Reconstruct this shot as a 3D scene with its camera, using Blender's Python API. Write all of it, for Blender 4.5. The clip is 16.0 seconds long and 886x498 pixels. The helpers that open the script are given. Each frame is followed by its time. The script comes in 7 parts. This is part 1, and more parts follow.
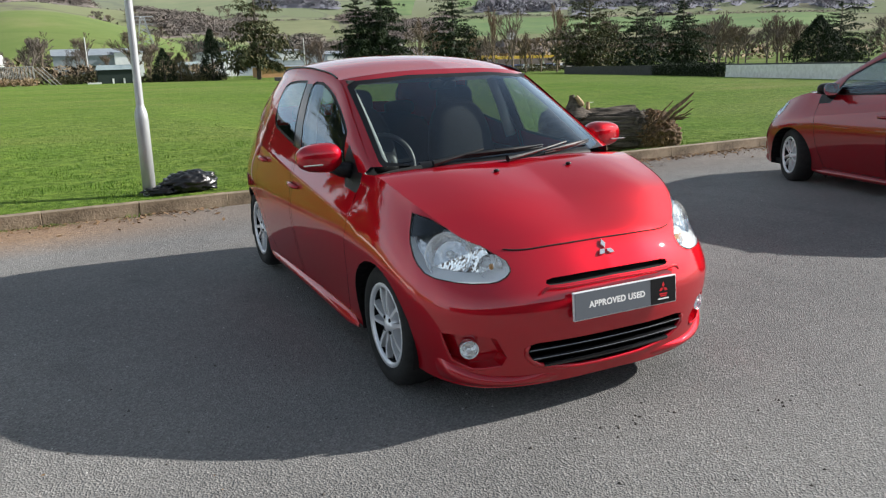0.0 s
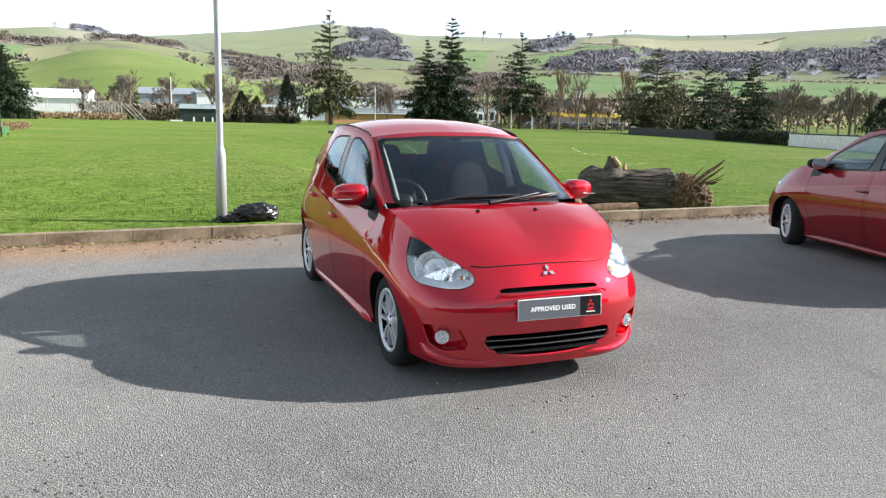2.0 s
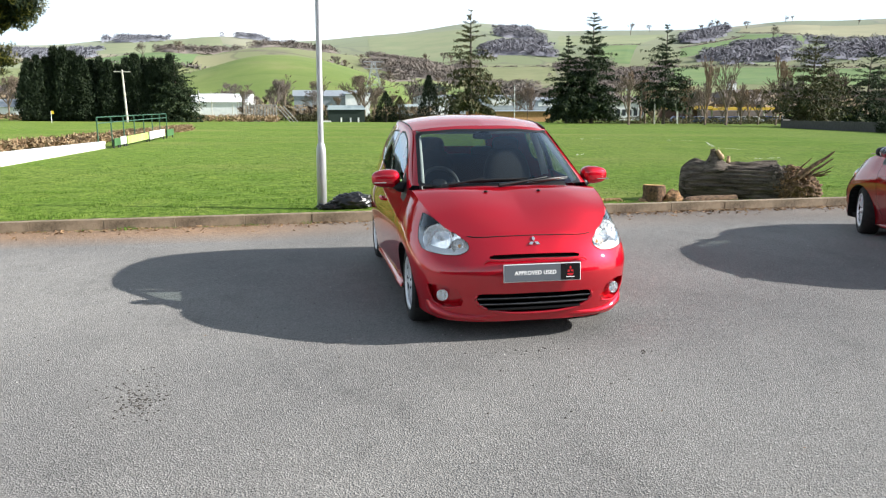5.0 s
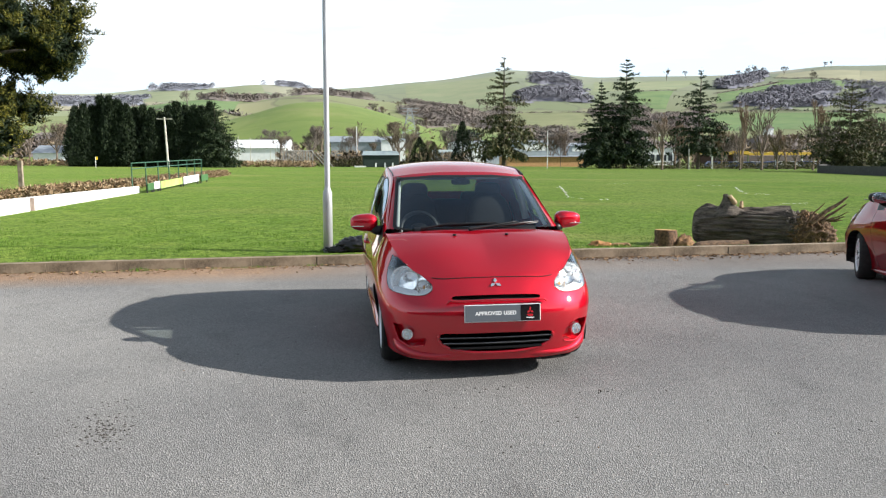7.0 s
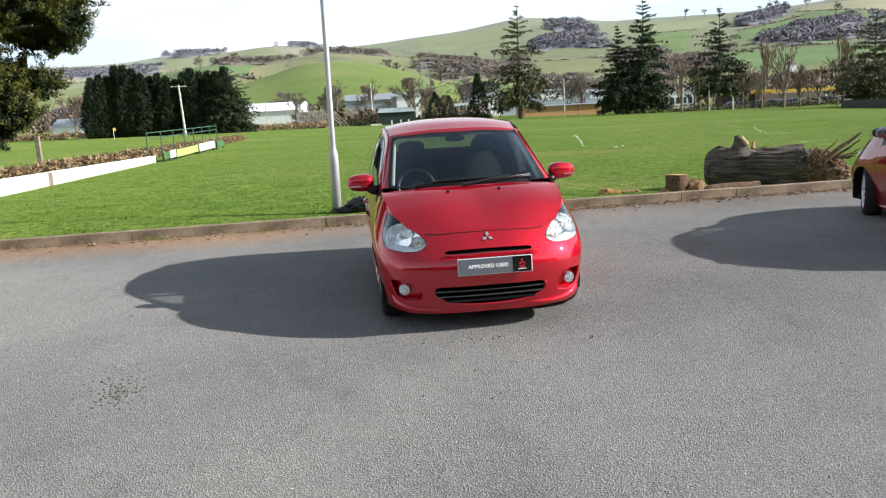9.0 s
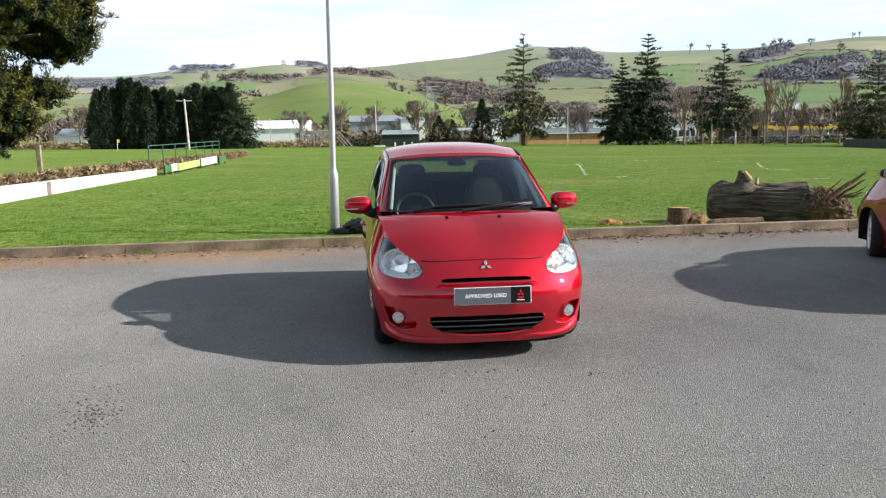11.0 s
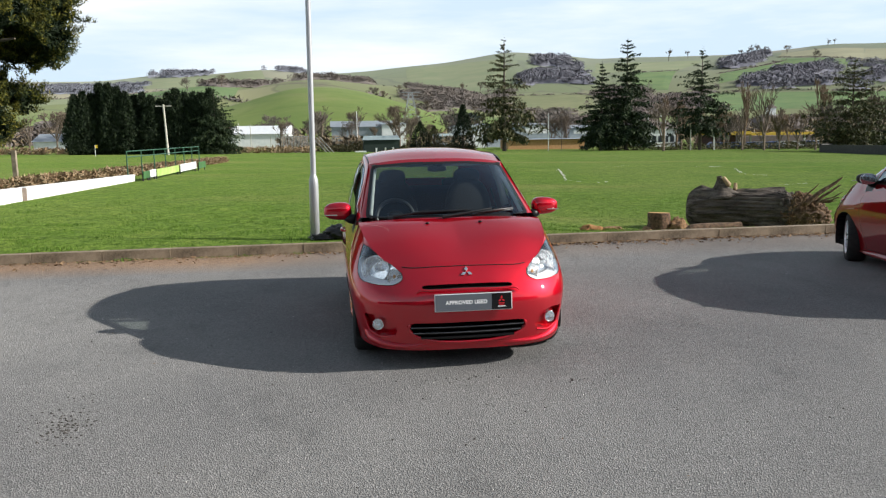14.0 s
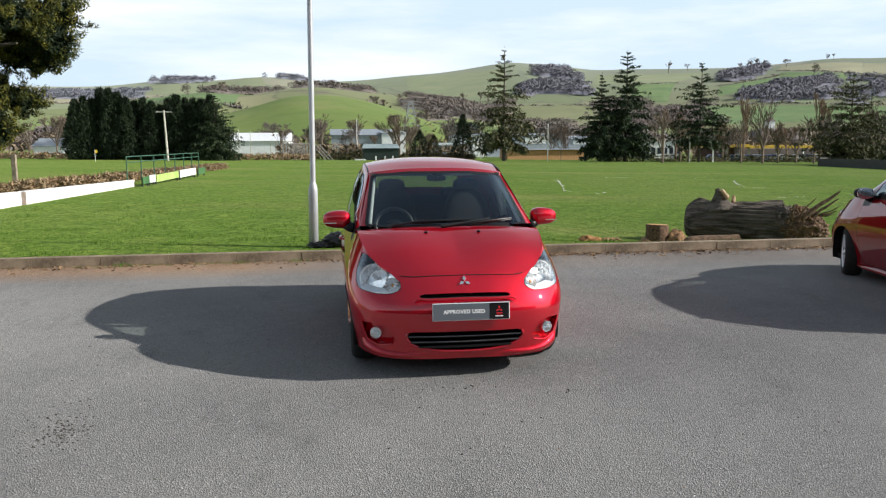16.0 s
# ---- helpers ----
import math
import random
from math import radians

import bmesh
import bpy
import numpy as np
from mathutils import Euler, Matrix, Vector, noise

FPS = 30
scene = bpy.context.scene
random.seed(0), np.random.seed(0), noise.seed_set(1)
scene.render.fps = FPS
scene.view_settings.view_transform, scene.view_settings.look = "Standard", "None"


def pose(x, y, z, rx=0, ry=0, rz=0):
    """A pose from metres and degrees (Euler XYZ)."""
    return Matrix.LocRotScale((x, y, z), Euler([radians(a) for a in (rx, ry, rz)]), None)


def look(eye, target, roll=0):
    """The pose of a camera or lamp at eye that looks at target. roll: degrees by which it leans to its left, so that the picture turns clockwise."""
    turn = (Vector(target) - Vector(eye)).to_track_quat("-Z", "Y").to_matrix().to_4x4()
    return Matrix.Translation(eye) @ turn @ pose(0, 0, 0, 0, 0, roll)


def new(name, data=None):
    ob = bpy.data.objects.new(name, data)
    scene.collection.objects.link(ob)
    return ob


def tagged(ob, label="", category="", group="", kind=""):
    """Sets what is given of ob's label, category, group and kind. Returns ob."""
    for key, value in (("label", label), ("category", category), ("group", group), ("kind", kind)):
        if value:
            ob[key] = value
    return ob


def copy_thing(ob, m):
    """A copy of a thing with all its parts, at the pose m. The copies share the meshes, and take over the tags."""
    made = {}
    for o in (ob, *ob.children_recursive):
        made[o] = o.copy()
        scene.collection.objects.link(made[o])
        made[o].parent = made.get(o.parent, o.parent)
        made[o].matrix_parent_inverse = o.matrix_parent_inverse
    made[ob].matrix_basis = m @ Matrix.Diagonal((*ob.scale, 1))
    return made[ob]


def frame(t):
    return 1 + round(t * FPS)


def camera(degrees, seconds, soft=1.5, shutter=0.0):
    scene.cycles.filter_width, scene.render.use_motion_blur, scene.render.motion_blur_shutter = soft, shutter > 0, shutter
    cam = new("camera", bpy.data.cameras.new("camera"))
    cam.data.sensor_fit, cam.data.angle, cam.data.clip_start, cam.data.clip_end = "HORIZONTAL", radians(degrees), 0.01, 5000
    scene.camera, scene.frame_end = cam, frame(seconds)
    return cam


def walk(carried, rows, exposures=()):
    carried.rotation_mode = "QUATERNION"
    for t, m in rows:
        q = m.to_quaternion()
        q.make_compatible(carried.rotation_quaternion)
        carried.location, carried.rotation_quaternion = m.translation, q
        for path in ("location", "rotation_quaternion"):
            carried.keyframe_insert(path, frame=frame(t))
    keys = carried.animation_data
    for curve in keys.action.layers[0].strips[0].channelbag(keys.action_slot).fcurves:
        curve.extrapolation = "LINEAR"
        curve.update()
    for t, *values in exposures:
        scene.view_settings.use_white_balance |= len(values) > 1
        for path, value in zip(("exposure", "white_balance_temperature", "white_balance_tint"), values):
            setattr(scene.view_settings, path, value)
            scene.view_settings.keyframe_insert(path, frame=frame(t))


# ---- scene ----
cam = camera(60.0, 16.0, 1.25)
PATH = [
    (0, (-1.965, -2.406, 1.477), (-1.121, -0.66, 0.988), -1.7),
    (0.5, (-2.072, -2.729, 1.497), (-1.247, -0.97, 1.019), 0.6),
    (1, (-2.197, -3.058, 1.509), (-1.399, -1.27, 1.097), 2.0),
    (1.5, (-2.182, -3.352, 1.535), (-1.385, -1.559, 1.147), 1.1),
    (2, (-2.118, -3.664, 1.572), (-1.401, -1.832, 1.212), 1.1),
    (2.5, (-2.108, -3.933, 1.54), (-1.489, -2.06, 1.21), 3.4),
    (3, (-2.026, -4.17, 1.583), (-1.447, -2.299, 1.177), 1.0),
    (3.5, (-1.891, -4.38, 1.581), (-1.46, -2.483, 1.116), 1.5),
    (3.7, (-1.846, -4.45, 1.596), (-1.441, -2.536, 1.179), 0.2),
    (5.8, (-1.382, -4.983, 1.565), (-1.053, -3.042, 1.214), -0.6),
    (6, (-1.354, -5.033, 1.587), (-1.032, -3.089, 1.245), -1.6),
    (6.5, (-1.213, -5.009, 1.574), (-0.977, -3.045, 1.278), 0.5),
    (7, (-1.086, -5.054, 1.59), (-0.812, -3.089, 1.335), -0.2),
    (7.5, (-0.94, -5.109, 1.592), (-0.748, -3.143, 1.284), -0.3),
    (8, (-0.857, -5.188, 1.597), (-0.637, -3.229, 1.258), -2.2),
    (8.5, (-0.871, -5.208, 1.606), (-0.654, -3.249, 1.267), -2.1),
    (9, (-0.896, -5.216, 1.612), (-0.685, -3.261, 1.243), -3.1),
    (11.3, (-0.862, -5.024, 1.609), (-0.626, -3.058, 1.33), -0.3),
    (11.5, (-0.867, -5.019, 1.606), (-0.603, -3.051, 1.364), 0.5),
    (12, (-0.866, -5.024, 1.61), (-0.654, -3.044, 1.426), 0.3),
    (12.5, (-0.856, -5.018, 1.605), (-0.615, -3.044, 1.396), -0.5),
    (13, (-0.849, -5.009, 1.607), (-0.598, -3.045, 1.327), -2.1),
    (13.5, (-0.844, -5.009, 1.613), (-0.606, -3.046, 1.313), -2.0),
    (14, (-0.851, -5.012, 1.61), (-0.586, -3.052, 1.314), -0.9),
    (14.5, (-0.847, -5.015, 1.612), (-0.585, -3.052, 1.327), -0.9),
    (15, (-0.852, -5.017, 1.616), (-0.596, -3.05, 1.356), -0.9),
    (15.5, (-0.85, -5.024, 1.615), (-0.608, -3.058, 1.343), -0.9),
    (16, (-0.854, -5.029, 1.615), (-0.584, -3.066, 1.342), -0.2),
]
walk(cam, [(t, look(eye, target, roll)) for t, eye, target, roll in PATH],
     [(0, .66), (.5, .86), (1.5, 1.10), (2.5, 1.18), (3.5, 1.14), (6, 1.0), (7, .92), (9, .82), (11.5, .68), (12.3, .53), (13.5, .46), (16, .47)])

# ---- light ----
SUN = Vector((0.85, -0.175, 0.455)).normalized()
world = bpy.data.worlds.new("sky")
scene.world = world
world.use_nodes = True
wt = world.node_tree
wt.nodes.clear()
w_out = wt.nodes.new("ShaderNodeOutputWorld")
w_bg = wt.nodes.new("ShaderNodeBackground")
w_sky = wt.nodes.new("ShaderNodeTexSky")
w_sky.sky_type, w_sky.sun_disc = "NISHITA", False
w_sky.sun_elevation, w_sky.sun_rotation = math.asin(SUN.z), math.atan2(SUN.x, SUN.y)
w_sky.air_density, w_sky.dust_density, w_sky.ozone_density = 1.0, 1.6, 1.2
w_bg.inputs["Strength"].default_value = 0.047
# thin high cloud over the sky
w_co, w_map = wt.nodes.new("ShaderNodeTexCoord"), wt.nodes.new("ShaderNodeMapping")
w_map.inputs["Scale"].default_value = (1.2, 2.2, 9.0)
w_noise = wt.nodes.new("ShaderNodeTexNoise")
w_noise.inputs["Scale"].default_value, w_noise.inputs["Detail"].default_value, w_noise.inputs["Roughness"].default_value = 1.6, 9, 0.55
w_ramp, w_mix = wt.nodes.new("ShaderNodeValToRGB"), wt.nodes.new("ShaderNodeMix")
w_ramp.color_ramp.elements[0].position, w_ramp.color_ramp.elements[0].color = 0.45, (0.0, 0.0, 0.0, 1)
w_ramp.color_ramp.elements[1].position, w_ramp.color_ramp.elements[1].color = 0.70, (1, 1, 1, 1)
# the cloud lies low round the horizon and thins out overhead
w_sep, w_low, w_mul = wt.nodes.new("ShaderNodeSeparateXYZ"), wt.nodes.new("ShaderNodeMapRange"), wt.nodes.new("ShaderNodeMath")
for k, v in (("From Min", 0.18), ("From Max", 0.60), ("To Min", 1.0), ("To Max", 0.18)):
    w_low.inputs[k].default_value = v
w_mul.operation = "MULTIPLY"
w_mul.inputs[1].default_value = 0.88
w_mix.data_type = "RGBA"
# pale blue haze with whiter streaks
w_tone = wt.nodes.new("ShaderNodeMix")
w_tone.data_type = "RGBA"
w_tone.inputs["A"].default_value, w_tone.inputs["B"].default_value = (12.0, 14.8, 17.4, 1), (18.6, 19.2, 20.0, 1)
for a, b in ((w_co.outputs["Generated"], w_map.inputs["Vector"]), (w_map.outputs[0], w_noise.inputs["Vector"]), (w_noise.outputs["Fac"], w_ramp.inputs[0]),
             (w_co.outputs["Generated"], w_sep.inputs[0]), (w_sep.outputs["Z"], w_low.inputs["Value"]),
             (w_ramp.outputs[0], w_tone.inputs["Factor"]), (w_tone.outputs["Result"], w_mix.inputs["B"]), (w_low.outputs[0], w_mul.inputs[0]), (w_mul.outputs[0], w_mix.inputs["Factor"]), (w_sky.outputs[0], w_mix.inputs["A"]), (w_mix.outputs["Result"], w_bg.inputs[0]), (w_bg.outputs[0], w_out.inputs[0])):
    wt.links.new(a, b)
sun = new("sun", bpy.data.lights.new("sun", "SUN"))
sun.data.energy, sun.data.angle, sun.data.color = 5.0, radians(0.55), (1.0, 0.965, 0.915)
sun.matrix_world = look(SUN * 60, (0, 0, 0))


# ---- materials ----
class Mat:
    """A small builder of node materials."""

    def __init__(self, name, color=(.5, .5, .5), rough=.6, metal=0.0, **more):
        self.m = bpy.data.materials.new(name)
        self.m.use_nodes = True
        self.t = self.m.node_tree
        self.b = self.t.nodes["Principled BSDF"]
        self.set(color, rough, metal)
        for k, v in more.items():
            self.b.inputs[k.replace("_", " ")].default_value = v

    def set(self, color, rough, metal):
        self.b.inputs["Base Color"].default_value = (*color, 1)
        self.b.inputs["Roughness"].default_value = rough
        self.b.inputs["Metallic"].default_value = metal

    def node(self, kind, **inputs):
        n = self.t.nodes.new(kind)
        for k, v in inputs.items():
            n.inputs[k].default_value = v
        return n

    def link(self, a, b):
        self.t.links.new(a, b)

    def coords(self, scale=(1, 1, 1), kind="Object"):
        c, m = self.node("ShaderNodeTexCoord"), self.node("ShaderNodeMapping")
        m.inputs["Scale"].default_value = scale
        self.link(c.outputs[kind], m.inputs["Vector"])
        return m.outputs[0]

    def noise(self, scale, detail=4, rough=.55, at=None, stretch=(1, 1, 1)):
        n = self.node("ShaderNodeTexNoise", Scale=scale, Detail=detail, Roughness=rough)
        self.link(at or self.coords(stretch), n.inputs["Vector"])
        return n.outputs["Fac"]

    def ramp(self, fac, *stops):
        n = self.node("ShaderNodeValToRGB")
        els = n.color_ramp.elements
        while len(els) < len(stops):
            els.new(.5)
        for e, (p, c) in zip(els, stops):
            e.position, e.color = p, (*c, 1) if len(c) == 3 else c
        self.link(fac, n.inputs[0])
        return n.outputs[0]

    def mix(self, fac, a, b, blend="MIX"):
        n = self.node("ShaderNodeMix")
        n.data_type, n.blend_type = "RGBA", blend
        for v, key in ((fac, "Factor"), (a, "A"), (b, "B")):
            if hasattr(v, "is_linked"):
                self.link(v, n.inputs[key])
            else:
                n.inputs[key].default_value = v if key == "Factor" else (*v, 1)
        return n.outputs["Result"]

    def color(self, out):
        self.link(out, self.b.inputs["Base Color"])
        return self

    def rough(self, out):
        self.link(out, self.b.inputs["Roughness"])
        return self

    def bump(self, out, strength=.3, distance=.01):
        n = self.node("ShaderNodeBump", Strength=strength, Distance=distance)
        self.link(out, n.inputs["Height"])
        if self.b.inputs["Normal"].is_linked:
            self.link(self.b.inputs["Normal"].links[0].from_socket, n.inputs["Normal"])
        self.link(n.outputs[0], self.b.inputs["Normal"])
        return self


def speckled(name, dark, light, scale, rough=.8, bump=.3, dist=.01, fine=None):
    m = Mat(name, dark, rough)
    a = m.ramp(m.noise(scale, 6), (.35, dark), (.65, light))
    if fine:
        a = m.mix(m.ramp(m.noise(fine, 3), (.4, (0, 0, 0)), (.7, (.45, .45, .45))), a, light)
    m.color(a).bump(m.noise((fine or scale * 4), 4), bump, dist)
    return m.m


# chipped asphalt
am = Mat("asphalt", (.16, .16, .16), .8, Diffuse_Roughness=.4, Specular_IOR_Level=.45)
vor = am.node("ShaderNodeTexVoronoi", Scale=120.0)
am.link(am.coords(), vor.inputs["Vector"])
grey = am.node("ShaderNodeRGBToBW")
am.link(vor.outputs["Color"], grey.inputs[0])
c1 = am.ramp(grey.outputs[0], (.08, (.105, .103, .100)), (.32, (.168, .164, .158)), (.62, (.203, .198, .190)), (.90, (.30, .293, .28)))
c2 = am.mix(am.ramp(am.noise(0.55, 6, .6), (.35, (0, 0, 0)), (.7, (.55, .55, .55))), c1, am.mix(.5, c1, (.24, .235, .225)))
c3 = am.mix(am.ramp(am.noise(2.6, 7, .7), (.58, (0, 0, 0)), (.8, (.6, .6, .6))), c2, (.13, .13, .132))
# earth washed against the kerb on the open side
sepx = am.node("ShaderNodeSeparateXYZ")
am.link(am.coords(), sepx.inputs[0])
near_kerb = am.node("ShaderNodeMapRange")
for k, v in (("From Min", 4.55), ("From Max", 5.45), ("To Min", 0.0), ("To Max", 1.0)):
    near_kerb.inputs[k].default_value = v
am.link(sepx.outputs["Y"], near_kerb.inputs["Value"])
west = am.node("ShaderNodeMapRange")
for k, v in (("From Min", -0.6), ("From Max", -2.2), ("To Min", 0.3), ("To Max", 1.0)):
    west.inputs[k].default_value = v
am.link(sepx.outputs["X"], west.inputs["Value"])
dm = am.node("ShaderNodeMath")
dm.operation = "MULTIPLY"
am.link(near_kerb.outputs[0], dm.inputs[0])
am.link(west.outputs[0], dm.inputs[1])
dn = am.node("ShaderNodeMath")
dn.operation = "MULTIPLY"
am.link(dm.outputs[0], dn.inputs[0])
am.link(am.ramp(am.noise(1.7, 8, .7), (.16, (0, 0, 0)), (.40, (1, 1, 1))), dn.inputs[1])
c4 = am.mix(dn.outputs[0], c3, am.ramp(am.noise(30, 5), (.3, (.18, .115, .072)), (.7, (.38, .25, .155))))
am.color(c4).bump(vor.outputs["Distance"], .8, .007)
am.bump(am.noise(3, 5), .2, .02)
# broad stains, drips and old patches
st = am.ramp(am.noise(.23, 7, .62), (.36, (.74, .74, .75)), (.62, (1.12, 1.11, 1.09)))
st2 = am.ramp(am.noise(1.15, 8, .72, stretch=(1, .55, 1)), (.28, (.72, .72, .72)), (.46, (1, 1, 1)))
am.color(am.mix(1.0, am.mix(1.0, c4, st, "MULTIPLY"), st2, "MULTIPLY"))
ASPHALT = am.m

# turf
gm = Mat("turf", (.07, .13, .02), .95, Specular_IOR_Level=.08, Diffuse_Roughness=.4)
g1 = gm.ramp(gm.noise(1.1, 8, .65), (.3, (.088, .168, .020)), (.5, (.140, .235, .032)), (.72, (.215, .285, .052)))
g2 = gm.mix(gm.ramp(gm.noise(.09, 5, .6), (.36, (0, 0, 0)), (.60, (.9, .9, .9))), g1, gm.mix(.6, g1, (.225, .27, .072)))
g3 = gm.mix(gm.ramp(gm.noise(8, 7, .72, stretch=(1, .85, 1)), (.44, (0, 0, 0)), (.62, (.85, .85, .85))), g2, (.034, .074, .008))
# tired, straw-coloured patches on the pitch
g3 = gm.mix(gm.ramp(gm.noise(.075, 6, .6, stretch=(.55, 1.5, 1)), (.53, (0, 0, 0)), (.68, (.55, .55, .55))), g3, (.25, .235, .085))
# hills beyond: fields parted by hedges, rough pasture and bare woods
cell = gm.node("ShaderNodeTexVoronoi", Scale=.0052)
edge = gm.node("ShaderNodeTexVoronoi", Scale=.0052)
edge.feature = "DISTANCE_TO_EDGE"
warp = gm.node("ShaderNodeTexNoise", Scale=.006, Detail=3)
gm.link(gm.coords(), warp.inputs["Vector"])
vadd = gm.node("ShaderNodeVectorMath")
vadd.operation = "MULTIPLY_ADD"
gm.link(warp.outputs["Color"], vadd.inputs[0])
vadd.inputs[1].default_value = (90, 90, 0)
gm.link(gm.coords((1, .62, 0)), vadd.inputs[2])
for n in (cell, edge):
    gm.link(vadd.outputs[0], n.inputs["Vector"])
cellv = gm.node("ShaderNodeRGBToBW")
gm.link(cell.outputs["Color"], cellv.inputs[0])
f1 = gm.ramp(cellv.outputs[0], (.2, (.155, .18, .062)), (.4, (.205, .205, .088)), (.55, (.255, .225, .12)), (.72, (.165, .19, .066)))
f2 = gm.mix(gm.ramp(gm.noise(.012, 7, .65), (.60, (0, 0, 0)), (.72, (.8, .8, .8))), f1, gm.ramp(gm.noise(.09, 6, .7), (.35, (.070, .058, .045)), (.65, (.15, .115, .085))))
f3 = gm.mix(gm.ramp(edge.outputs["Distance"], (.008, (.35, .35, .35)), (.018, (0, 0, 0))), f2, (.060, .055, .035))
gsep = gm.node("ShaderNodeVectorMath")
gsep.operation = "LENGTH"
gm.link(gm.coords(), gsep.inputs[0])
far = gm.node("ShaderNodeMapRange")
for k, v in (("From Min", 150), ("From Max", 210), ("To Min", 0.0), ("To Max", 1.0)):
    far.inputs[k].default_value = v
gm.link(gsep.outputs["Value"], far.inputs["Value"])
# the near hill is greener pasture
green = gm.node("ShaderNodeMapRange")
for k, v in (("From Min", 640), ("From Max", 760), ("To Min", 0.75), ("To Max", 0.0)):
    green.inputs[k].default_value = v
gm.link(gsep.outputs["Value"], green.inputs["Value"])
f3 = gm.mix(green.outputs[0], f3, gm.ramp(gm.noise(.02, 6, .6), (.35, (.085, .155, .022)), (.6, (.14, .20, .040)), (.75, (.20, .22, .07))))
g4 = gm.mix(far.outputs[0], g3, f3)
# haze put into the colour: distant land is mixed paler and bluer
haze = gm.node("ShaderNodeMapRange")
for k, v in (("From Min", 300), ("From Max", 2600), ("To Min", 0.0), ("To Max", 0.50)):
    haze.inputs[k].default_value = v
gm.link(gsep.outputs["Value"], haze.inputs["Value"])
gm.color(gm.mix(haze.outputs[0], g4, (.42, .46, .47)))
gm.bump(gm.noise(22, 5, .7), .8, .05)
TURF = gm.m

KERB = speckled("kerb_concrete", (.105, .078, .050), (.31, .24, .165), 4.5, .9, .6, .014, 45)
GALV = Mat("galvanised_steel", (.42, .43, .44), .42, .35)
GALV.rough(GALV.ramp(GALV.noise(14, 5, stretch=(1, 1, .25)), (.3, (.35, .35, .35)), (.7, (.6, .6, .6))))
GALV.color(GALV.ramp(GALV.noise(6, 6, stretch=(1, 1, .3)), (.3, (.36, .37, .38)), (.7, (.52, .53, .54))))
GALV = GALV.m
WHITEWALL = speckled("white_painted_wall", (.62, .61, .58), (.82, .81, .79), 3, .8, .15, .01, 40)
DARKFENCE = speckled("dark_timber_fence", (.028, .028, .028), (.06, .058, .055), 4, .85, .3)
bk = Mat("bark", (.1, .08, .06), .95)
turned = bk.node("ShaderNodeMapping")
turned.inputs["Rotation"].default_value = (0, 0, radians(31.8))
bk.link(bk.coords(), turned.inputs["Vector"])
along = bk.node("ShaderNodeMapping")
along.inputs["Scale"].default_value = (.30, 1.8, 2.4)
bk.link(turned.outputs[0], along.inputs["Vector"])
bn = bk.noise(5, 8, .72, along.outputs[0])
bk.color(bk.mix(bk.ramp(bk.noise(40, 4), (.4, (0, 0, 0)), (.7, (.5, .5, .5))), bk.ramp(bn, (.38, (.016, .012, .009)), (.50, (.090, .072, .057)), (.66, (.215, .180, .148))), (.15, .124, .10))).bump(bn, 1.0, .06)
bk.bump(bk.noise(50, 5), .5, .01)
BARK = bk.m
TWIG = speckled("winter_twigs", (.10, .075, .055), (.21, .16, .12), 3, .95, .2)
WARMTWIG = speckled("warm_winter_twigs", (.15, .10, .065), (.27, .19, .125), 3, .95, .2)
TWIGDARK = speckled("far_winter_twigs", (.10, .08, .07), (.17, .14, .12), 3, .95, .2)
CUTWOOD = speckled("sawn_wood", (.44, .19, .055), (.68, .42, .18), 14, .8, .3, .01, 70)
ROOT = speckled("dry_roots", (.13, .072, .038), (.46, .28, .145), 14, .95, .7, .02, 60)
DARKROOT = speckled("dark_roots", (.042, .025, .015), (.19, .115, .065), 14, .95, .6, .02, 60)
DEADLEAF = speckled("dead_leaves", (.12, .065, .03), (.30, .19, .10), 20, .9, .2)


def foliage(name, dark, mid, light):
    m = Mat(name, mid, .75)
    g = m.node("ShaderNodeNewGeometry")
    m.color(m.ramp(g.outputs["Random Per Island"], (0, dark), (.55, mid), (1, light)))
    m.b.inputs["Specular IOR Level"].default_value = .25
    return m.m


FIR = foliage("fir_needles", (.010, .020, .009), (.020, .036, .014), (.045, .062, .022))
FIRBROWN = foliage("yellowed_fir_needles", (.026, .036, .014), (.060, .066, .026), (.125, .105, .05))
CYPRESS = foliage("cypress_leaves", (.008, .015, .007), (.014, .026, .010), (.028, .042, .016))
pm = Mat("golden_cypress_leaves", (.04, .05, .01), .75, Specular_IOR_Level=.25)
pg = pm.node("ShaderNodeNewGeometry")
leafy = pm.ramp(pg.outputs["Random Per Island"], (0, (.010, .017, .004)), (.6, (.045, .056, .009)), (1, (.13, .122, .017)))
pm.color(pm.mix(pm.ramp(pm.noise(1.5, 4, .6), (.45, (0, 0, 0)), (.60, (.75, .75, .75))), leafy, pm.ramp(pg.outputs["Random Per Island"], (0, (.045, .055, .008)), (1, (.24, .205, .026)))))
PINE = pm.m
HEDGE = foliage("dry_hedge", (.12, .075, .04), (.27, .18, .10), (.40, .31, .19))
VALLEY = foliage("valley_scrub_twigs", (.10, .075, .05), (.19, .145, .095), (.28, .22, .14))
SCRUB = foliage("scrub", (.035, .042, .018), (.085, .075, .035), (.15, .125, .06))
GRASS = foliage("grass_blades", (.045, .10, .008), (.090, .18, .014), (.16, .26, .035))


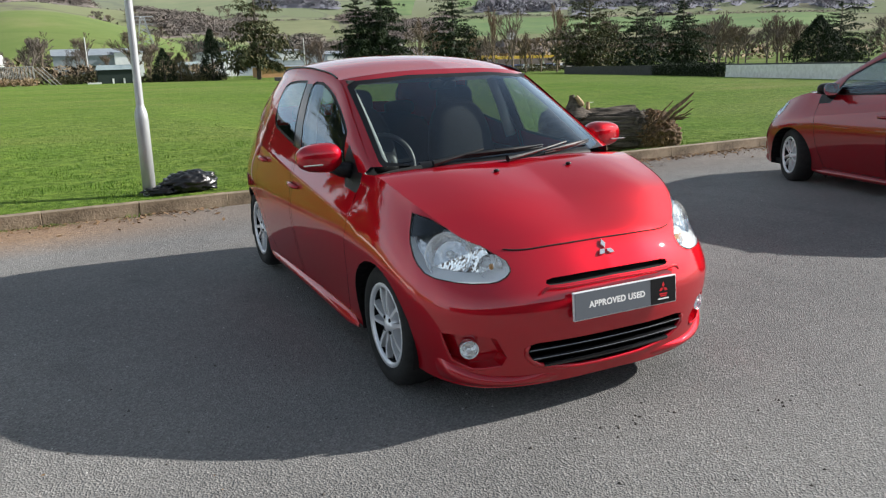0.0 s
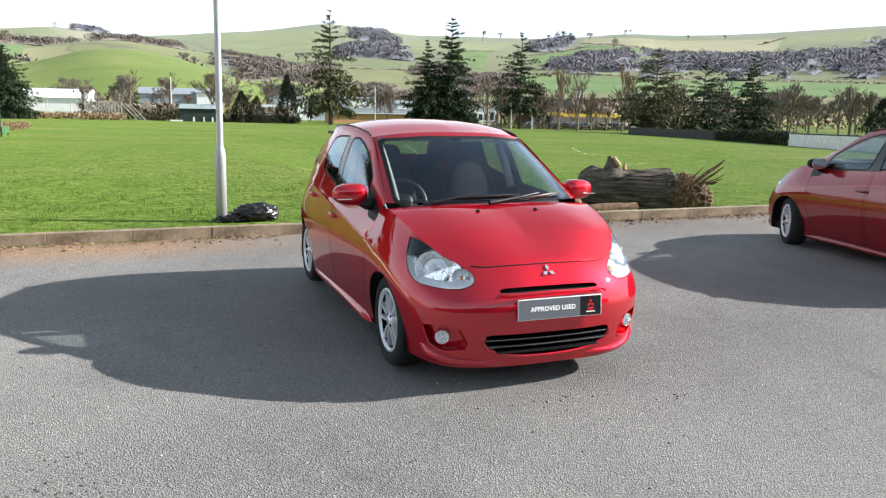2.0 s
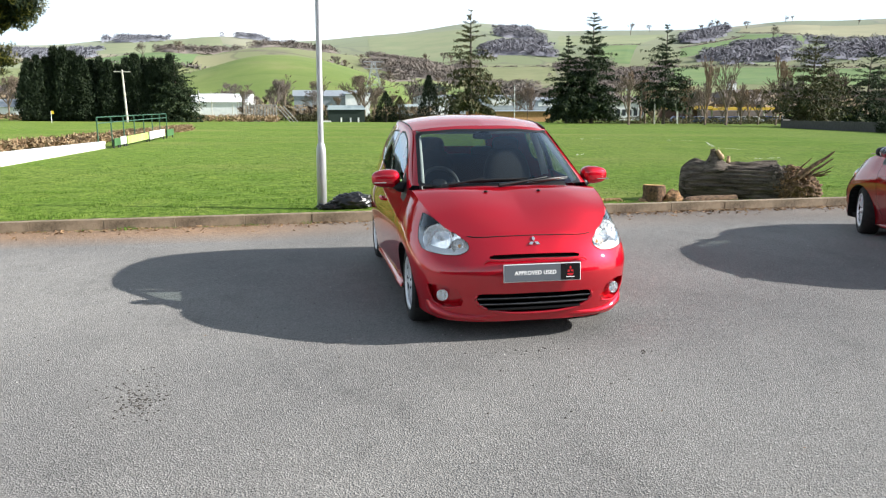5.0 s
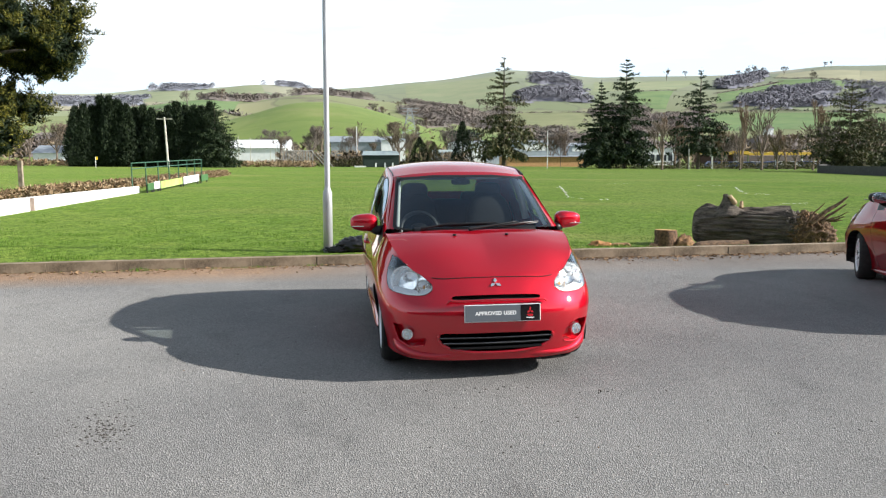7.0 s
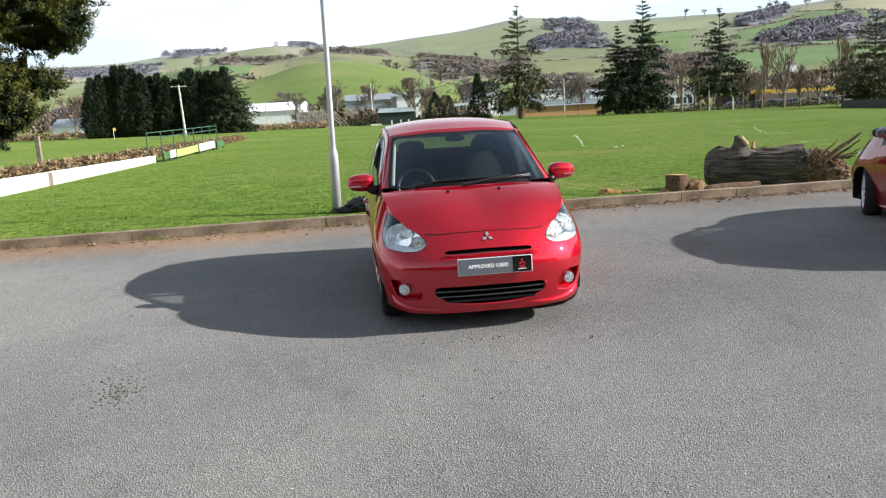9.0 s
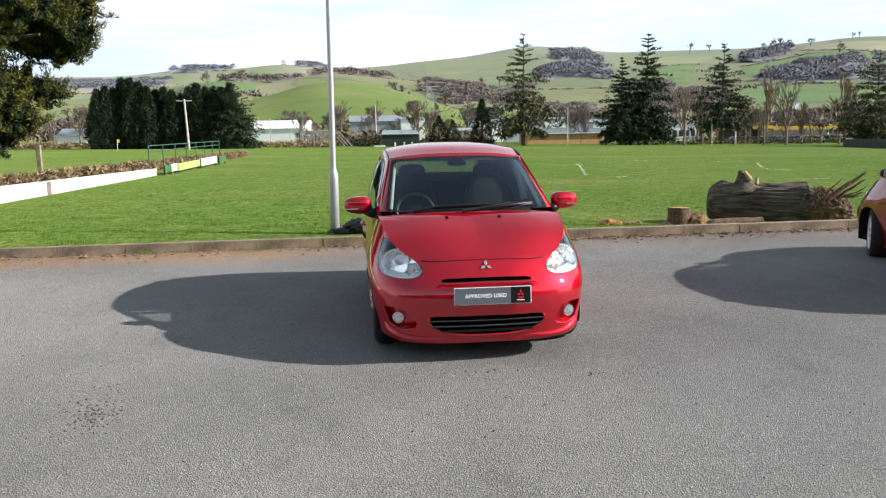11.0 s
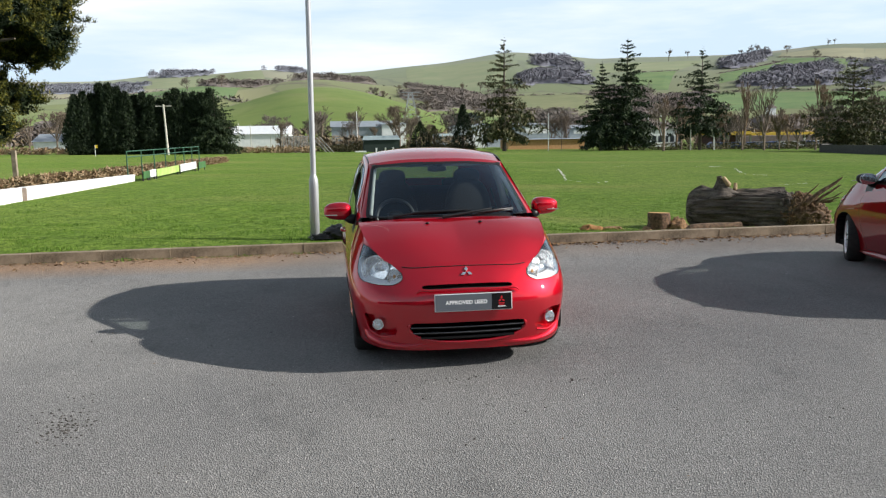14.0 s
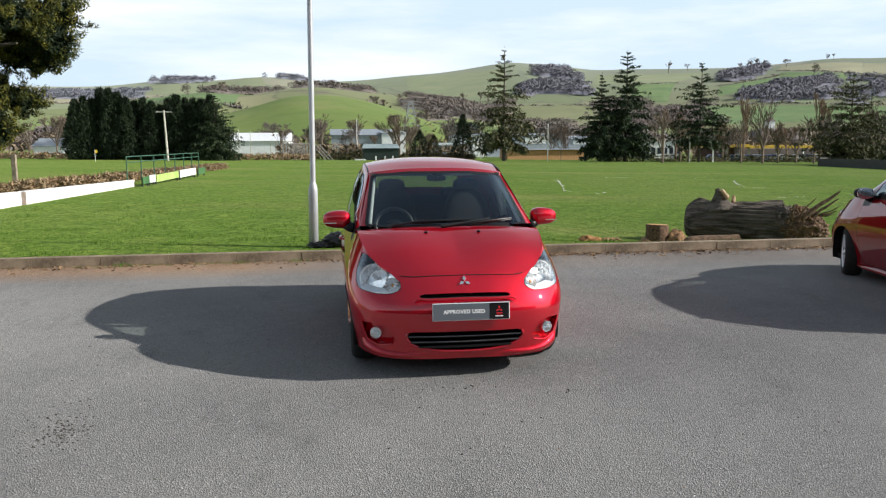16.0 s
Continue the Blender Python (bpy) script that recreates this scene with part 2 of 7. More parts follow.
def part(name, bm, material, parent, label="", smooth=False, at=None):
    """One mesh object under a thing or a part (or at the top, with parent None)."""
    me = bpy.data.meshes.new(name)
    if isinstance(bm, tuple):
        me.from_pydata([tuple(v) for v in bm[0]], [], [tuple(f) for f in bm[1]])
    else:
        lay = bm.verts.layers.float_vector.get("n")
        normals = [tuple(v[lay]) for v in bm.verts] if lay else None
        bm.to_mesh(me)
        bm.free()
        if normals:
            me.shade_smooth()
            me.normals_split_custom_set_from_vertices(normals)
    for m in material if isinstance(material, (list, tuple)) else [material]:
        me.materials.append(m)
    if smooth:
        me.shade_smooth()
    ob = new(name, me)
    if parent is not None:
        ob.parent = parent
    if at is not None:
        ob.matrix_local = at
    if label:
        ob["label"] = label
    return ob


def thing(name, label, category, at=None, group="", kind=""):
    ob = new(name)
    ob.empty_display_size = .2
    if at is not None:
        ob.matrix_world = at
    return tagged(ob, label, category, group, kind)


def box(bm, lo, hi, bevel=0.0):
    m = Matrix.Translation([(a + b) / 2 for a, b in zip(lo, hi)]) @ Matrix.Diagonal([b - a for a, b in zip(lo, hi)] + [1])
    r = bmesh.ops.create_cube(bm, size=1, matrix=m)
    if bevel:
        es = list({e for v in r["verts"] for e in v.link_edges})
        bmesh.ops.bevel(bm, geom=es, offset=bevel, segments=2, affect="EDGES", profile=.5)
    return bm


def boxes(*items, bevel=0.0):
    bm = bmesh.new()
    for lo, hi in items:
        box(bm, lo, hi, bevel)
    return bm


def tube(bm, pts, radii, n=8, cap=True):
    """A round bar along points with a radius at each."""
    pts = [Vector(p) for p in pts]
    rings = []
    for i, p in enumerate(pts):
        d = (pts[min(i + 1, len(pts) - 1)] - pts[max(i - 1, 0)]).normalized()
        q = d.to_track_quat("Z", "Y")
        r = radii[i] if hasattr(radii, "__len__") else radii
        rings.append([bm.verts.new(p + q @ Vector((r * math.cos(2 * math.pi * k / n), r * math.sin(2 * math.pi * k / n), 0))) for k in range(n)])
    for a, b in zip(rings, rings[1:]):
        for k in range(n):
            bm.faces.new((a[k], a[(k + 1) % n], b[(k + 1) % n], b[k]))
    if cap:
        bm.faces.new(rings[0][::-1])
        bm.faces.new(rings[-1])
    return bm


def lathe(bm, profile, n=32, matrix=Matrix()):
    """Turn (radius, height) pairs round the local z axis."""
    rings = []
    for r, z in profile:
        rings.append([bm.verts.new(matrix @ Vector((r * math.cos(2 * math.pi * k / n), r * math.sin(2 * math.pi * k / n), z))) for k in range(n)])
    for a, b in zip(rings, rings[1:]):
        for k in range(n):
            bm.faces.new((a[k], a[(k + 1) % n], b[(k + 1) % n], b[k]))
    return bm


# ---- ground ----
def smooth(a, b, x):
    t = np.clip((np.asarray(x, float) - a) / (b - a), 0, 1)
    return t * t * (3 - 2 * t)


def kerb_y(x):
    return 6.02 + .02 * x


def lot_z(x, y=0):
    return -.045 * smooth(1.2, 6, y) + 0 * np.asarray(x, float)


SKY_LINE = [(-60, 2.89), (-19.1, 3.61), (-15.5, 3.69), (-12.2, 4.13), (-8, 4.21), (-5.6, 4.49), (-3.2, 4.4), (-2, 4.05), (0, 4.13), (1.7, 4.21), (5.5, 4.65), (8, 4.88),
            (10, 5.19), (12.9, 5.62), (15, 5.34), (16.6, 5.29), (18.6, 4.93), (21, 4.99), (26.6, 4.84), (28.4, 4.78), (31.2, 4.86), (34.5, 5.07), (36.3, 4.92), (40.1, 4.98), (43.8, 5.15), (47.2, 5.31), (50.5, 5.4), (52.5, 5.17), (60, 4.93), (75, 4.41)]
RIDGE_LINE = [(-30, 2.4), (-17, 2.75), (-14.5, 2.97), (-11.9, 3.27), (-9.5, 3.66), (-6.8, 3.55), (-5.6, 3.5), (-3.6, 3.9), (-2, 4.12), (0, 4.05), (2.1, 3.8), (5, 3.55), (8.8, 3.1), (11, 2.6), (15, 1.2), (19, 0)]
MOUND_LINE = [(-16, 0.0), (-11, 1.2), (-8, 2.25), (-6.4, 2.6), (-4.8, 3.1), (-3.2, 3.58), (-2, 3.7), (-.7, 3.7), (.9, 3.58), (2.6, 3.26), (4.2, 2.8), (5.9, 2.3), (7.6, 1.65), (8.8, 1.05), (9.7, .6), (12, 0.0)]


def eased(line, az):
    """A line of heights by bearing, with its corners rounded off."""
    at, high = zip(*line)
    return sum(np.interp(az + d, at, high) for d in (-1.2, -.9, -.6, -.3, 0, .3, .6, .9, 1.2)) / 9


def land_z(x, y):
    x, y = np.asarray(x, float), np.asarray(y, float)
    v = y - kerb_y(x)
    flat = .10 - .0119 * np.clip(x + 1.2, -60, 90) - .011 * np.clip(y - 6.4, -40, 140)
    dip = .44 * smooth(.5, 5.5, x) * smooth(.25, 3.2, v) * (1 - smooth(10, 40, v)) * (1 - smooth(20, 40, x))
    z = flat - dip
    r = np.hypot(x + .9, y + 5)
    az = np.degrees(np.arctan2(x + .9, y + 5))
    line = eased(SKY_LINE, az)
    climb = smooth(330, 2250, r) ** 1.15
    hills = 2250 * np.tan(np.radians(line)) * climb * (1 - .25 * smooth(2300, 4000, r))
    roll = 9 * np.sin(x / 170 + 1.3) * np.sin(y / 210) * smooth(500, 1100, r) * (1 - smooth(1700, 2200, r))
    mound = 620 * np.tan(np.radians(eased(MOUND_LINE, az))) * smooth(300, 620, r) * (1 - smooth(640, 900, r))
    ridge = 1000 * np.tan(np.radians(eased(RIDGE_LINE, az))) * smooth(420, 1000, r) * (1 - smooth(1010, 1300, r))
    z = z + np.maximum(np.maximum(hills + roll, ridge), mound)
    # the turf meets the back of the kerb at its top
    return np.where(z > .083, z + (.083 - z) * (1 - smooth(.1, 1.1, v)), z)


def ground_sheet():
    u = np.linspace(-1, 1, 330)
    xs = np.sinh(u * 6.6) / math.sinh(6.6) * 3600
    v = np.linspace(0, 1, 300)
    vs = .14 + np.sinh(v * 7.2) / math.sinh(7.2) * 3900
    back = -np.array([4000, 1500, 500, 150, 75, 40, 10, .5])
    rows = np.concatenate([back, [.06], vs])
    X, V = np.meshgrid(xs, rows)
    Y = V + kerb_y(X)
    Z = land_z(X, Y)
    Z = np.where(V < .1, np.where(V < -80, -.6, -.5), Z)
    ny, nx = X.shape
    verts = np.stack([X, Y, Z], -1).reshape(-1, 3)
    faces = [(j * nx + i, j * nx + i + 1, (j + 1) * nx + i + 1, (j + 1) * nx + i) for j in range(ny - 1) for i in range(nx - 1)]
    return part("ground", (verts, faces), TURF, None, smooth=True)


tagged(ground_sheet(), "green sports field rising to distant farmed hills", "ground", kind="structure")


def car_park():
    xs, ys = np.linspace(-34, 44, 118), np.concatenate([np.linspace(-60, -8, 8), np.linspace(-7, 6, 40)])
    X, Y = np.meshgrid(xs, ys)
    Y = np.where(Y >= 5.99, kerb_y(X) + .05, np.minimum(Y, kerb_y(X) + .04))
    Z = lot_z(X, Y)
    ny, nx = X.shape
    verts = np.stack([X, Y, Z], -1).reshape(-1, 3)
    faces = [(j * nx + i, j * nx + i + 1, (j + 1) * nx + i + 1, (j + 1) * nx + i) for j in range(ny - 1) for i in range(nx - 1)]
    ob = part("car_park", (verts, faces), ASPHALT, None, smooth=True)
    return tagged(ob, "worn grey chipped asphalt car park surface", "asphalt", kind="structure")


car_park()


def kerb():
    """Concrete kerb stones end to end along the edge of the field."""
    root = thing("kerb", "weathered brown concrete kerb along the grass", "kerb", kind="structure")
    bm = bmesh.new()
    box(bm, (-.4535, -.070, -.3), (.4535, .065, .135), .007)
    me = bpy.data.meshes.new("kerb_stone")
    bm.to_mesh(me)
    bm.free()
    me.materials.append(KERB)
    for i in range(44):
        x = -20 + i * .9085
        ob = new("kerb_stone", me)
        ob.parent = root
        rr = random.Random(i)
        ob.matrix_local = pose(x, kerb_y(x) + .075 + rr.uniform(-.003, .003), float(lot_z(x, 6)) + rr.uniform(-.003, .003), 0, -math.degrees(math.atan(float(lot_z(x + .4, 6) - lot_z(x - .4, 6)) / .8)), rr.uniform(-.2, .2) + 1.1)
    return root


kerb()


def closing_wall():
    """A plain long building that closes the car park on the open side."""
    root = thing("wall_south", "plain dull brick wall closing the car park", "wall", kind="structure")
    part("wall_panel", boxes(((-46, -21.0, -.3), (30, -17.0, 6.4)), bevel=.05), speckled("dull_brick", (.10, .065, .05), (.17, .115, .09), 6, .9, .3), root)
    return root


closing_wall()


# ---- car surfaces (metres: x across, y back from the nose, z up) ----
def spline(knots, t):
    """Catmull-Rom through the knots, at t in 0..1."""
    k = np.asarray(knots, float)
    t = np.clip(np.asarray(t, float), 0, 1) * (len(k) - 1)
    i = np.minimum(t.astype(int), len(k) - 2)
    f = (t - i)[..., None]
    p = np.vstack([2 * k[0] - k[1], k, 2 * k[-1] - k[-2]])
    a, b, c, d = p[i], p[i + 1], p[i + 2], p[i + 3]
    return 0.5 * (2 * b + (c - a) * f + (2 * a - 5 * b + 4 * c - d) * f * f + (3 * b - a - 3 * c + d) * f ** 3)


# widest line of the body: x, y, height
WAIST = [(0, 0.0, .46), (.22, .012, .46), (.445, .060, .46), (.622, .150, .46), (.740, .298, .48), (.795, .51, .54), (.812, .8, .60), (.816, 1.1, .62),
         (.822, 1.6, .62), (.83, 2.2, .63), (.828, 2.75, .65), (.81, 3.15, .66), (.765, 3.42, .62), (.62, 3.61, .56), (.34, 3.68, .55), (0, 3.69, .55)]
# shoulder: hood edge, fender top, belt line
SHOULDER = [(0, .148, .712), (.21, .155, .709), (.40, .195, .7035), (.545, .30, .738), (.645, .47, .835), (.69, .68, .905), (.705, .86, .945), (.714, 1.02, .942),
            (.745, 1.5, .950), (.760, 2.1, .985), (.748, 2.7, 1.03), (.705, 3.1, 1.07), (.635, 3.33, 1.10), (.50, 3.50, 1.10), (.3, 3.58, 1.10), (0, 3.6, 1.10)]
# how far the foot of the body lies inside the waist, and its height
FOOT = [(.075, .140), (.07, .138), (.06, .138), (.05, .145), (.045, .165), (.05, .185), (.06, .185), (.065, .175),
        (.07, .175), (.07, .175), (.06, .18), (.05, .2), (.05, .22), (.07, .24), (.08, .25), (.08, .25)]
# roof rail, from the foot of the windscreen pillar to the tail
RAIL = [(.690, .99, .975), (.638, 1.34, 1.175), (.585, 1.69, 1.362), (.592, 2.05, 1.418), (.592, 2.45, 1.428), (.560, 2.85, 1.405), (.50, 3.2, 1.335), (.46, 3.38, 1.23), (.50, 3.50, 1.10)]


def lower_point(s, w):
    """The body below the shoulder: s runs from the nose round the side to the tail, w from the foot up to the shoulder."""
    p, sh, ft = spline(WAIST, s), spline(SHOULDER, s), spline(FOOT, s)
    e = 1e-3
    d = spline(WAIST, np.minimum(s + e, 1))[..., :2] - spline(WAIST, np.maximum(s - e, 0))[..., :2]
    d /= np.linalg.norm(d, axis=-1, keepdims=True)
    inward = np.stack([-d[..., 1], d[..., 0]], -1)
    foot = np.concatenate([p[..., :2] + inward * ft[..., :1], ft[..., 1:2]], -1)
    w = np.asarray(w, float)[..., None]
    up = np.zeros_like(p)
    up[..., 2] = 1
    h1, h2 = (p - foot)[..., 2:3], (sh - p)[..., 2:3]
    roll = (sh - p) * np.array([1, 1, 0])
    front = np.clip(1 - s / .30, 0, 1)[..., None] ** .5
    t1, t2 = up * h1 * 0.9, up * h2 * 0.9
    end = roll * (0.8 + .35 * front) + up * h2 * (0.85 - .35 * front)
    a, b = np.clip(w / .42, 0, 1), np.clip((w - .42) / .58, 0, 1)

    def hermite(p0, p1, m0, m1, t):
        return (2 * t ** 3 - 3 * t ** 2 + 1) * p0 + (t ** 3 - 2 * t ** 2 + t) * m0 + (3 * t ** 2 - 2 * t ** 3) * p1 + (t ** 3 - t ** 2) * m1
    lo = hermite(foot, p, t1 + (p - foot) * np.array([1, 1, 0]) * 1.2, t1, a)
    hi = hermite(p, sh, t2, end, b)
    q = np.where(w < .42, lo, hi)
    # sharp ridge along the doors, falling to the front wheel arch
    line = .722 + np.clip(q[..., 1] - 1.0, 0, 9) * .113 - np.clip(1.0 - q[..., 1], 0, 1) * .4
    d = q[..., 2] - line
    fade = np.clip((q[..., 1] - .88) / .25, 0, 1) * np.clip((3.1 - q[..., 1]) / .6, 0, 1)
    q[..., 0] += .011 * fade * np.exp(-np.sqrt(d * d + .008 ** 2) / .055)
    q[..., 0] = np.maximum(q[..., 0], 0)
    return q


def lip_point(s, h):
    """Splitter under the front bumper, proud of it in the middle of its height."""
    q = lower_point(s * .27, .004 + h * (.070 + .11 * np.clip((s - .45) / .55, 0, 1) ** 2))
    e = 1e-3
    d = spline(WAIST, np.minimum(s * .27 + e, 1))[..., :2] - spline(WAIST, np.maximum(s * .27 - e, 0))[..., :2]
    d /= np.linalg.norm(d, axis=-1, keepdims=True)
    bulge = -.006 + .028 * np.sin(np.pi * np.clip(h, 0, 1)) ** .8 * np.clip((1 - s) / .12, 0, 1) * np.clip((s - .22) / .30, .06, 1)
    q[..., 0] += d[..., 1] * bulge
    q[..., 1] -= d[..., 0] * bulge
    return q




def hood_point(a, b):
    """The bonnet: a from the middle to the side, b from its front edge to the windscreen."""
    # front edge: shoulder to the lamp's inner corner; side edge: on to the windscreen pillar
    split = 2 / 15
    front, side = spline(SHOULDER, a * split), spline(SHOULDER, split + b * (6.55 / 15 - split))
    cowl = cowl_point(a)
    mid = np.stack([0 * b, .148 + (.80 - .148) * b, .712 + .285 * b ** .80 - .018 * b ** 3], -1)
    f0, c0, s0 = spline(SHOULDER, 0 * a), cowl_point(0 * a), spline(SHOULDER, 0 * a + split)
    A, B = a[..., None], b[..., None]
    rule_b = front * (1 - B) + cowl * B
    rule_a = mid * (1 - A) + side * A
    corner = (f0 * (1 - A) + s0 * A) * (1 - B) + (c0 * (1 - A) + cowl_point(0 * a + 1) * A) * B
    q = rule_a + rule_b - corner
    q[..., 2] += .022 * np.sin(np.pi * np.clip(a, 0, 1)) ** 1.2 * np.sin(np.pi * b ** .8)
    return q


COWL = [(0, .80, .979), (.24, .812, .979), (.46, .85, .972), (.69, .955, .955)]
HEADER = [(0, 1.55, 1.405), (.22, 1.565, 1.402), (.42, 1.605, 1.387), (.585, 1.69, 1.362)]


def cowl_point(a):
    q = spline(COWL, a)
    q[..., :] = q + (spline(SHOULDER, 0 * a + 6.55 / 15) - np.array(COWL[-1])) * (a ** 3)[..., None]
    return q


def screen_point(a, b):
    """Windscreen: a from the middle to the pillar, b from the bonnet to the roof."""
    A, B = a[..., None], b[..., None]
    foot = np.array(RAIL[0]) - np.array(COWL[-1])
    low = spline(COWL, a) + foot * (a ** 2)[..., None]
    q = low * (1 - B) + spline(HEADER, a) * B
    bul = np.sin(np.pi * b) * .022 * (1 - a ** 4)
    q[..., 2] += bul
    q[..., 1] -= bul * .8
    return q


ROOFMID = [(0, 1.55, 1.405), (0, 1.85, 1.463), (0, 2.25, 1.487), (0, 2.7, 1.478), (0, 3.1, 1.44), (0, 3.38, 1.39)]


def roof_point(a, b):
    edge = spline(RAIL[2:7], b)
    mid = spline(ROOFMID, b)
    A = a[..., None]
    q = mid + (edge - mid) * A
    crown = (edge - mid)[..., 2] * (a ** 2.4 - a)
    q[..., 2] = q[..., 2] + crown
    return q


def side_point(q, h):
    """Side of the cabin: q from the windscreen pillar's foot to the tail, h from the belt to the roof rail."""
    low, top = spline(SHOULDER[7:14], q), spline(RAIL, q)
    H = h[..., None]
    r = low * (1 - H) + top * H
    r[..., 0] += .020 * np.sin(np.pi * h) * np.clip(q / .1, 0, 1)
    return r


def tail_point(a, h):
    low = spline(SHOULDER[13:][::-1], a)
    top = np.stack([.50 * a, 3.38 - .18 * a ** 3, 1.39 - .055 * a ** 2], -1)
    H = h[..., None]
    return low * (1 - H) + top * H


# ---- cars ----
def paint_material(name, base, coat=1.0):
    """Metallic colour coat under clear lacquer."""
    m = Mat(name, base, .44, .60, Coat_Weight=coat, Coat_Roughness=.02, Coat_IOR=1.7, Specular_IOR_Level=.02)
    m.b.inputs["Specular Tint"].default_value = (base[0], base[1], base[2], 1)
    m.rough(m.ramp(m.noise(900, 2), (.3, (.39, .39, .39)), (.7, (.49, .49, .49))))
    m.bump(m.noise(1500, 2), .02, .001)
    return m.m


def glass_material(name, tint, gloss=1.0):
    """Thin sheet glass: clear with a tint, and a reflection that grows at a slant."""
    m = bpy.data.materials.new(name)
    m.use_nodes = True
    t = m.node_tree
    t.nodes.clear()
    out, mix = t.nodes.new("ShaderNodeOutputMaterial"), t.nodes.new("ShaderNodeMixShader")
    clear, shine, face = t.nodes.new("ShaderNodeBsdfTransparent"), t.nodes.new("ShaderNodeBsdfGlossy"), t.nodes.new("ShaderNodeLayerWeight")
    power, fres = t.nodes.new("ShaderNodeMath"), t.nodes.new("ShaderNodeMath")
    power.operation, fres.operation = "POWER", "MULTIPLY_ADD"
    face.inputs["Blend"].default_value = .5
    power.inputs[1].default_value = 3.6
    fres.inputs[1].default_value, fres.inputs[2].default_value = .90, .06 * gloss
    clear.inputs["Color"].default_value = (*tint, 1)
    shine.inputs["Roughness"].default_value = .01
    shine.inputs["Color"].default_value = (.74, .87, 1, 1)
    for a, b in ((face.outputs["Facing"], power.inputs[0]), (power.outputs[0], fres.inputs[0]), (fres.outputs[0], mix.inputs[0]), (clear.outputs[0], mix.inputs[1]), (shine.outputs[0], mix.inputs[2]), (mix.outputs[0], out.inputs[0])):
        t.links.new(a, b)
    return m


RED = paint_material("red_metallic_paint", (.49, .005, .018))
RED2 = paint_material("red_paint_other_car", (.26, .003, .010))
GLASS = glass_material("car_glass", (.70, .76, .74))
PRIVACY = glass_material("dark_rear_glass", (.42, .45, .44))
LENS = glass_material("lamp_lens", (.97, .98, .98), .35)
BLACK = Mat("black_trim", (.010, .010, .011), .42, Specular_IOR_Level=.25).m
GLOSSBLACK = Mat("gloss_black", (.008, .008, .009), .08).m
fl = Mat("fluted_chrome", (.98, .985, .985), .09, .88)
fl.bump(fl.noise(60, 2, .5, stretch=(1, 1, .25)), .35, .02)
FLUTED = fl.m
RUBBER = speckled("tyre_rubber", (.008, .008, .008), (.018, .018, .017), 30, .9, .2, .002, 200)
CHROME = Mat("chrome", (.86, .87, .89), .10, .85).m
ALLOY = Mat("silver_alloy", (.82, .83, .85), .28, .35).m
CABIN = speckled("dark_cabin_cloth", (.010, .010, .012), (.024, .024, .027), 60, .9, .3, .003)
CABINLIGHT = speckled("grey_cabin_trim", (.05, .05, .052), (.09, .09, .09), 60, .85, .2, .003)
PALETRIM = speckled("pale_grey_trim", (.62, .62, .60), (.72, .72, .70), 60, .8, .1, .002)
AMBER = Mat("amber_bulb", (.55, .28, .10), .2).m
PLATEGREY = Mat("grey_plate", (.115, .13, .15), .35).m
WHITEINK = Mat("white_print", (.85, .85, .85), .5).m
REDINK = Mat("red_print", (.62, .01, .02), .4).m
GAP = Mat("shut_gap", (.004, .004, .004), .9).m


def grid_bm(fn, us, vs, sx=1, centre=(0, 1.8, .75), mid=False):
    """A bmesh of a surface fn(u, v), mirrored by sx, with its smooth normals kept on the verts."""
    U, V = np.meshgrid(us, vs, indexing="ij")
    P = fn(U.ravel(), V.ravel()).reshape(len(us), len(vs), 3)
    N = np.cross(np.gradient(P, axis=0), np.gradient(P, axis=1))
    N /= np.maximum(np.linalg.norm(N, axis=-1, keepdims=True), 1e-12)
    P, N = P * np.array([sx, 1, 1]), N * np.array([sx, 1, 1])
    if mid:
        N[0, :, 0] = 0
        N /= np.maximum(np.linalg.norm(N, axis=-1, keepdims=True), 1e-12)
    flip = np.mean(np.sum(N * (P - np.array(centre)), -1)) < 0
    N = -N if flip else N
    bm = bmesh.new()
    lay = bm.verts.layers.float_vector.new("n")
    vv = [[bm.verts.new(p) for p in row] for row in P]
    for i, row in enumerate(vv):
        for j, v in enumerate(row):
            v[lay] = Vector(N[i, j])
    other = flip != (sx < 0)
    for i in range(len(us) - 1):
        for j in range(len(vs) - 1):
            f = (vv[i][j], vv[i + 1][j], vv[i + 1][j + 1], vv[i][j + 1])
            if len({tuple(np.round(v.co, 6)) for v in f}) < 4:
                f = [v for k, v in enumerate(f) if (v.co - f[k - 1].co).length > 1e-6]
                if len(f) < 3:
                    continue
            bm.faces.new(f[::-1] if other else f)
    return bm


def soften(bm, fn, toward):
    """Lean the smooth normals of a sheet: fn(point) gives how far, towards the given direction."""
    lay = bm.verts.layers.float_vector.get("n")
    for v in bm.verts:
        k = fn(v.co)
        if k > 0:
            v[lay] = (Vector(v[lay]) * (1 - k) + Vector(toward) * k).normalized()
    return bm


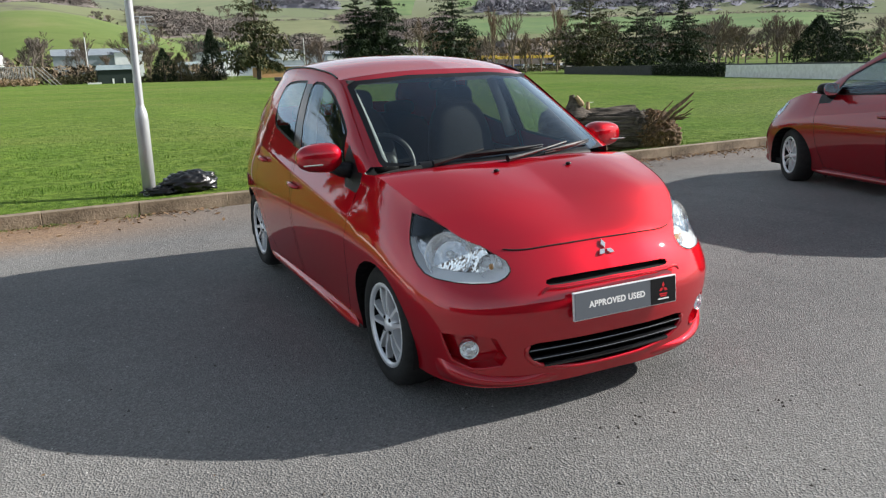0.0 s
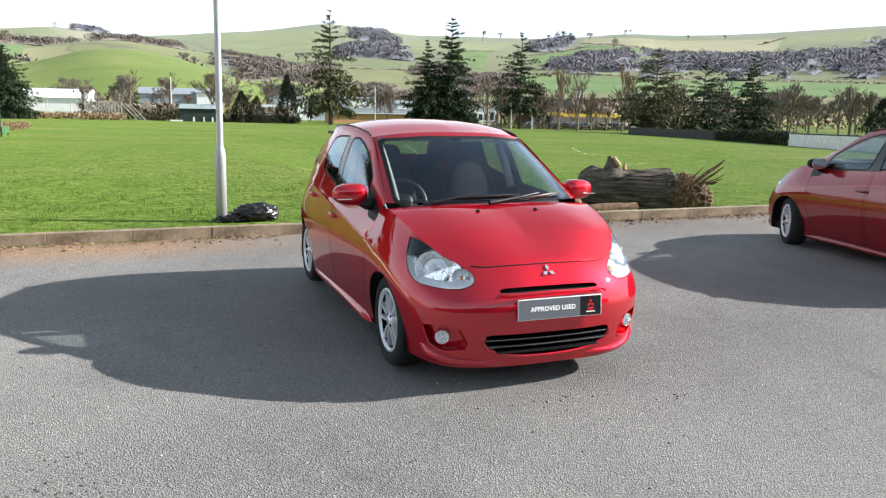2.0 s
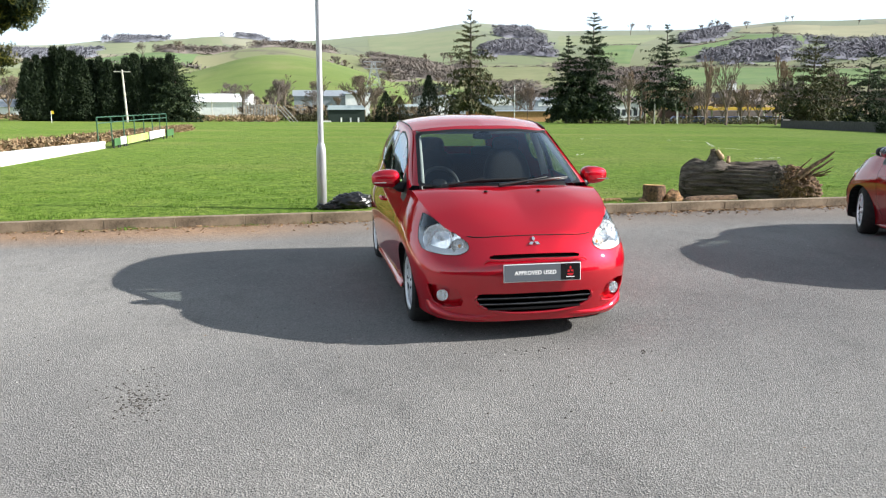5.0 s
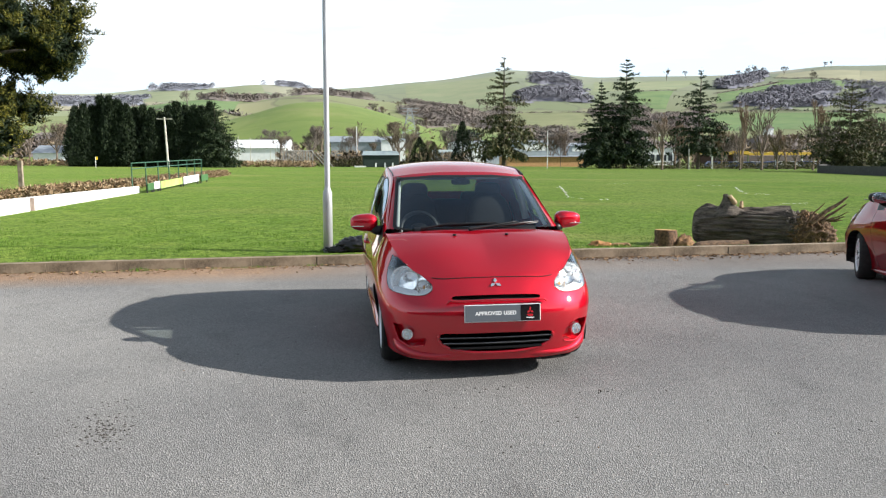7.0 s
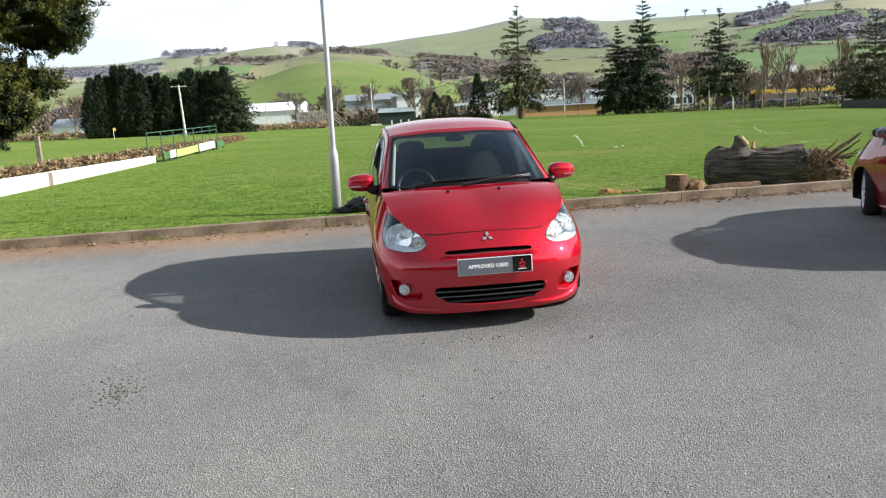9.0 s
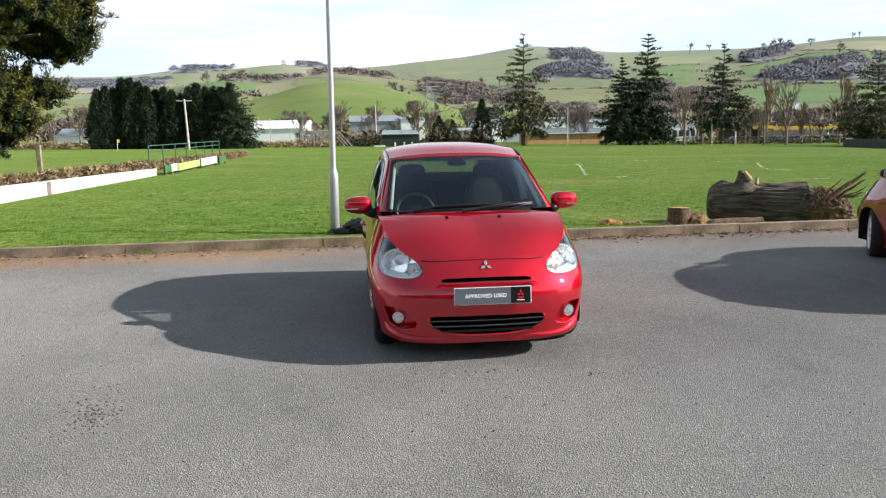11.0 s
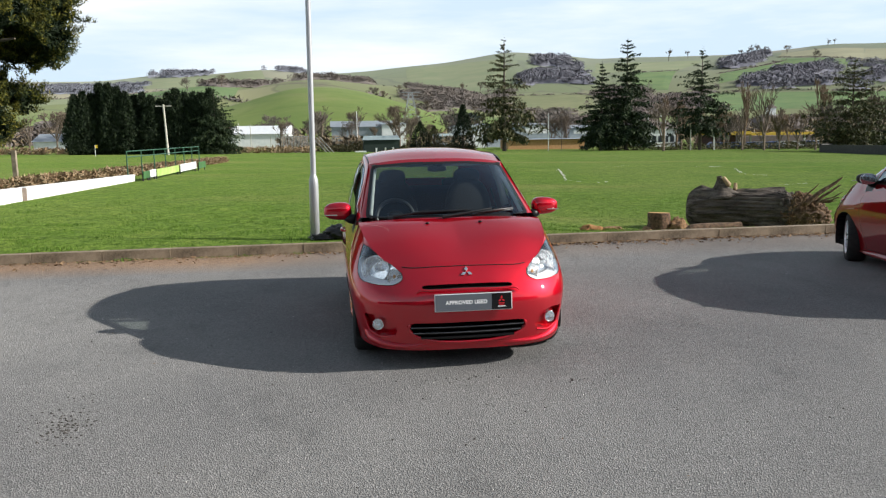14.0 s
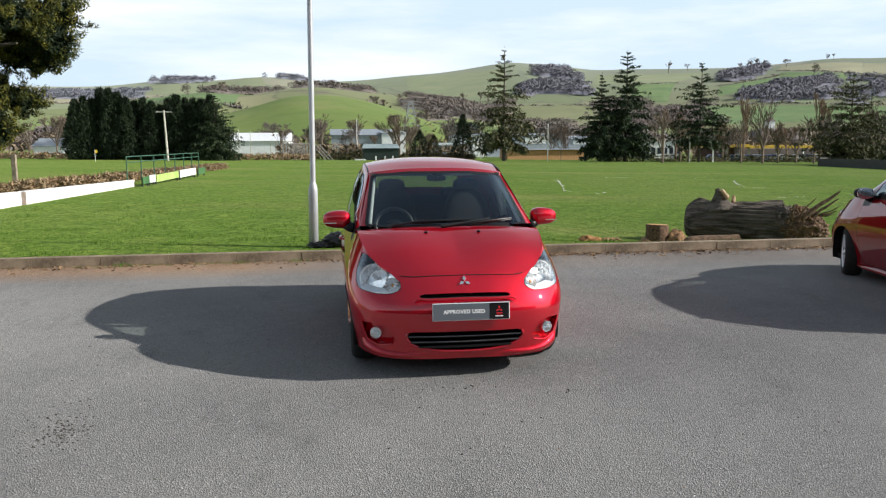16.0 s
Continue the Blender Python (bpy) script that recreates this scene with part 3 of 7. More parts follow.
def region(bm, poly, eu, ev, cond):
    """Cut a convex outline (anticlockwise, in the axes eu, ev) into the faces that meet cond; returns the faces inside."""
    eu, ev = Vector(eu), Vector(ev)
    lo_u, hi_u = min(p[0] for p in poly) - .06, max(p[0] for p in poly) + .06
    lo_v, hi_v = min(p[1] for p in poly) - .06, max(p[1] for p in poly) + .06
    faces = []
    for f in bm.faces:
        c = f.calc_center_median()
        if lo_u < c.dot(eu) < hi_u and lo_v < c.dot(ev) < hi_v and cond(c):
            faces.append(f)
    inv = Matrix((eu, ev, eu.cross(ev).normalized())).inverted()
    for i, p in enumerate(poly):
        q = poly[(i + 1) % len(poly)]
        co = inv @ Vector((p[0], p[1], 0))
        no = eu * (p[1] - q[1]) + ev * (q[0] - p[0])
        geom = list(faces) + list({e for f in faces for e in f.edges}) + list({v for f in faces for v in f.verts})
        if not faces:
            return []
        r = bmesh.ops.bisect_plane(bm, geom=geom, dist=1e-5, plane_co=co, plane_no=no)
        faces = [f for f in r["geom"] if isinstance(f, bmesh.types.BMFace) and (f.calc_center_median() - co).dot(no) > 0]
    return faces


def extract(bm, faces, keep_normals=True):
    """Lift faces out of a bmesh into one of their own."""
    out = bmesh.new()
    lay = bm.verts.layers.float_vector.get("n")
    lay2 = out.verts.layers.float_vector.new("n") if keep_normals and lay else None
    made = {}
    for f in faces:
        vs = []
        for v in f.verts:
            if v not in made:
                made[v] = out.verts.new(v.co)
                if lay2:
                    made[v][lay2] = v[lay]
            vs.append(made[v])
        out.faces.new(vs)
    bmesh.ops.delete(bm, geom=faces, context="FACES")
    return out


def recess(bm, vec, scale=1.0):
    """Push a lifted patch in by vec and join it to its old outline with walls."""
    vec = Vector(vec)
    rim = [e for e in bm.edges if len(e.link_faces) == 1]
    pts = [(e.verts[0].co.copy(), e.verts[1].co.copy()) for e in rim]
    mid = sum((a for a, b in pts), Vector()) / max(len(pts), 1)
    for v in bm.verts:
        v.co = mid + (v.co - mid) * scale + vec
    for f in bm.faces:
        f.smooth = True
    for a, b in pts:
        if abs(a.x) < .004 and abs(b.x) < .004:
            continue
        a2, b2 = mid + (a - mid) * scale + vec, mid + (b - mid) * scale + vec
        bm.faces.new([bm.verts.new(p) for p in (a, b, b2, a2)])
    lay = bm.verts.layers.float_vector.get("n")
    if lay:
        bm.verts.layers.float_vector.remove(lay)
    return bm


def shrink(poly, d):
    """A convex outline drawn in by d."""
    out = []
    n = len(poly)
    for i in range(n):
        a, b, c = (Vector(poly[k % n]) for k in (i - 1, i, i + 1))
        n1, n2 = Vector((a.y - b.y, b.x - a.x)).normalized(), Vector((b.y - c.y, c.x - b.x)).normalized()
        m = n1 + n2
        out.append(tuple(b + m * (d / max(.25, m.dot(n1)))))
    return out


def circle(cy, cz, r, n=30):
    return [(cy + r * math.cos(2 * math.pi * k / n), cz + r * math.sin(2 * math.pi * k / n)) for k in range(n)]


Y, Z, X = (0, 1, 0), (0, 0, 1), (1, 0, 0)
LAMP = [(.432, .634), (.446, .610), (.488, .590), (.609, .587), (.772, .604), (.838, .655), (.874, .735), (.868, .853), (.462, .676)]
POCKET = [(.482, .285), (.498, .245), (.60, .232), (.665, .268), (.702, .385), (.62, .394), (.53, .372)]
GRILLE = [(-.001, .197), (.16, .201), (.28, .217), (.345, .237), (.385, .263), (.402, .291), (.405, .316), (.394, .332), (.36, .340), (-.001, .344)]
SLOT = [(-.001, .576), (.25, .570), (.300, .571), (.314, .579), (.308, .590), (.28, .596), (.15, .601), (-.001, .602)]
FRONT_DOOR = [(1.20, .218), (1.985, .218), (2.0, 1.2), (1.03, 1.2), (1.05, .75), (1.10, .45)]
REAR_DOOR = [(2.02, .218), (2.60, .218), (2.74, .42), (2.86, .64), (2.90, 1.2), (2.03, 1.2)]
FRONT_WINDOW = [(1.275, .955), (1.90, .990), (1.93, 1.0), (1.97, 1.12), (2.01, 1.31), (2.0, 1.328), (1.97, 1.336), (1.88, 1.334), (1.78, 1.310), (1.66, 1.270), (1.53, 1.210), (1.42, 1.150), (1.345, 1.105), (1.27, .975)]
REAR_WINDOW = [(2.10, 1.008), (2.50, 1.073), (2.55, 1.092), (2.575, 1.125), (2.58, 1.20), (2.57, 1.265), (2.54, 1.303), (2.47, 1.325), (2.30, 1.338), (2.14, 1.340)]
PILLAR = [(1.94, .95), (2.085, .95), (2.125, 1.34), (2.025, 1.338)]
SCREEN = [(-.640, .975), (-.3, .93), (.3, .93), (.640, .975), (.645, .995), (.570, 1.330), (.535, 1.356), (.25, 1.380), (-.25, 1.380), (-.535, 1.356), (-.570, 1.330), (-.645, .995)]
TAILGLASS = [(-.50, 1.13), (.50, 1.13), (.44, 1.325), (-.44, 1.325)]


def rounded(poly, times=2):
    """An outline with its corners cut off again and again."""
    for _ in range(times):
        poly = [(a[0] + (b[0] - a[0]) * f, a[1] + (b[1] - a[1]) * f) for a, b in zip(poly, poly[1:] + poly[:1]) for f in (.2, .8)]
    return poly


def mirrored(poly):
    return [(-a, b) for a, b in poly][::-1]


def add_wheel(car, x, y, sx, turn=0, steer=0):
    """Alloy wheel with its tyre; the outer face looks along sx."""
    m = pose(x, y, .287, 0, 0, steer) @ pose(0, 0, 0, 0, 90 * sx, 0) @ pose(0, 0, 0, 0, 0, turn)
    bm = bmesh.new()
    lathe(bm, [(.174, .006), (.178, .018), (.196, .022), (.199, .012), (.197, -.02)], 40)
    rim = part("wheel", bm, ALLOY, car, smooth=True, at=m)
    # barrel in black, to darken the gaps between the spokes like shade
    bm = bmesh.new()
    lathe(bm, [(.155, -.16), (.188, -.155), (.186, -.05), (.174, .006)], 40)
    part("barrel", bm, BLACK, rim, smooth=True)
    bm = bmesh.new()
    lathe(bm, [(.19, -.165), (.225, -.172), (.262, -.168), (.281, -.145), (.287, -.10), (.287, -.04), (.281, .0), (.262, .022), (.232, .028), (.205, .024), (.192, .012)], 48)
    part("tyre", bm, RUBBER, rim, "black rubber tyre", smooth=True)
    # matt black backing disc, added so the spoke gaps look shaded
    bm = bmesh.new()
    lathe(bm, [(0, -.060), (.172, -.060), (.175, -.09), (.07, -.09)], 32)
    part("brake_disc", bm, Mat("brake_steel", (.012, .012, .012), .9, .0).m if "brake_steel" not in bpy.data.materials else bpy.data.materials["brake_steel"], rim)
    spoke_me = None
    for k in range(5):
        for side in (-1, 1):
            if spoke_me is None:
                bm = bmesh.new()
                ring = []
                for r, wd, z0, z1 in ((.030, .015, .006, -.03), (.08, .0115, .012, -.024), (.13, .011, .013, -.02), (.178, .015, .008, -.02)):
                    off = .013 + (r - .03) * .20
                    ring.append([bm.verts.new((r, off + s * wd, z)) for s, z in ((-1, z1), (-.75, z0), (.75, z0), (1, z1))])
                for a, b in zip(ring, ring[1:]):
                    for j in range(3):
                        bm.faces.new((a[j], b[j], b[j + 1], a[j + 1]))
                spoke = part("spoke", bm, ALLOY, rim)
                spoke_me = spoke.data
            else:
                spoke = new("spoke", spoke_me)
                spoke.parent = rim
            spoke.matrix_local = Matrix.Rotation(2 * math.pi * k / 5, 4, "Z") @ Matrix.Diagonal((1, side, 1, 1))
    bm = bmesh.new()
    lathe(bm, [(.052, -.03), (.050, .006), (.032, .012), (.030, .016), (0.0, .018)], 24)
    part("hub_cap", bm, ALLOY, rim, smooth=True)
    for k in range(4):
        bm = bmesh.new()
        lathe(bm, [(.009, 0), (.009, .012), (0, .014)], 8, pose(.041 * math.cos(k * 1.571 + .6), .041 * math.sin(k * 1.571 + .6), .002))
        part("wheel_nut", bm, BLACK, rim)
    return rim


def add_text(name, body, size, material, parent, at):
    cu = bpy.data.curves.new(name, "FONT")
    cu.body, cu.size, cu.extrude, cu.align_x, cu.align_y = body, size, .0006, "CENTER", "CENTER"
    cu.offset, cu.space_character = .0012, 1.06
    tmp = bpy.data.objects.new(name, cu)
    scene.collection.objects.link(tmp)
    me = bpy.data.meshes.new_from_object(tmp.evaluated_get(bpy.context.evaluated_depsgraph_get()))
    bpy.data.objects.remove(tmp)
    me.materials.clear()
    me.materials.append(material)
    ob = new(name, me)
    ob.parent = parent
    ob.matrix_local = at
    return ob


def blob(bm, centre, size, seg=(20, 12), power=1.0, shape=None):
    """A rounded lump (superellipsoid), which shape() may push about."""
    rows = []
    for i in range(seg[1] + 1):
        th = math.pi * i / seg[1] - math.pi / 2
        row = []
        for j in range(seg[0]):
            ph = 2 * math.pi * j / seg[0]
            f = lambda c: math.copysign(abs(c) ** power, c)
            p = Vector((f(math.cos(th)) * f(math.cos(ph)), f(math.cos(th)) * f(math.sin(ph)), f(math.sin(th))))
            p = shape(p) if shape else p
            row.append(bm.verts.new((centre[0] + p.x * size[0], centre[1] + p.y * size[1], centre[2] + p.z * size[2])))
        rows.append(row)
    for a, b in zip(rows, rows[1:]):
        for j in range(seg[0]):
            k = (j + 1) % seg[0]
            if (a[j].co - a[k].co).length < 1e-7 and (b[j].co - b[k].co).length < 1e-7:
                continue
            vs = [a[j], a[k], b[k], b[j]]
            bm.faces.new(vs)
    bmesh.ops.remove_doubles(bm, verts=bm.verts, dist=1e-6)
    for f in bm.faces:
        f.smooth = True
    return bm


def build_car(name, label, paint, hero):
    car = thing(name, label, "car")
    for sx in (-1, 1):
        low = grid_bm(lower_point, np.linspace(0, 1, 200), np.linspace(0, 1, 84), sx, mid=True)
        inside = lambda c, lo=-9, hi=9: lo < c.y < hi
        flank = lambda c: abs(c.x) > .45
        # wheel arches
        for cy in (.72, 3.165):
            arch = extract(low, region(low, circle(cy, .27, .318), Y, Z, flank))
            wall = recess(arch, (-sx * .10, 0, 0), 1.0)
            inner = [f for f in wall.faces if f.smooth or min(math.hypot(v.co.y - cy, v.co.z - .27) for v in f.verts) < .30]
            bmesh.ops.delete(wall, geom=inner, context="FACES")
            part("arch_lip", wall, BLACK, car)
            bm = bmesh.new()
            mm = pose(sx * .70, cy, .27, 0, 90 * sx, 0)
            lathe(bm, [(.318, .06), (.322, -.2), (.0, -.2)], 30, mm)
            bmesh.ops.delete(bm, geom=[f for f in bm.faces if f.calc_center_median().z < .17], context="FACES")
            part("wheel_arch_liner", bm, GAP, car)
        # headlamp
        eu = (sx * .8, .6, 0)
        lamp_poly = rounded(LAMP, 1)
        lens = extract(low, region(low, lamp_poly, eu, Z, lambda c: c.y < .75 and c.z > .5 and c.x * sx > .2))
        bowl = bmesh.new()
        rim = [(e.verts[0].co.copy(), e.verts[1].co.copy()) for e in lens.edges if len(e.link_faces) == 1]
        mid = sum((a for a, b in rim), Vector()) / max(1, len(rim))
        inw = Vector((-sx * .45, .85, .0))
        for a, b in rim:
            q = [mid + (p - mid) * .80 + inw * .085 for p in (b, a)]
            bowl.faces.new([bowl.verts.new(p) for p in (a, b, *q)])
        mask = bmesh.new()
        for f in lens.faces:
            c = f.calc_center_median()
            if c.z > .772 - .35 * (c.x * sx - .62):
                mask.faces.new([mask.verts.new(v.co + inw * .010) for v in f.verts])
        lamp = part("headlight", lens, LENS, car, "clear headlight with chrome reflectors")
        part("lamp_housing", bowl, Mat("lamp_grey", (.90, .91, .92), .3, .05).m if "lamp_grey" not in bpy.data.materials else bpy.data.materials["lamp_grey"], lamp)
        bm = bmesh.new()
        aim = Vector((sx * .28, -1, .32)).to_track_quat("Z", "Y").to_matrix().to_4x4()
        lathe(bm, [(.0, -.075), (.02, -.072), (.060, -.055), (.086, -.02), (.096, .008), (.100, .010)], 28, Matrix.Translation((sx * .610, .350, .672)) @ aim)
        part("reflector", bm, FLUTED, lamp, smooth=True)
        bm = bmesh.new()
        lathe(bm, [(.0, .0), (.012, -.004), (.014, -.05), (.0, -.06)], 14, Matrix.Translation((sx * .608, .32, .688)) @ aim)
        part("bulb_cap", bm, ALLOY, lamp, smooth=True)
        bm = bmesh.new()
        lathe(bm, [(.0, -.05), (.03, -.04), (.048, -.01), (.052, .005)], 22, Matrix.Translation((sx * .49, .215, .640)) @ aim)
        part("indicator_reflector", bm, FLUTED, lamp, smooth=True)
        bm = bmesh.new()
        blob(bm, (sx * .488, .205, .642), (.010, .010, .013), (12, 8))
        part("indicator_bulb", bm, AMBER, lamp)
        bm = bmesh.new()
        back = [(sx * x, y, z) for x, y, z in ((.42, .23, .60), (.70, .43, .60), (.73, .56, .72), (.69, .60, .84), (.47, .30, .70))]
        bm.faces.new([bm.verts.new(p) for p in back])
        part("lamp_back", bm, FLUTED, lamp)
        # dark seam round the lens, black mask in its upper outer corner
        bm = bmesh.new()
        for a, b in rim:
            out_a, out_b = [mid + (p - mid) * 1.012 for p in (a, b)]
            in_a, in_b = [mid + (p - mid) * .984 + Vector((0, -.0015, .001)) for p in (a, b)]
            bm.faces.new([bm.verts.new(p + Vector((0, -.0015, .0015))) for p in (out_a, out_b, in_b, in_a)])
        part("lamp_seal", bm, GAP, lamp)
        part("lamp_mask", mask, GLOSSBLACK, lamp)
        # mirror corner, doors
        tri = extract(low, region(low, [(1.034, .885), (1.045, .855), (1.062, .848), (1.20, .862), (1.255, .93), (1.255, 1.1), (1.06, 1.1)], Y, Z, lambda c: c.z > .8 and abs(c.x) > .5))
        part("mirror_corner", tri, BLACK, car)
        for dn, poly, handle in (("front_door", FRONT_DOOR, (1.945, .772)), ("rear_door", REAR_DOOR, (2.685, .848))):
            patch = extract(low, region(low, poly, Y, Z, flank))
            inner = extract(patch, region(patch, shrink(poly, .0045), Y, Z, flank))
            part("door_gap", recess(patch, (-sx * .012, 0, 0)), GAP, car)
            door = part(dn, inner, paint, car)
            # handle: a bowl and a pull bar
            hx = float(abs(lower_point(np.array([.58 if dn[0] == "f" else .665]), np.array([.72]))[0][0]))
            bm = bmesh.new()
            blob(bm, (sx * (hx - .008), handle[0], handle[1]), (.004, .055, .026), (20, 10))
            part("handle_bowl", bm, GLOSSBLACK, door)
            bm = bmesh.new()
            tube(bm, [(sx * (hx + .004), handle[0] - .085, handle[1] - .004), (sx * (hx + .024), handle[0] - .06, handle[1]), (sx * (hx + .028), handle[0], handle[1] + .003),
                      (sx * (hx + .024), handle[0] + .06, handle[1] + .004), (sx * (hx + .004), handle[0] + .085, handle[1] + .003)], [.008, .013, .014, .013, .009], 10)
            part("handle", bm, paint, door, smooth=True)
        # bumper openings
        gr = GRILLE if sx > 0 else mirrored(GRILLE)
        front = lambda c: c.y < .45
        gpatch = extract(low, region(low, gr, X, Z, front))
        part("grille_recess", recess(gpatch, (0, .09, 0)), GAP, car)
        part("slot_recess", recess(extract(low, region(low, SLOT if sx > 0 else mirrored(SLOT), X, Z, front)), (0, .05, -.004)), GAP, car)
        pk = POCKET if sx > 0 else mirrored(POCKET)
        part("fog_lamp_recess", recess(extract(low, region(low, pk, X, Z, front)), (-sx * .008, .058, .002), .90), paint, car)
        bm = bmesh.new()
        fm = Matrix.Translation((sx * .608, .184, .316)) @ Vector((sx * .30, -1, 0)).to_track_quat("Z", "Y").to_matrix().to_4x4()
        lathe(bm, [(.040, -.02), (.040, .008), (.0375, .011), (.0345, .009), (.034, .0)], 28, fm)
        fog = part("fog_lamp", bm, CHROME, car, "round chrome-ringed fog lamp", smooth=True)
        bm = bmesh.new()
        lathe(bm, [(.034, .002), (.024, .006), (.0, .008)], 24, fm)
        part("fog_lens", bm, LENS, fog, smooth=True)
        bm = bmesh.new()
        lathe(bm, [(.034, -.002), (.030, -.014), (.016, -.028), (.0, -.032)], 24, fm)
        part("fog_reflector", bm, FLUTED, fog, smooth=True)
        part("body_side", low, paint, car)
        # raised edges round the lower openings
        ss, ww = np.meshgrid(np.linspace(0, .3, 160), np.linspace(.02, .5, 120))
        skin = lower_point(ss.ravel(), ww.ravel())

        def on_nose(x, z):
            return skin[np.argmin((skin[:, 0] - x) ** 2 + (skin[:, 2] - z) ** 2)]
        for nm, line, rad in (("grille_edge", ((.398, .330), (.406, .316), (.404, .290), (.387, .262), (.347, .235), (.282, .215), (.22, .206), (.16, .199), (.08, .196), (0, .195)), .012),
                              ("slot_edge", ((.352, .548), (.338, .566), (.318, .570), (.26, .566), (.15, .570), (.07, .572), (0, .573)), .0075),
                              ("pocket_edge", ((.705, .388), (.692, .34), (.667, .268), (.635, .248), (.60, .232), (.55, .236), (.50, .246)), .007)):
            bm = bmesh.new()
            pts = [on_nose(x, z) for x, z in line]
            tube(bm, [(sx * p0[0] if x else 0, p0[1] + .002, z) for p0, (x, z) in zip(pts, line)], [rad * .6] + [rad] * (len(line) - 1), 10, False)
            part(nm, bm, paint, car, smooth=True)
        # lip under the bumper
        bm = grid_bm(lip_point, np.linspace(.24, 1, 44), np.linspace(0, 1, 14), sx)
        part("bumper_lip", bm, paint, car)
        # cabin side
        side = grid_bm(side_point, np.linspace(0, 1, 120), np.linspace(0, 1, 30), sx)
        rail = spline(RAIL, np.linspace(0, 1, 200))
        rail_z = lambda y: float(np.interp(y, rail[:, 1], rail[:, 2]))
        soften(side, lambda p: .3 * max(0, 1 - max(0, rail_z(p.y) - p.z) / .05), (0, -.35, .94))
        fw = extract(side, region(side, shrink(FRONT_WINDOW, -.016), Y, Z, flank))
        rw = extract(side, region(side, shrink(REAR_WINDOW, -.016), Y, Z, flank))
        bp = extract(side, region(side, PILLAR, Y, Z, flank))
        part("door_pillar", bp, GLOSSBLACK, car)
        for wn, patch, poly, mat in (("front_side_window", fw, FRONT_WINDOW, GLASS), ("rear_side_window", rw, REAR_WINDOW, PRIVACY)):
            pane = extract(patch, region(patch, poly, Y, Z, flank))
            win = part(wn, pane, mat, car)
            part("window_seal", recess(patch, (-sx * .006, 0, 0)), BLACK, win)
        mc = extract(side, region(side, [(1.06, .88), (1.26, .88), (1.258, .97), (1.335, 1.112), (1.30, 1.104), (1.232, 1.060), (1.145, .990), (1.075, .945)], Y, Z, flank))
        part("mirror_corner", mc, BLACK, car)
        part("cabin_side", side, paint, car)
        bm = bmesh.new()
        seam = spline(RAIL, np.linspace(.26, .80, 30))
        tube(bm, [(sx * (p[0] + .001), p[1], p[2] + .001) for p in seam], .0055, 6)
        part("roof_seam", bm, BLACK, car)
        # door mirror
        bm = bmesh.new()

        def mirror_shape(p):
            k = .5 + .5 * p.x * sx
            return Vector((p.x, p.y * (.75 + .35 * (1 - k)) + (.15 * k), p.z * (1.0 - .22 * k)))
        big = 1 if hero else .8
        blob(bm, (sx * .862, 1.245, 1.006), (.112 * big, .080 * big, .080 * big), (28, 18), .74, mirror_shape)
        mir = part("door_mirror", bm, paint if hero else BLACK, car, "rounded door mirror with indicator strip")
        bm = bmesh.new()
        box(bm, (min(sx * .865, sx * .962), 1.166, .977), (max(sx * .865, sx * .962), 1.182, .984), .003)
        part("indicator_strip", bm, Mat("smoked_strip", (.28, .27, .27), .25).m if "smoked_strip" not in bpy.data.materials else bpy.data.materials["smoked_strip"], mir)
        bm = bmesh.new()
        blob(bm, (sx * .858, 1.320, 1.006), (.090, .004, .060), (24, 10), .8)
        part("mirror_glass", bm, CHROME, mir)
        bm = bmesh.new()
        tube(bm, [(sx * .715, 1.18, .940), (sx * .76, 1.21, .945), (sx * .80, 1.235, .965)], [.042, .040, .036], 12)
        part("mirror_stalk", bm, BLACK, mir, smooth=True)
        # side skirt
        bm = bmesh.new()
        for_pts = [(sx * .770, y, .175 + .012 * math.sin((y - 1.05) * 1.5)) for y in np.linspace(1.06, 2.80, 14)]
        ring = []
        for px, py, pz in for_pts:
            end = min(1, (py - 1.04) / .16, (2.82 - py) / .16)
            ring.append([bm.verts.new((px + sx * a * max(end, .2), py, pz + b * max(end, .3))) for a, b in ((-.05, -.03), (.004, -.030), (.016, -.012), (.014, .012), (-.02, .030))])
        for a, b in zip(ring, ring[1:]):
            for j in range(4):
                bm.faces.new((a[j], a[j + 1], b[j + 1], b[j]))
        part("side_skirt", bm, paint, car, smooth=True)
        bm = bmesh.new()
        blob(bm, (sx * .803, .955, .668), (.006, .030, .014), (16, 8))
        part("side_repeater", bm, CHROME, car, "small clear side repeater")
        for yy in (.706, 3.156):
            add_wheel(car, sx * .745, yy, sx, 11 if yy < 1 else 40, -19 if yy < 1 and not hero else 0)
    both = np.concatenate([-np.linspace(1, 0, 34)[:-1], np.linspace(0, 1, 34)])

    def two(fn):
        def g(a, b):
            q = fn(np.abs(a), b)
            q[..., 0] *= np.sign(a) + (a == 0)
            return q
        return g
    hood = grid_bm(two(hood_point), both, np.linspace(0, 1, 40))
    for v in hood.verts:
        if v.is_boundary and v.co.z < .94:
            v.co.z -= .002
    part("bonnet", hood, paint, car)
    # dark line along the front edge of the bonnet
    bm = bmesh.new()
    edge_pts = two(lambda a, b: spline(SHOULDER, a * 2.2 / 15))(np.linspace(-1, 1, 41), np.zeros(41))
    tube(bm, [(p[0], p[1] - .002, p[2] - .0005) for p in edge_pts], .0035, 6)
    part("bonnet_gap", bm, GAP, car)
    screen = grid_bm(two(screen_point), both, np.linspace(0, 1, 34))
    anyc = lambda c: True
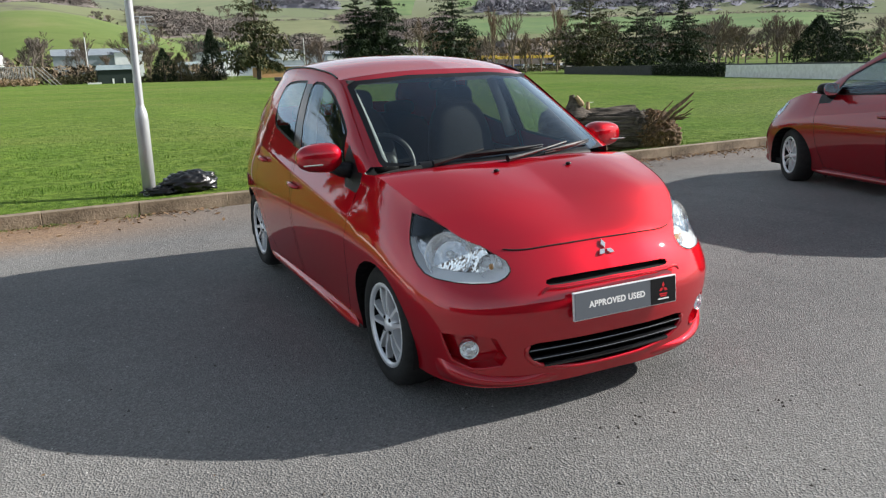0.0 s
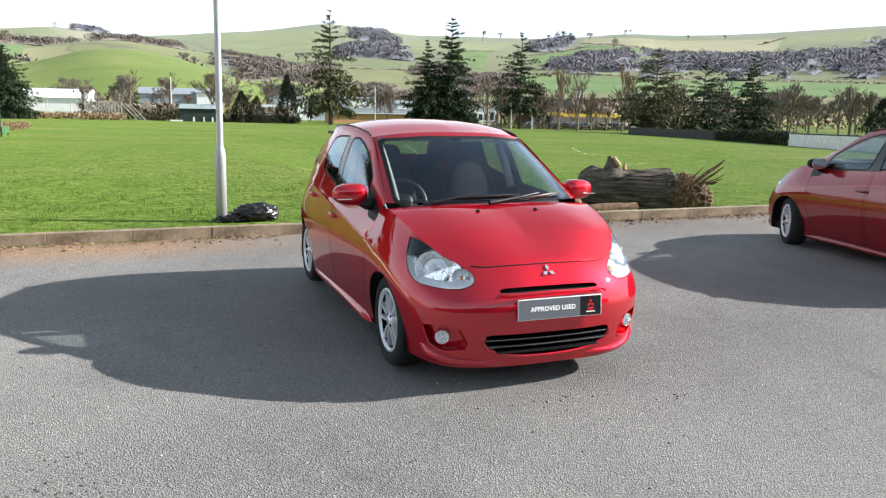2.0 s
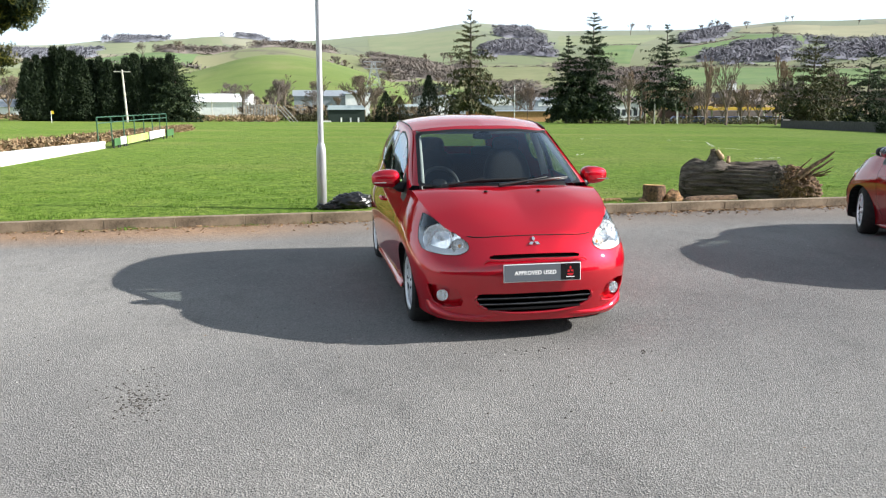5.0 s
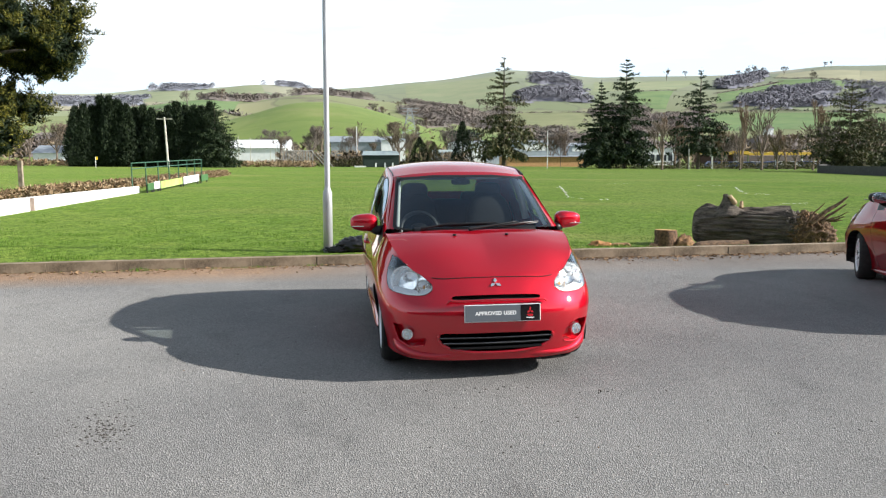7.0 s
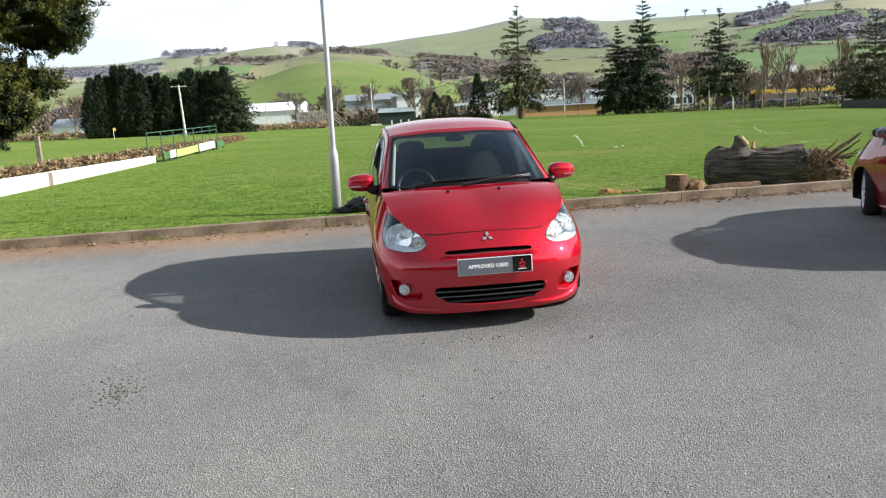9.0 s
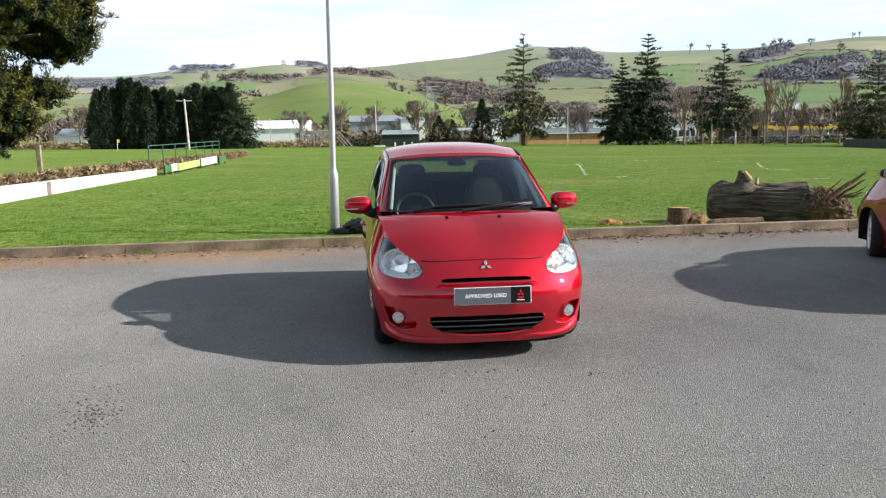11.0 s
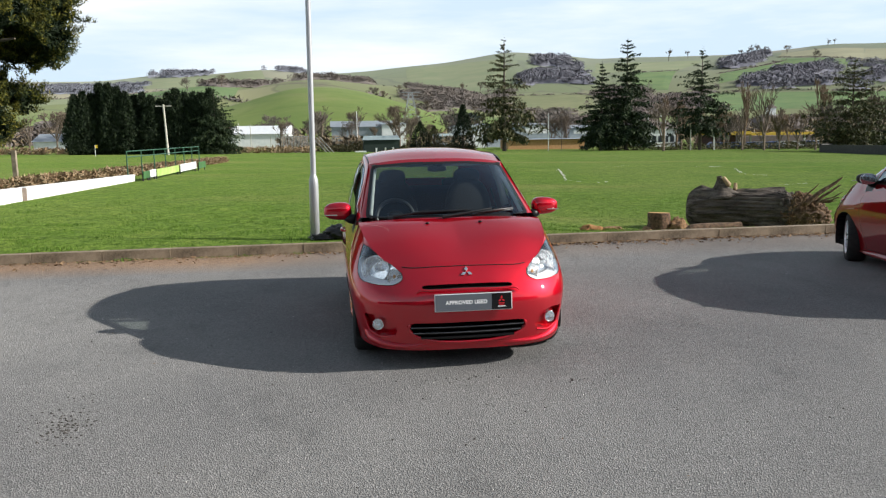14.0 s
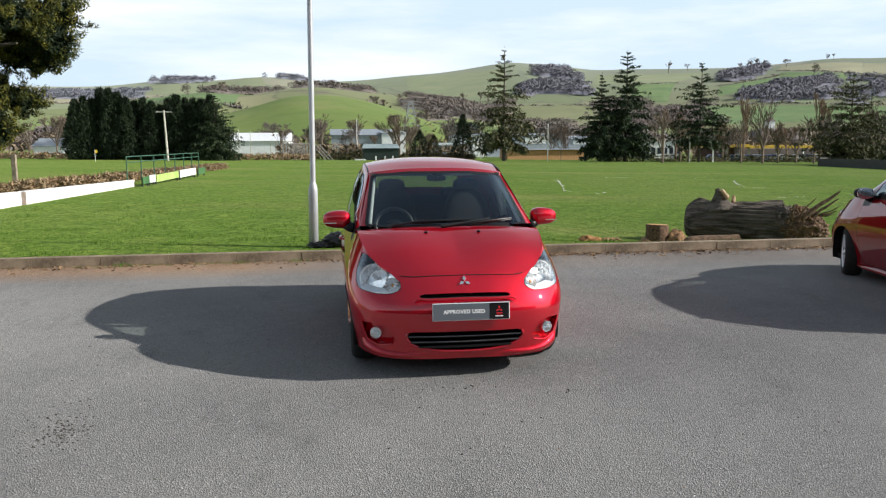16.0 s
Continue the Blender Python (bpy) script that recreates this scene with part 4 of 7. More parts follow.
    for sx in (-1, 1):
        edge = np.array([screen_point(np.array([1.0]), np.array([b]))[0] for b in np.linspace(0, 1, 40)])
        edge_x = lambda z: float(np.interp(z, edge[:, 2], edge[:, 0]))
        soften(screen, lambda p: .6 * max(0, 1 - max(0, edge_x(p.z) - p.x * sx) / .05), (sx * .94, -.2, .25))
    sc = extract(screen, region(screen, SCREEN, X, Z, anyc))
    pane = extract(sc, region(sc, [(a * .962, 1.165 + (b - 1.165) * (.91 if b > 1.1 else .90)) for a, b in SCREEN], X, Z, anyc))
    part("screen_frame", screen, paint, car)
    wind = part("windscreen", pane, GLASS, car, "clear windscreen reflecting the sky")
    part("screen_border", sc, BLACK, wind)
    roof = grid_bm(two(roof_point), both, np.linspace(0, 1, 36))
    part("roof", roof, paint, car)
    tail = grid_bm(two(tail_point), both, np.linspace(0, 1, 16))
    tg = extract(tail, region(tail, TAILGLASS, X, Z, anyc))
    part("rear_window", tg, PRIVACY, car)
    part("tailgate", tail, paint, car)
    # scuttle and wipers
    bm = bmesh.new()
    pts = two(lambda a, b: spline(COWL, a))(np.linspace(-.70, .70, 25), np.zeros(25))
    ring = [[bm.verts.new((p[0], p[1] + dy, p[2] + dz)) for dy, dz in ((-.012, -.016), (-.002, .002), (.035, .022), (.06, .018))] for p in pts]
    for a, b in zip(ring, ring[1:]):
        for j in range(3):
            bm.faces.new((a[j], b[j], b[j + 1], a[j + 1]))
    part("scuttle", bm, BLACK, car, smooth=True)
    on_screen = two(screen_point)
    for (p0, p1), (b0, b1) in ((((-.637, -.03), (-.23, .062)), ((-.45, .02), (.24, .055))), (((-.097, -.03), (.47, .06)), ((.22, .0), (.75, .052)))):
        def swept(u, v, lift, n=9):
            k = np.linspace(0, 1, n)
            q = on_screen(u[0] + (v[0] - u[0]) * k, u[1] + (v[1] - u[1]) * k)
            return [(p[0], p[1] - lift * .6, p[2] + lift) for p in q]
        bm = bmesh.new()
        tube(bm, swept(b0, b1, .012), [.004] + [.007] * 7 + [.004], 8)
        tube(bm, swept(b0, b1, .024), [.003, .005, .008, .010, .011, .010, .008, .005, .003], 8)
        wiper = part("wiper", bm, BLACK, car)
        bm = bmesh.new()
        tube(bm, swept(p0, p1, .022), [.016, .013, .010, .009, .008, .008, .007, .007, .006], 8)
        part("wiper_arm", bm, BLACK, wiper)
    for sx in (-1, 1):
        bm = bmesh.new()
        z = float(hood_point(np.array([.30]), np.array([.77]))[0][2])
        blob(bm, (sx * .20, .652, z + .004), (.016, .010, .008), (12, 8))
        part("washer_jet", bm, BLACK, car)
    # underside, cabin
    bm = boxes(((-.70, .35, .16), (.70, 3.5, .22)))
    part("underbody", bm, GAP, car)
    bm = boxes(((-.50, .30, .22), (.50, .62, .55)))
    part("engine_bay", bm, GAP, car)
    bm = boxes(((-.68, .98, .22), (.68, 3.45, .30)), ((-.70, 1.12, .3), (-.66, 3.3, .88)), ((.66, 1.12, .3), (.70, 3.3, .88)), ((-.66, 3.30, .3), (.66, 3.40, 1.0)))
    part("cabin_lining", bm, CABIN, car)
    bm = bmesh.new()

    def dash_shape(p):
        return Vector((p.x, p.y, p.z + .25 * (1 - p.x * p.x)))
    blob(bm, (0, 1.16, .775), (.68, .25, .12), (36, 14), .5, dash_shape)
    part("dashboard", bm, CABIN, car)
    # pale trim inside the pillars
    for sx in (-1, 1):
        q = screen_point(np.full(12, .885), np.linspace(.05, .93, 12))
        bm = tube(bmesh.new(), [(sx * p[0], p[1] + .030, p[2] - .022) for p in q], .016, 8)
        part("pillar_trim", bm, PALETRIM, car, smooth=True)
        bm = tube(bmesh.new(), [(sx * .69, 2.00, .95), (sx * .645, 2.04, 1.15), (sx * .575, 2.07, 1.34)], [.035, .032, .03], 8)
        part("pillar_trim", bm, PALETRIM, car, smooth=True)
    bm = boxes(((-.56, 1.62, 1.335), (.56, 3.2, 1.36)))
    part("headlining", bm, CABINLIGHT, car)
    for x in (-.35, .35):
        bm = bmesh.new()
        blob(bm, (x, 1.80, .52), (.25, .26, .10), (24, 12), .5)
        seat = part("seat", bm, CABIN, car)
        bm = bmesh.new()
        blob(bm, (x, 2.06, .86), (.235, .075, .33), (24, 14), .55, lambda p: Vector((p.x * (1 - .22 * max(0, p.z)), p.y + .9 * p.z, p.z)))
        part("backrest", bm, CABIN, seat)
        bm = bmesh.new()
        blob(bm, (x, 2.15, 1.20), (.125, .05, .09), (20, 12), .6)
        part("headrest", bm, CABIN, seat)
    bm = bmesh.new()
    blob(bm, (0, 2.75, .50), (.60, .26, .10), (24, 12), .5)
    bench = part("rear_bench", bm, CABIN, car)
    bm = bmesh.new()
    blob(bm, (0, 3.02, .78), (.60, .08, .30), (24, 12), .5, lambda p: Vector((p.x, p.y + .8 * p.z, p.z)))
    part("bench_back", bm, CABIN, bench)
    for x in (-.36, .36):
        bm = bmesh.new()
        blob(bm, (x, 3.10, 1.10), (.12, .045, .055), (18, 10), .6)
        part("rear_headrest", bm, CABIN, bench)
    # steering wheel, on the driver's side
    wm = pose(-.37, 1.58, .905, 66, 0, 0)
    bm = bmesh.new()
    n = 36
    tube(bm, [wm @ Vector((.160 * math.cos(2 * math.pi * k / n), .160 * math.sin(2 * math.pi * k / n), 0)) for k in range(n + 1)], .016, 10, False)
    sw = part("steering_wheel", bm, Mat("grained_leather", (.055, .055, .058), .38).m if "grained_leather" not in bpy.data.materials else bpy.data.materials["grained_leather"], car, "black steering wheel", smooth=True)
    bm = bmesh.new()
    blob(bm, (0, 0, 0), (.075, .065, .03), (18, 8), .7)
    bmesh.ops.transform(bm, matrix=wm @ pose(0, 0, -.02), verts=bm.verts)
    part("wheel_boss", bm, BLACK, sw)
    for ang in (0, 180, 270):
        bm = bmesh.new()
        tube(bm, [wm @ Vector((.05 * math.cos(radians(ang)), .05 * math.sin(radians(ang)), -.015)), wm @ Vector((.152 * math.cos(radians(ang)), .152 * math.sin(radians(ang)), 0))], .016, 8)
        part("wheel_spoke", bm, BLACK, sw)
    bm = bmesh.new()
    blob(bm, (0, 1.60, 1.318), (.085, .016, .028), (20, 10), .6)
    mr = part("rear_view_mirror", bm, BLACK, car)
    bm = bmesh.new()
    tube(bm, [(0, 1.60, 1.31), (0, 1.565, 1.345), (0, 1.53, 1.37)], .010, 8)
    blob(bm, (0, 1.54, 1.365), (.05, .03, .03), (14, 8), .7)
    part("mirror_mount", bm, BLACK, mr)
    # aerial
    bm = bmesh.new()
    tube(bm, [(0, 3.20, 1.42), (0, 3.22, 1.455)], [.018, .010], 10)
    tube(bm, [(0, 3.22, 1.45), (0, 3.36, 1.64)], [.0032, .002], 6)
    part("aerial", bm, BLACK, car)
    # bumper bars in the lower opening
    for z, wd in ((.302, .394), (.264, .378), (.230, .325)):
        bm = bmesh.new()
        xs = np.linspace(-wd, wd, 25)
        ring = []
        for x in xs:
            yy = .045 + .16 * x * x
            ring.append([bm.verts.new((x, yy + dy, z + dz)) for dy, dz in ((.05, .010), (.002, .010), (-.006, .004), (.0, -.006), (.05, -.008))])
        for a, b in zip(ring, ring[1:]):
            for j in range(4):
                bm.faces.new((a[j], b[j], b[j + 1], a[j + 1]))
        gb = part("grille_bar", bm, GLOSSBLACK, car)
        if z > .24:
            bm = bmesh.new()
            tube(bm, [(x, .045 + .16 * x * x - .006, z + .004) for x in xs], .0018, 6)
            part("bright_strip", bm, Mat("dark_chrome", (.30, .30, .31), .15, .8).m if "dark_chrome" not in bpy.data.materials else bpy.data.materials["dark_chrome"], gb)
    return car


def add_front_dress(car):
    """Badge and dealer plate."""
    badge = None
    for k in range(3):
        a = radians(90 + 120 * k)
        c, s = math.cos(a), math.sin(a)
        bm = bmesh.new()
        # a lozenge from the middle outwards
        l, h = .047, .0136
        q = [(0.0015, 0), (l / 2, -h), (l, 0), (l / 2, h)]
        top = [bm.verts.new((x * c - y * s, x * s + y * c, .006)) for x, y in shrink(q, .0012)]
        bot = [bm.verts.new((x * c - y * s, x * s + y * c, 0)) for x, y in q]
        bm.faces.new(top)
        for i in range(4):
            bm.faces.new((bot[i], bot[(i + 1) % 4], top[(i + 1) % 4], top[i]))
        ww = np.linspace(.5, 1, 200)
        prof = lower_point(np.zeros(200), ww)
        by = float(np.interp(.672, prof[:, 2], prof[:, 1]))
        slope = math.degrees(math.atan2(float(np.interp(.69, prof[:, 2], prof[:, 1])) - float(np.interp(.655, prof[:, 2], prof[:, 1])), .035))
        m = pose(0, by - .003, .672, 90 - slope, 0, 0)
        if badge is None:
            badge = part("badge", bm, CHROME, car, "chrome emblem of three lozenges", at=m)
        else:
            part("lozenge", bm, CHROME, badge)
    pm = pose(.028, -.014, .486, 90 - 5, 0, 0)
    bm = boxes(((-.266, -.060, -.012), (.266, .060, .0)), bevel=.004)
    plate = part("dealer_plate", bm, ALLOY, car, "grey dealer plate in a silver frame", at=pm)
    part("plate_face", boxes(((-.260, -.055, .0), (.125, .055, .002))), PLATEGREY, plate)
    part("plate_badge_panel", boxes(((.125, -.055, .0), (.260, .055, .0025))), GLOSSBLACK, plate)
    add_text("plate_words", "APPROVED USED", .0355, WHITEINK, plate, pose(-.048, .0, .0022))
    for k in range(3):
        a = radians(90 + 120 * k)
        bm = bmesh.new()
        l, h = .026, .0075
        bm.faces.new([bm.verts.new((.192 + x * math.cos(a) - y * math.sin(a), .012 + x * math.sin(a) + y * math.cos(a), .0032)) for x, y in ((.0008, 0), (l / 2, -h), (l, 0), (l / 2, h))])
        part("plate_lozenge", bm, REDINK, plate)
    for i, (w, z) in enumerate(((.034, -.014), (.026, -.023), (.045, -.035))):
        part("plate_bar", boxes(((.192 - w / 1.6, z - .003, .0025), (.192 + w / 1.6, z + .003, .0032))), REDINK if i < 2 else WHITEINK, plate)


car = build_car("red_hatchback", "shiny metallic red five-door hatchback parked on asphalt", RED, True)
add_front_dress(car)
other = build_car("parked_red_car", "red small car parked nose to the kerb, casting shade", RED2, False)
other.matrix_world = pose(6.35, 4.30, -.04, 0, 0, -12) @ Matrix.Rotation(math.pi, 4, "Z") @ Matrix.Diagonal((1.04, 1.10, 1.06, 1))


# ---- beside the car park ----
def at_ground(x, y, up=0.0):
    return float(land_z(x, y)) + up


def lamp_post():
    post = thing("lamp_post", "galvanised steel lamp post standing on the grass", "lamp post", pose(-1.215, 6.47, .06, 0, .5, 0))
    bm = bmesh.new()
    lathe(bm, [(.0, -.2), (.069, -.2), (.069, .84), (.067, .90), (.055, .955), (.045, .975), (.042, 1.0)], 24)
    part("post_base", bm, GALV, post, "wider base section", smooth=True)
    bm = bmesh.new()
    lathe(bm, [(.041, .99), (.040, 2.4), (.036, 4.5), (.032, 6.2), (.0, 6.2)], 20)
    part("shaft", bm, GALV, post, smooth=True)
    return post


lamp_post()


def noisy_blob(centre, size, seg, amp, freq, seed, power=1.0, sharp=False):
    bm = bmesh.new()

    def shape(p):
        q = p * freq + Vector((seed * 7.3, seed * 3.1, seed))
        n = noise.noise(q) + .5 * noise.noise(q * 2.1)
        if sharp:
            n = abs(n) * 1.6 - .3
        return p * (1 + amp * n)
    return blob(bm, centre, size, seg, power, shape)


bag = thing("bin_bag", "crumpled black plastic sack lying by the lamp post", "bag", pose(-.80, 6.50, .10))
part("sack", noisy_blob((.02, 0, .085), (.28, .19, .12), (60, 36), .26, 2.6, 3, .9, True), Mat("black_polythene", (.010, .010, .011), .28).m, bag)
part("loose_end", noisy_blob((-.30, -.03, .025), (.17, .13, .05), (40, 20), .5, 2.9, 5, .9, True), bpy.data.materials["black_polythene"], bag)


# ---- fallen tree ----
def log_mesh(p0, p1, r0, r1, seed, n=36, m=40, groove=.10, bow=1.0):
    """A barked trunk between two points, open at both ends; returns the mesh and its end rings."""
    p0, p1 = Vector(p0), Vector(p1)
    q = (p1 - p0).to_track_quat("Z", "Y")
    bm = bmesh.new()
    rings = []
    for i in range(m):
        t = i / (m - 1)
        ring = []
        for k in range(n):
            a = 2 * math.pi * k / n
            d = Vector((math.cos(a), math.sin(a), 0))
            big = noise.noise(Vector((d.x * 1.1, d.y * 1.1, t * 2.2 + seed)))
            ridge = abs(noise.noise(Vector((d.x * 6.0, d.y * 6.0, t * 1.6 + seed * 3)))) - .25 + .5 * abs(noise.noise(Vector((d.x * 13, d.y * 13, t * 4 + seed))))
            r = (r1 + (r0 - r1) * (1 - t) ** bow) * (1 + .14 * big + groove * ridge) * (.46 + .54 * min(1, t / .15) ** .42)
            ring.append(bm.verts.new(p0.lerp(p1, t) + q @ (d * r)))
        rings.append(ring)
    for a, b in zip(rings, rings[1:]):
        for k in range(n):
            bm.faces.new((a[k], a[(k + 1) % n], b[(k + 1) % n], b[k]))
    ends = [[v.co.copy() for v in rings[0]][::-1], [v.co.copy() for v in rings[-1]]]
    for f in bm.faces:
        f.smooth = True
    return bm, ends


def end_cap(ring):
    bm = bmesh.new()
    vs = [bm.verts.new(p) for p in ring]
    mid = bm.verts.new(sum((p for p in ring), Vector()) / len(ring))
    for a, b in zip(vs, vs[1:] + vs[:1]):
        bm.faces.new((a, b, mid))
    return bm


OLDCUT = speckled("weathered_sawn_wood", (.22, .13, .065), (.52, .38, .23), 18, .9, .5, .02, 60)


def fallen_tree():
    tree = thing("fallen_tree", "uprooted dark tree trunk with tangled dry roots, lying on grass", "tree trunk")
    bm, ends = log_mesh((6.74, 10.95, -.06), (8.40, 9.92, -.10), .40, .43, 2.0, 110, 80, .30)
    part("trunk", bm, BARK, tree)
    part("cut_end", end_cap(ends[0]), BARK, tree)
    bm, ends = log_mesh((7.32, 10.50, .16), (7.24, 10.50, .63), .46, .05, 6.0, 30, 18, .25, 1.9)
    part("branch_stub", bm, BARK, tree)
    bm, ends = log_mesh((7.40, 10.34, .42), (7.285, 10.42, .61), .055, .040, 7.0, 18, 8, .3)
    part("sawn_face", bm, OLDCUT, tree, "fresh orange sawn face")
    bm, ends = log_mesh((7.53, 10.36, .33), (7.56, 10.40, .48), .05, .03, 8.0, 14, 10, .4)
    part("splinter", bm, OLDCUT, tree)
    part("root_ball", noisy_blob((8.64, 9.72, -.14), (.46, .42, .42), (120, 80), .26, 5.0, 9), DARKROOT, tree, "earthy mass at the root end")
    rr = random.Random(5)
    part("root_ball", noisy_blob((8.36, 9.88, -.10), (.34, .40, .41), (90, 60), .20, 4.0, 21), BARK, tree, "torn bark at the root end")
    part("root_ball", noisy_blob((8.88, 9.55, -.24), (.28, .26, .30), (90, 60), .30, 5.0, 25), DARKROOT, tree, "earthy mass at the root end")
    ball = Vector((8.64, 9.72, -.14))
    for k in range(400):
        out_dir = Vector((rr.gauss(.15, 1), rr.gauss(-.7, .8), rr.gauss(.1, .9))).normalized()
        p = ball + Vector((out_dir.x * .47, out_dir.y * .41, out_dir.z * .43)) * rr.uniform(.80, 1.0)
        d = out_dir.cross(Vector((rr.gauss(0, 1), rr.gauss(0, 1), rr.gauss(0, 1)))).normalized() + out_dir * rr.choice((-.3, -.2, -.1, 0, .1))
        pts, r = [p.copy()], rr.choice((.018, .012, .009, .007, .006, .005, .004))
        ln = rr.uniform(.16, .46)
        for q in range(7):
            d = (d + Vector((rr.uniform(-.5, .5), rr.uniform(-.5, .5), rr.uniform(-.6, .4)))).normalized()
            p = p + d * ln / 6
            near = p - ball
            near = Vector((near.x / .50, near.y / .44, near.z / .46))
            if near.length > 1.06:
                p = ball + Vector((near.x * .50, near.y * .44, near.z * .46)) * (1.04 / near.length)
            p.z = max(p.z, -.5)
            pts.append(p.copy())
        part("root", tube(bmesh.new(), pts, [r * (1 - .11 * q) for q in range(8)], 5), DARKROOT if k % 5 < 2 else OLDCUT if k % 31 == 0 else ROOT, tree)
    for x0, dx, dz, ln, r in ((8.46, .66, .62, 1.02, .052), (8.66, .62, .60, .74, .034), (8.36, .44, .78, .62, .020), (8.80, .60, .26, .50, .024), (8.86, .42, .10, .46, .018), (8.14, .12, .50, .50, .022), (8.24, -.16, .55, .42, .016), (8.70, .75, .42, .60, .018)):
        bend = rr.uniform(-.05, .05)
        pts = [Vector((x0, 9.25, .12)) + Vector((dx * t * ln, -.12 * t, dz * t * ln * (1 - .2 * t))) + Vector((bend * math.sin(3 * t), 0, .012 * math.sin(9 * t + 5 * x0))) for t in (0, .15, .3, .45, .6, .75, .9, 1)]
        part("root", tube(bmesh.new(), pts, [r, r * .95, r * .9, r * .8, r * .7, r * .6, r * .45, r * .25], 8), DARKROOT, tree)
    return tree


fallen_tree()


def cut_log(name, label, p0, p1, r0, r1, seed, both=True, skin=None):
    lg = thing(name, label, "log")
    bm, ends = log_mesh(p0, p1, r0, r1, seed, 28, 24)
    part("bark", bm, skin or BARK, lg)
    for e in ends[0 if both else 1:]:
        part("sawn_end", end_cap(e), CUTWOOD, lg, "pale orange sawn end")
    return lg


STUMPBARK = speckled("stump_bark", (.032, .018, .011), (.19, .105, .058), 16, .95, .8, .03, 60)
cut_log("cut_log", "short barked log lying in front of the fallen trunk", (5.95, 9.3, -.36), (7.02, 9.15, -.34), .13, .14, 3, True, DARKROOT)
stump = cut_log("tree_stump", "short sawn tree stump with an orange cut top", (5.70, 10.05, -.62), (5.72, 10.08, -.070), .26, .225, 4, False, STUMPBARK)
part("root_flare", noisy_blob((6.06, 9.95, -.46), (.26, .18, .24), (40, 24), .4, 3.4, 11), speckled("torn_stump_wood", (.06, .032, .016), (.34, .19, .085), 16, .9, .6, .03, 60), stump)
part("root_flare", noisy_blob((5.42, 9.98, -.50), (.16, .16, .14), (24, 14), .5, 2.4, 12), ROOT, stump)
slab = thing("sawn_slab", "split orange slab of wood on the grass", "wood")
part("slab", noisy_blob((3.75, 8.45, -.235), (.19, .12, .13), (28, 16), .45, 2.6, 13, .7), speckled("orange_split_wood", (.16, .065, .022), (.42, .21, .075), 16, .9, .5, .02, 60), slab)
for i, (x0, x1) in enumerate(((3.9, 4.35), (3.85, 4.2), (4.0, 4.45))):
    part("splinter", tube(bmesh.new(), [(x0, 8.45, -.18 + .02 * i), ((x0 + x1) / 2, 8.4, -.13), (x1, 8.4 + .05 * i, -.26)], [.03, .025, .008], 6), ROOT, slab)


# ---- loose leaves and grass at the kerb ----
def scatter(name, label, material, places, make, category):
    verts, faces = [], []
    for p in places:
        vs, fs = make(p)
        base = len(verts)
        verts += vs
        faces += [[base + i for i in f] for f in fs]
    ob = part(name, (verts, faces), material, None)
    return tagged(ob, label, category, kind="stuff")


rl = random.Random(8)


def leaf(p):
    x, y, z, s = p
    q = Euler((rl.uniform(-.7, .7), rl.uniform(-.7, .7), rl.uniform(0, 6.28))).to_matrix()
    vs = [q @ (Vector(v) * s) for v in ((-1, 0, 0), (0, -.45, .12), (1, 0, 0), (0, .45, .12))]
    return [(x + v.x, y + v.y, z + max(.004, .012 + v.z)) for v in vs], [(0, 1, 2), (0, 2, 3)]


def leaf_places():
    out = []
    for _ in range(1700):
        x = rl.uniform(2.2, 8.5) if rl.random() < .72 else rl.uniform(-7, -.6)
        d = rl.expovariate(7.5)
        out.append((x, kerb_y(x) - .02 - min(d, .9), float(lot_z(x, 6)), rl.uniform(.014, .040)))
    for _ in range(160):
        out.append((rl.uniform(-6, 7), rl.uniform(-3, 5.5), 0.0, rl.uniform(.004, .009)))
    return out


scatter("leaf_litter", "dry brown leaves gathered along the kerb", DEADLEAF, leaf_places(), leaf, "leaves")


def blade(p):
    x, y, z, h = p
    a, lean = rl.uniform(0, 6.28), rl.uniform(.1, .6) * h
    c, s, w = math.cos(a), math.sin(a), h * .09
    b = rl.uniform(0, 6.28)
    return [(x - c * w, y - s * w, z), (x + c * w, y + s * w, z), (x + math.cos(b) * lean * .5, y + math.sin(b) * lean * .5, z + h * .7), (x + math.cos(b) * lean, y + math.sin(b) * lean, z + h)], [(0, 1, 2), (2, 1, 3)]


def blade_places():
    out = []
    for _ in range(90000):
        x = rl.uniform(-10, 12.5)
        v = .16 + rl.expovariate(.22)
        if v > 16:
            continue
        y = kerb_y(x) + v
        clump = .6 + .8 * noise.noise(Vector((x * 1.7, y * 1.7, 0)))
        out.append((x, y, at_ground(x, y, -.005), max(.015, rl.uniform(.03, .065) * clump)))
    for _ in range(1500):
        x = rl.gauss(-3.0, 1.0)
        out.append((x, kerb_y(x) - abs(rl.gauss(0, .05)) - .005, float(lot_z(x, 6)), rl.uniform(.02, .06) * max(.1, noise.noise(Vector((x * 2.5, 3, 0))) + .4)))
    return out


scatter("grass", "short green grass behind the kerb", GRASS, blade_places(), blade, "grass")


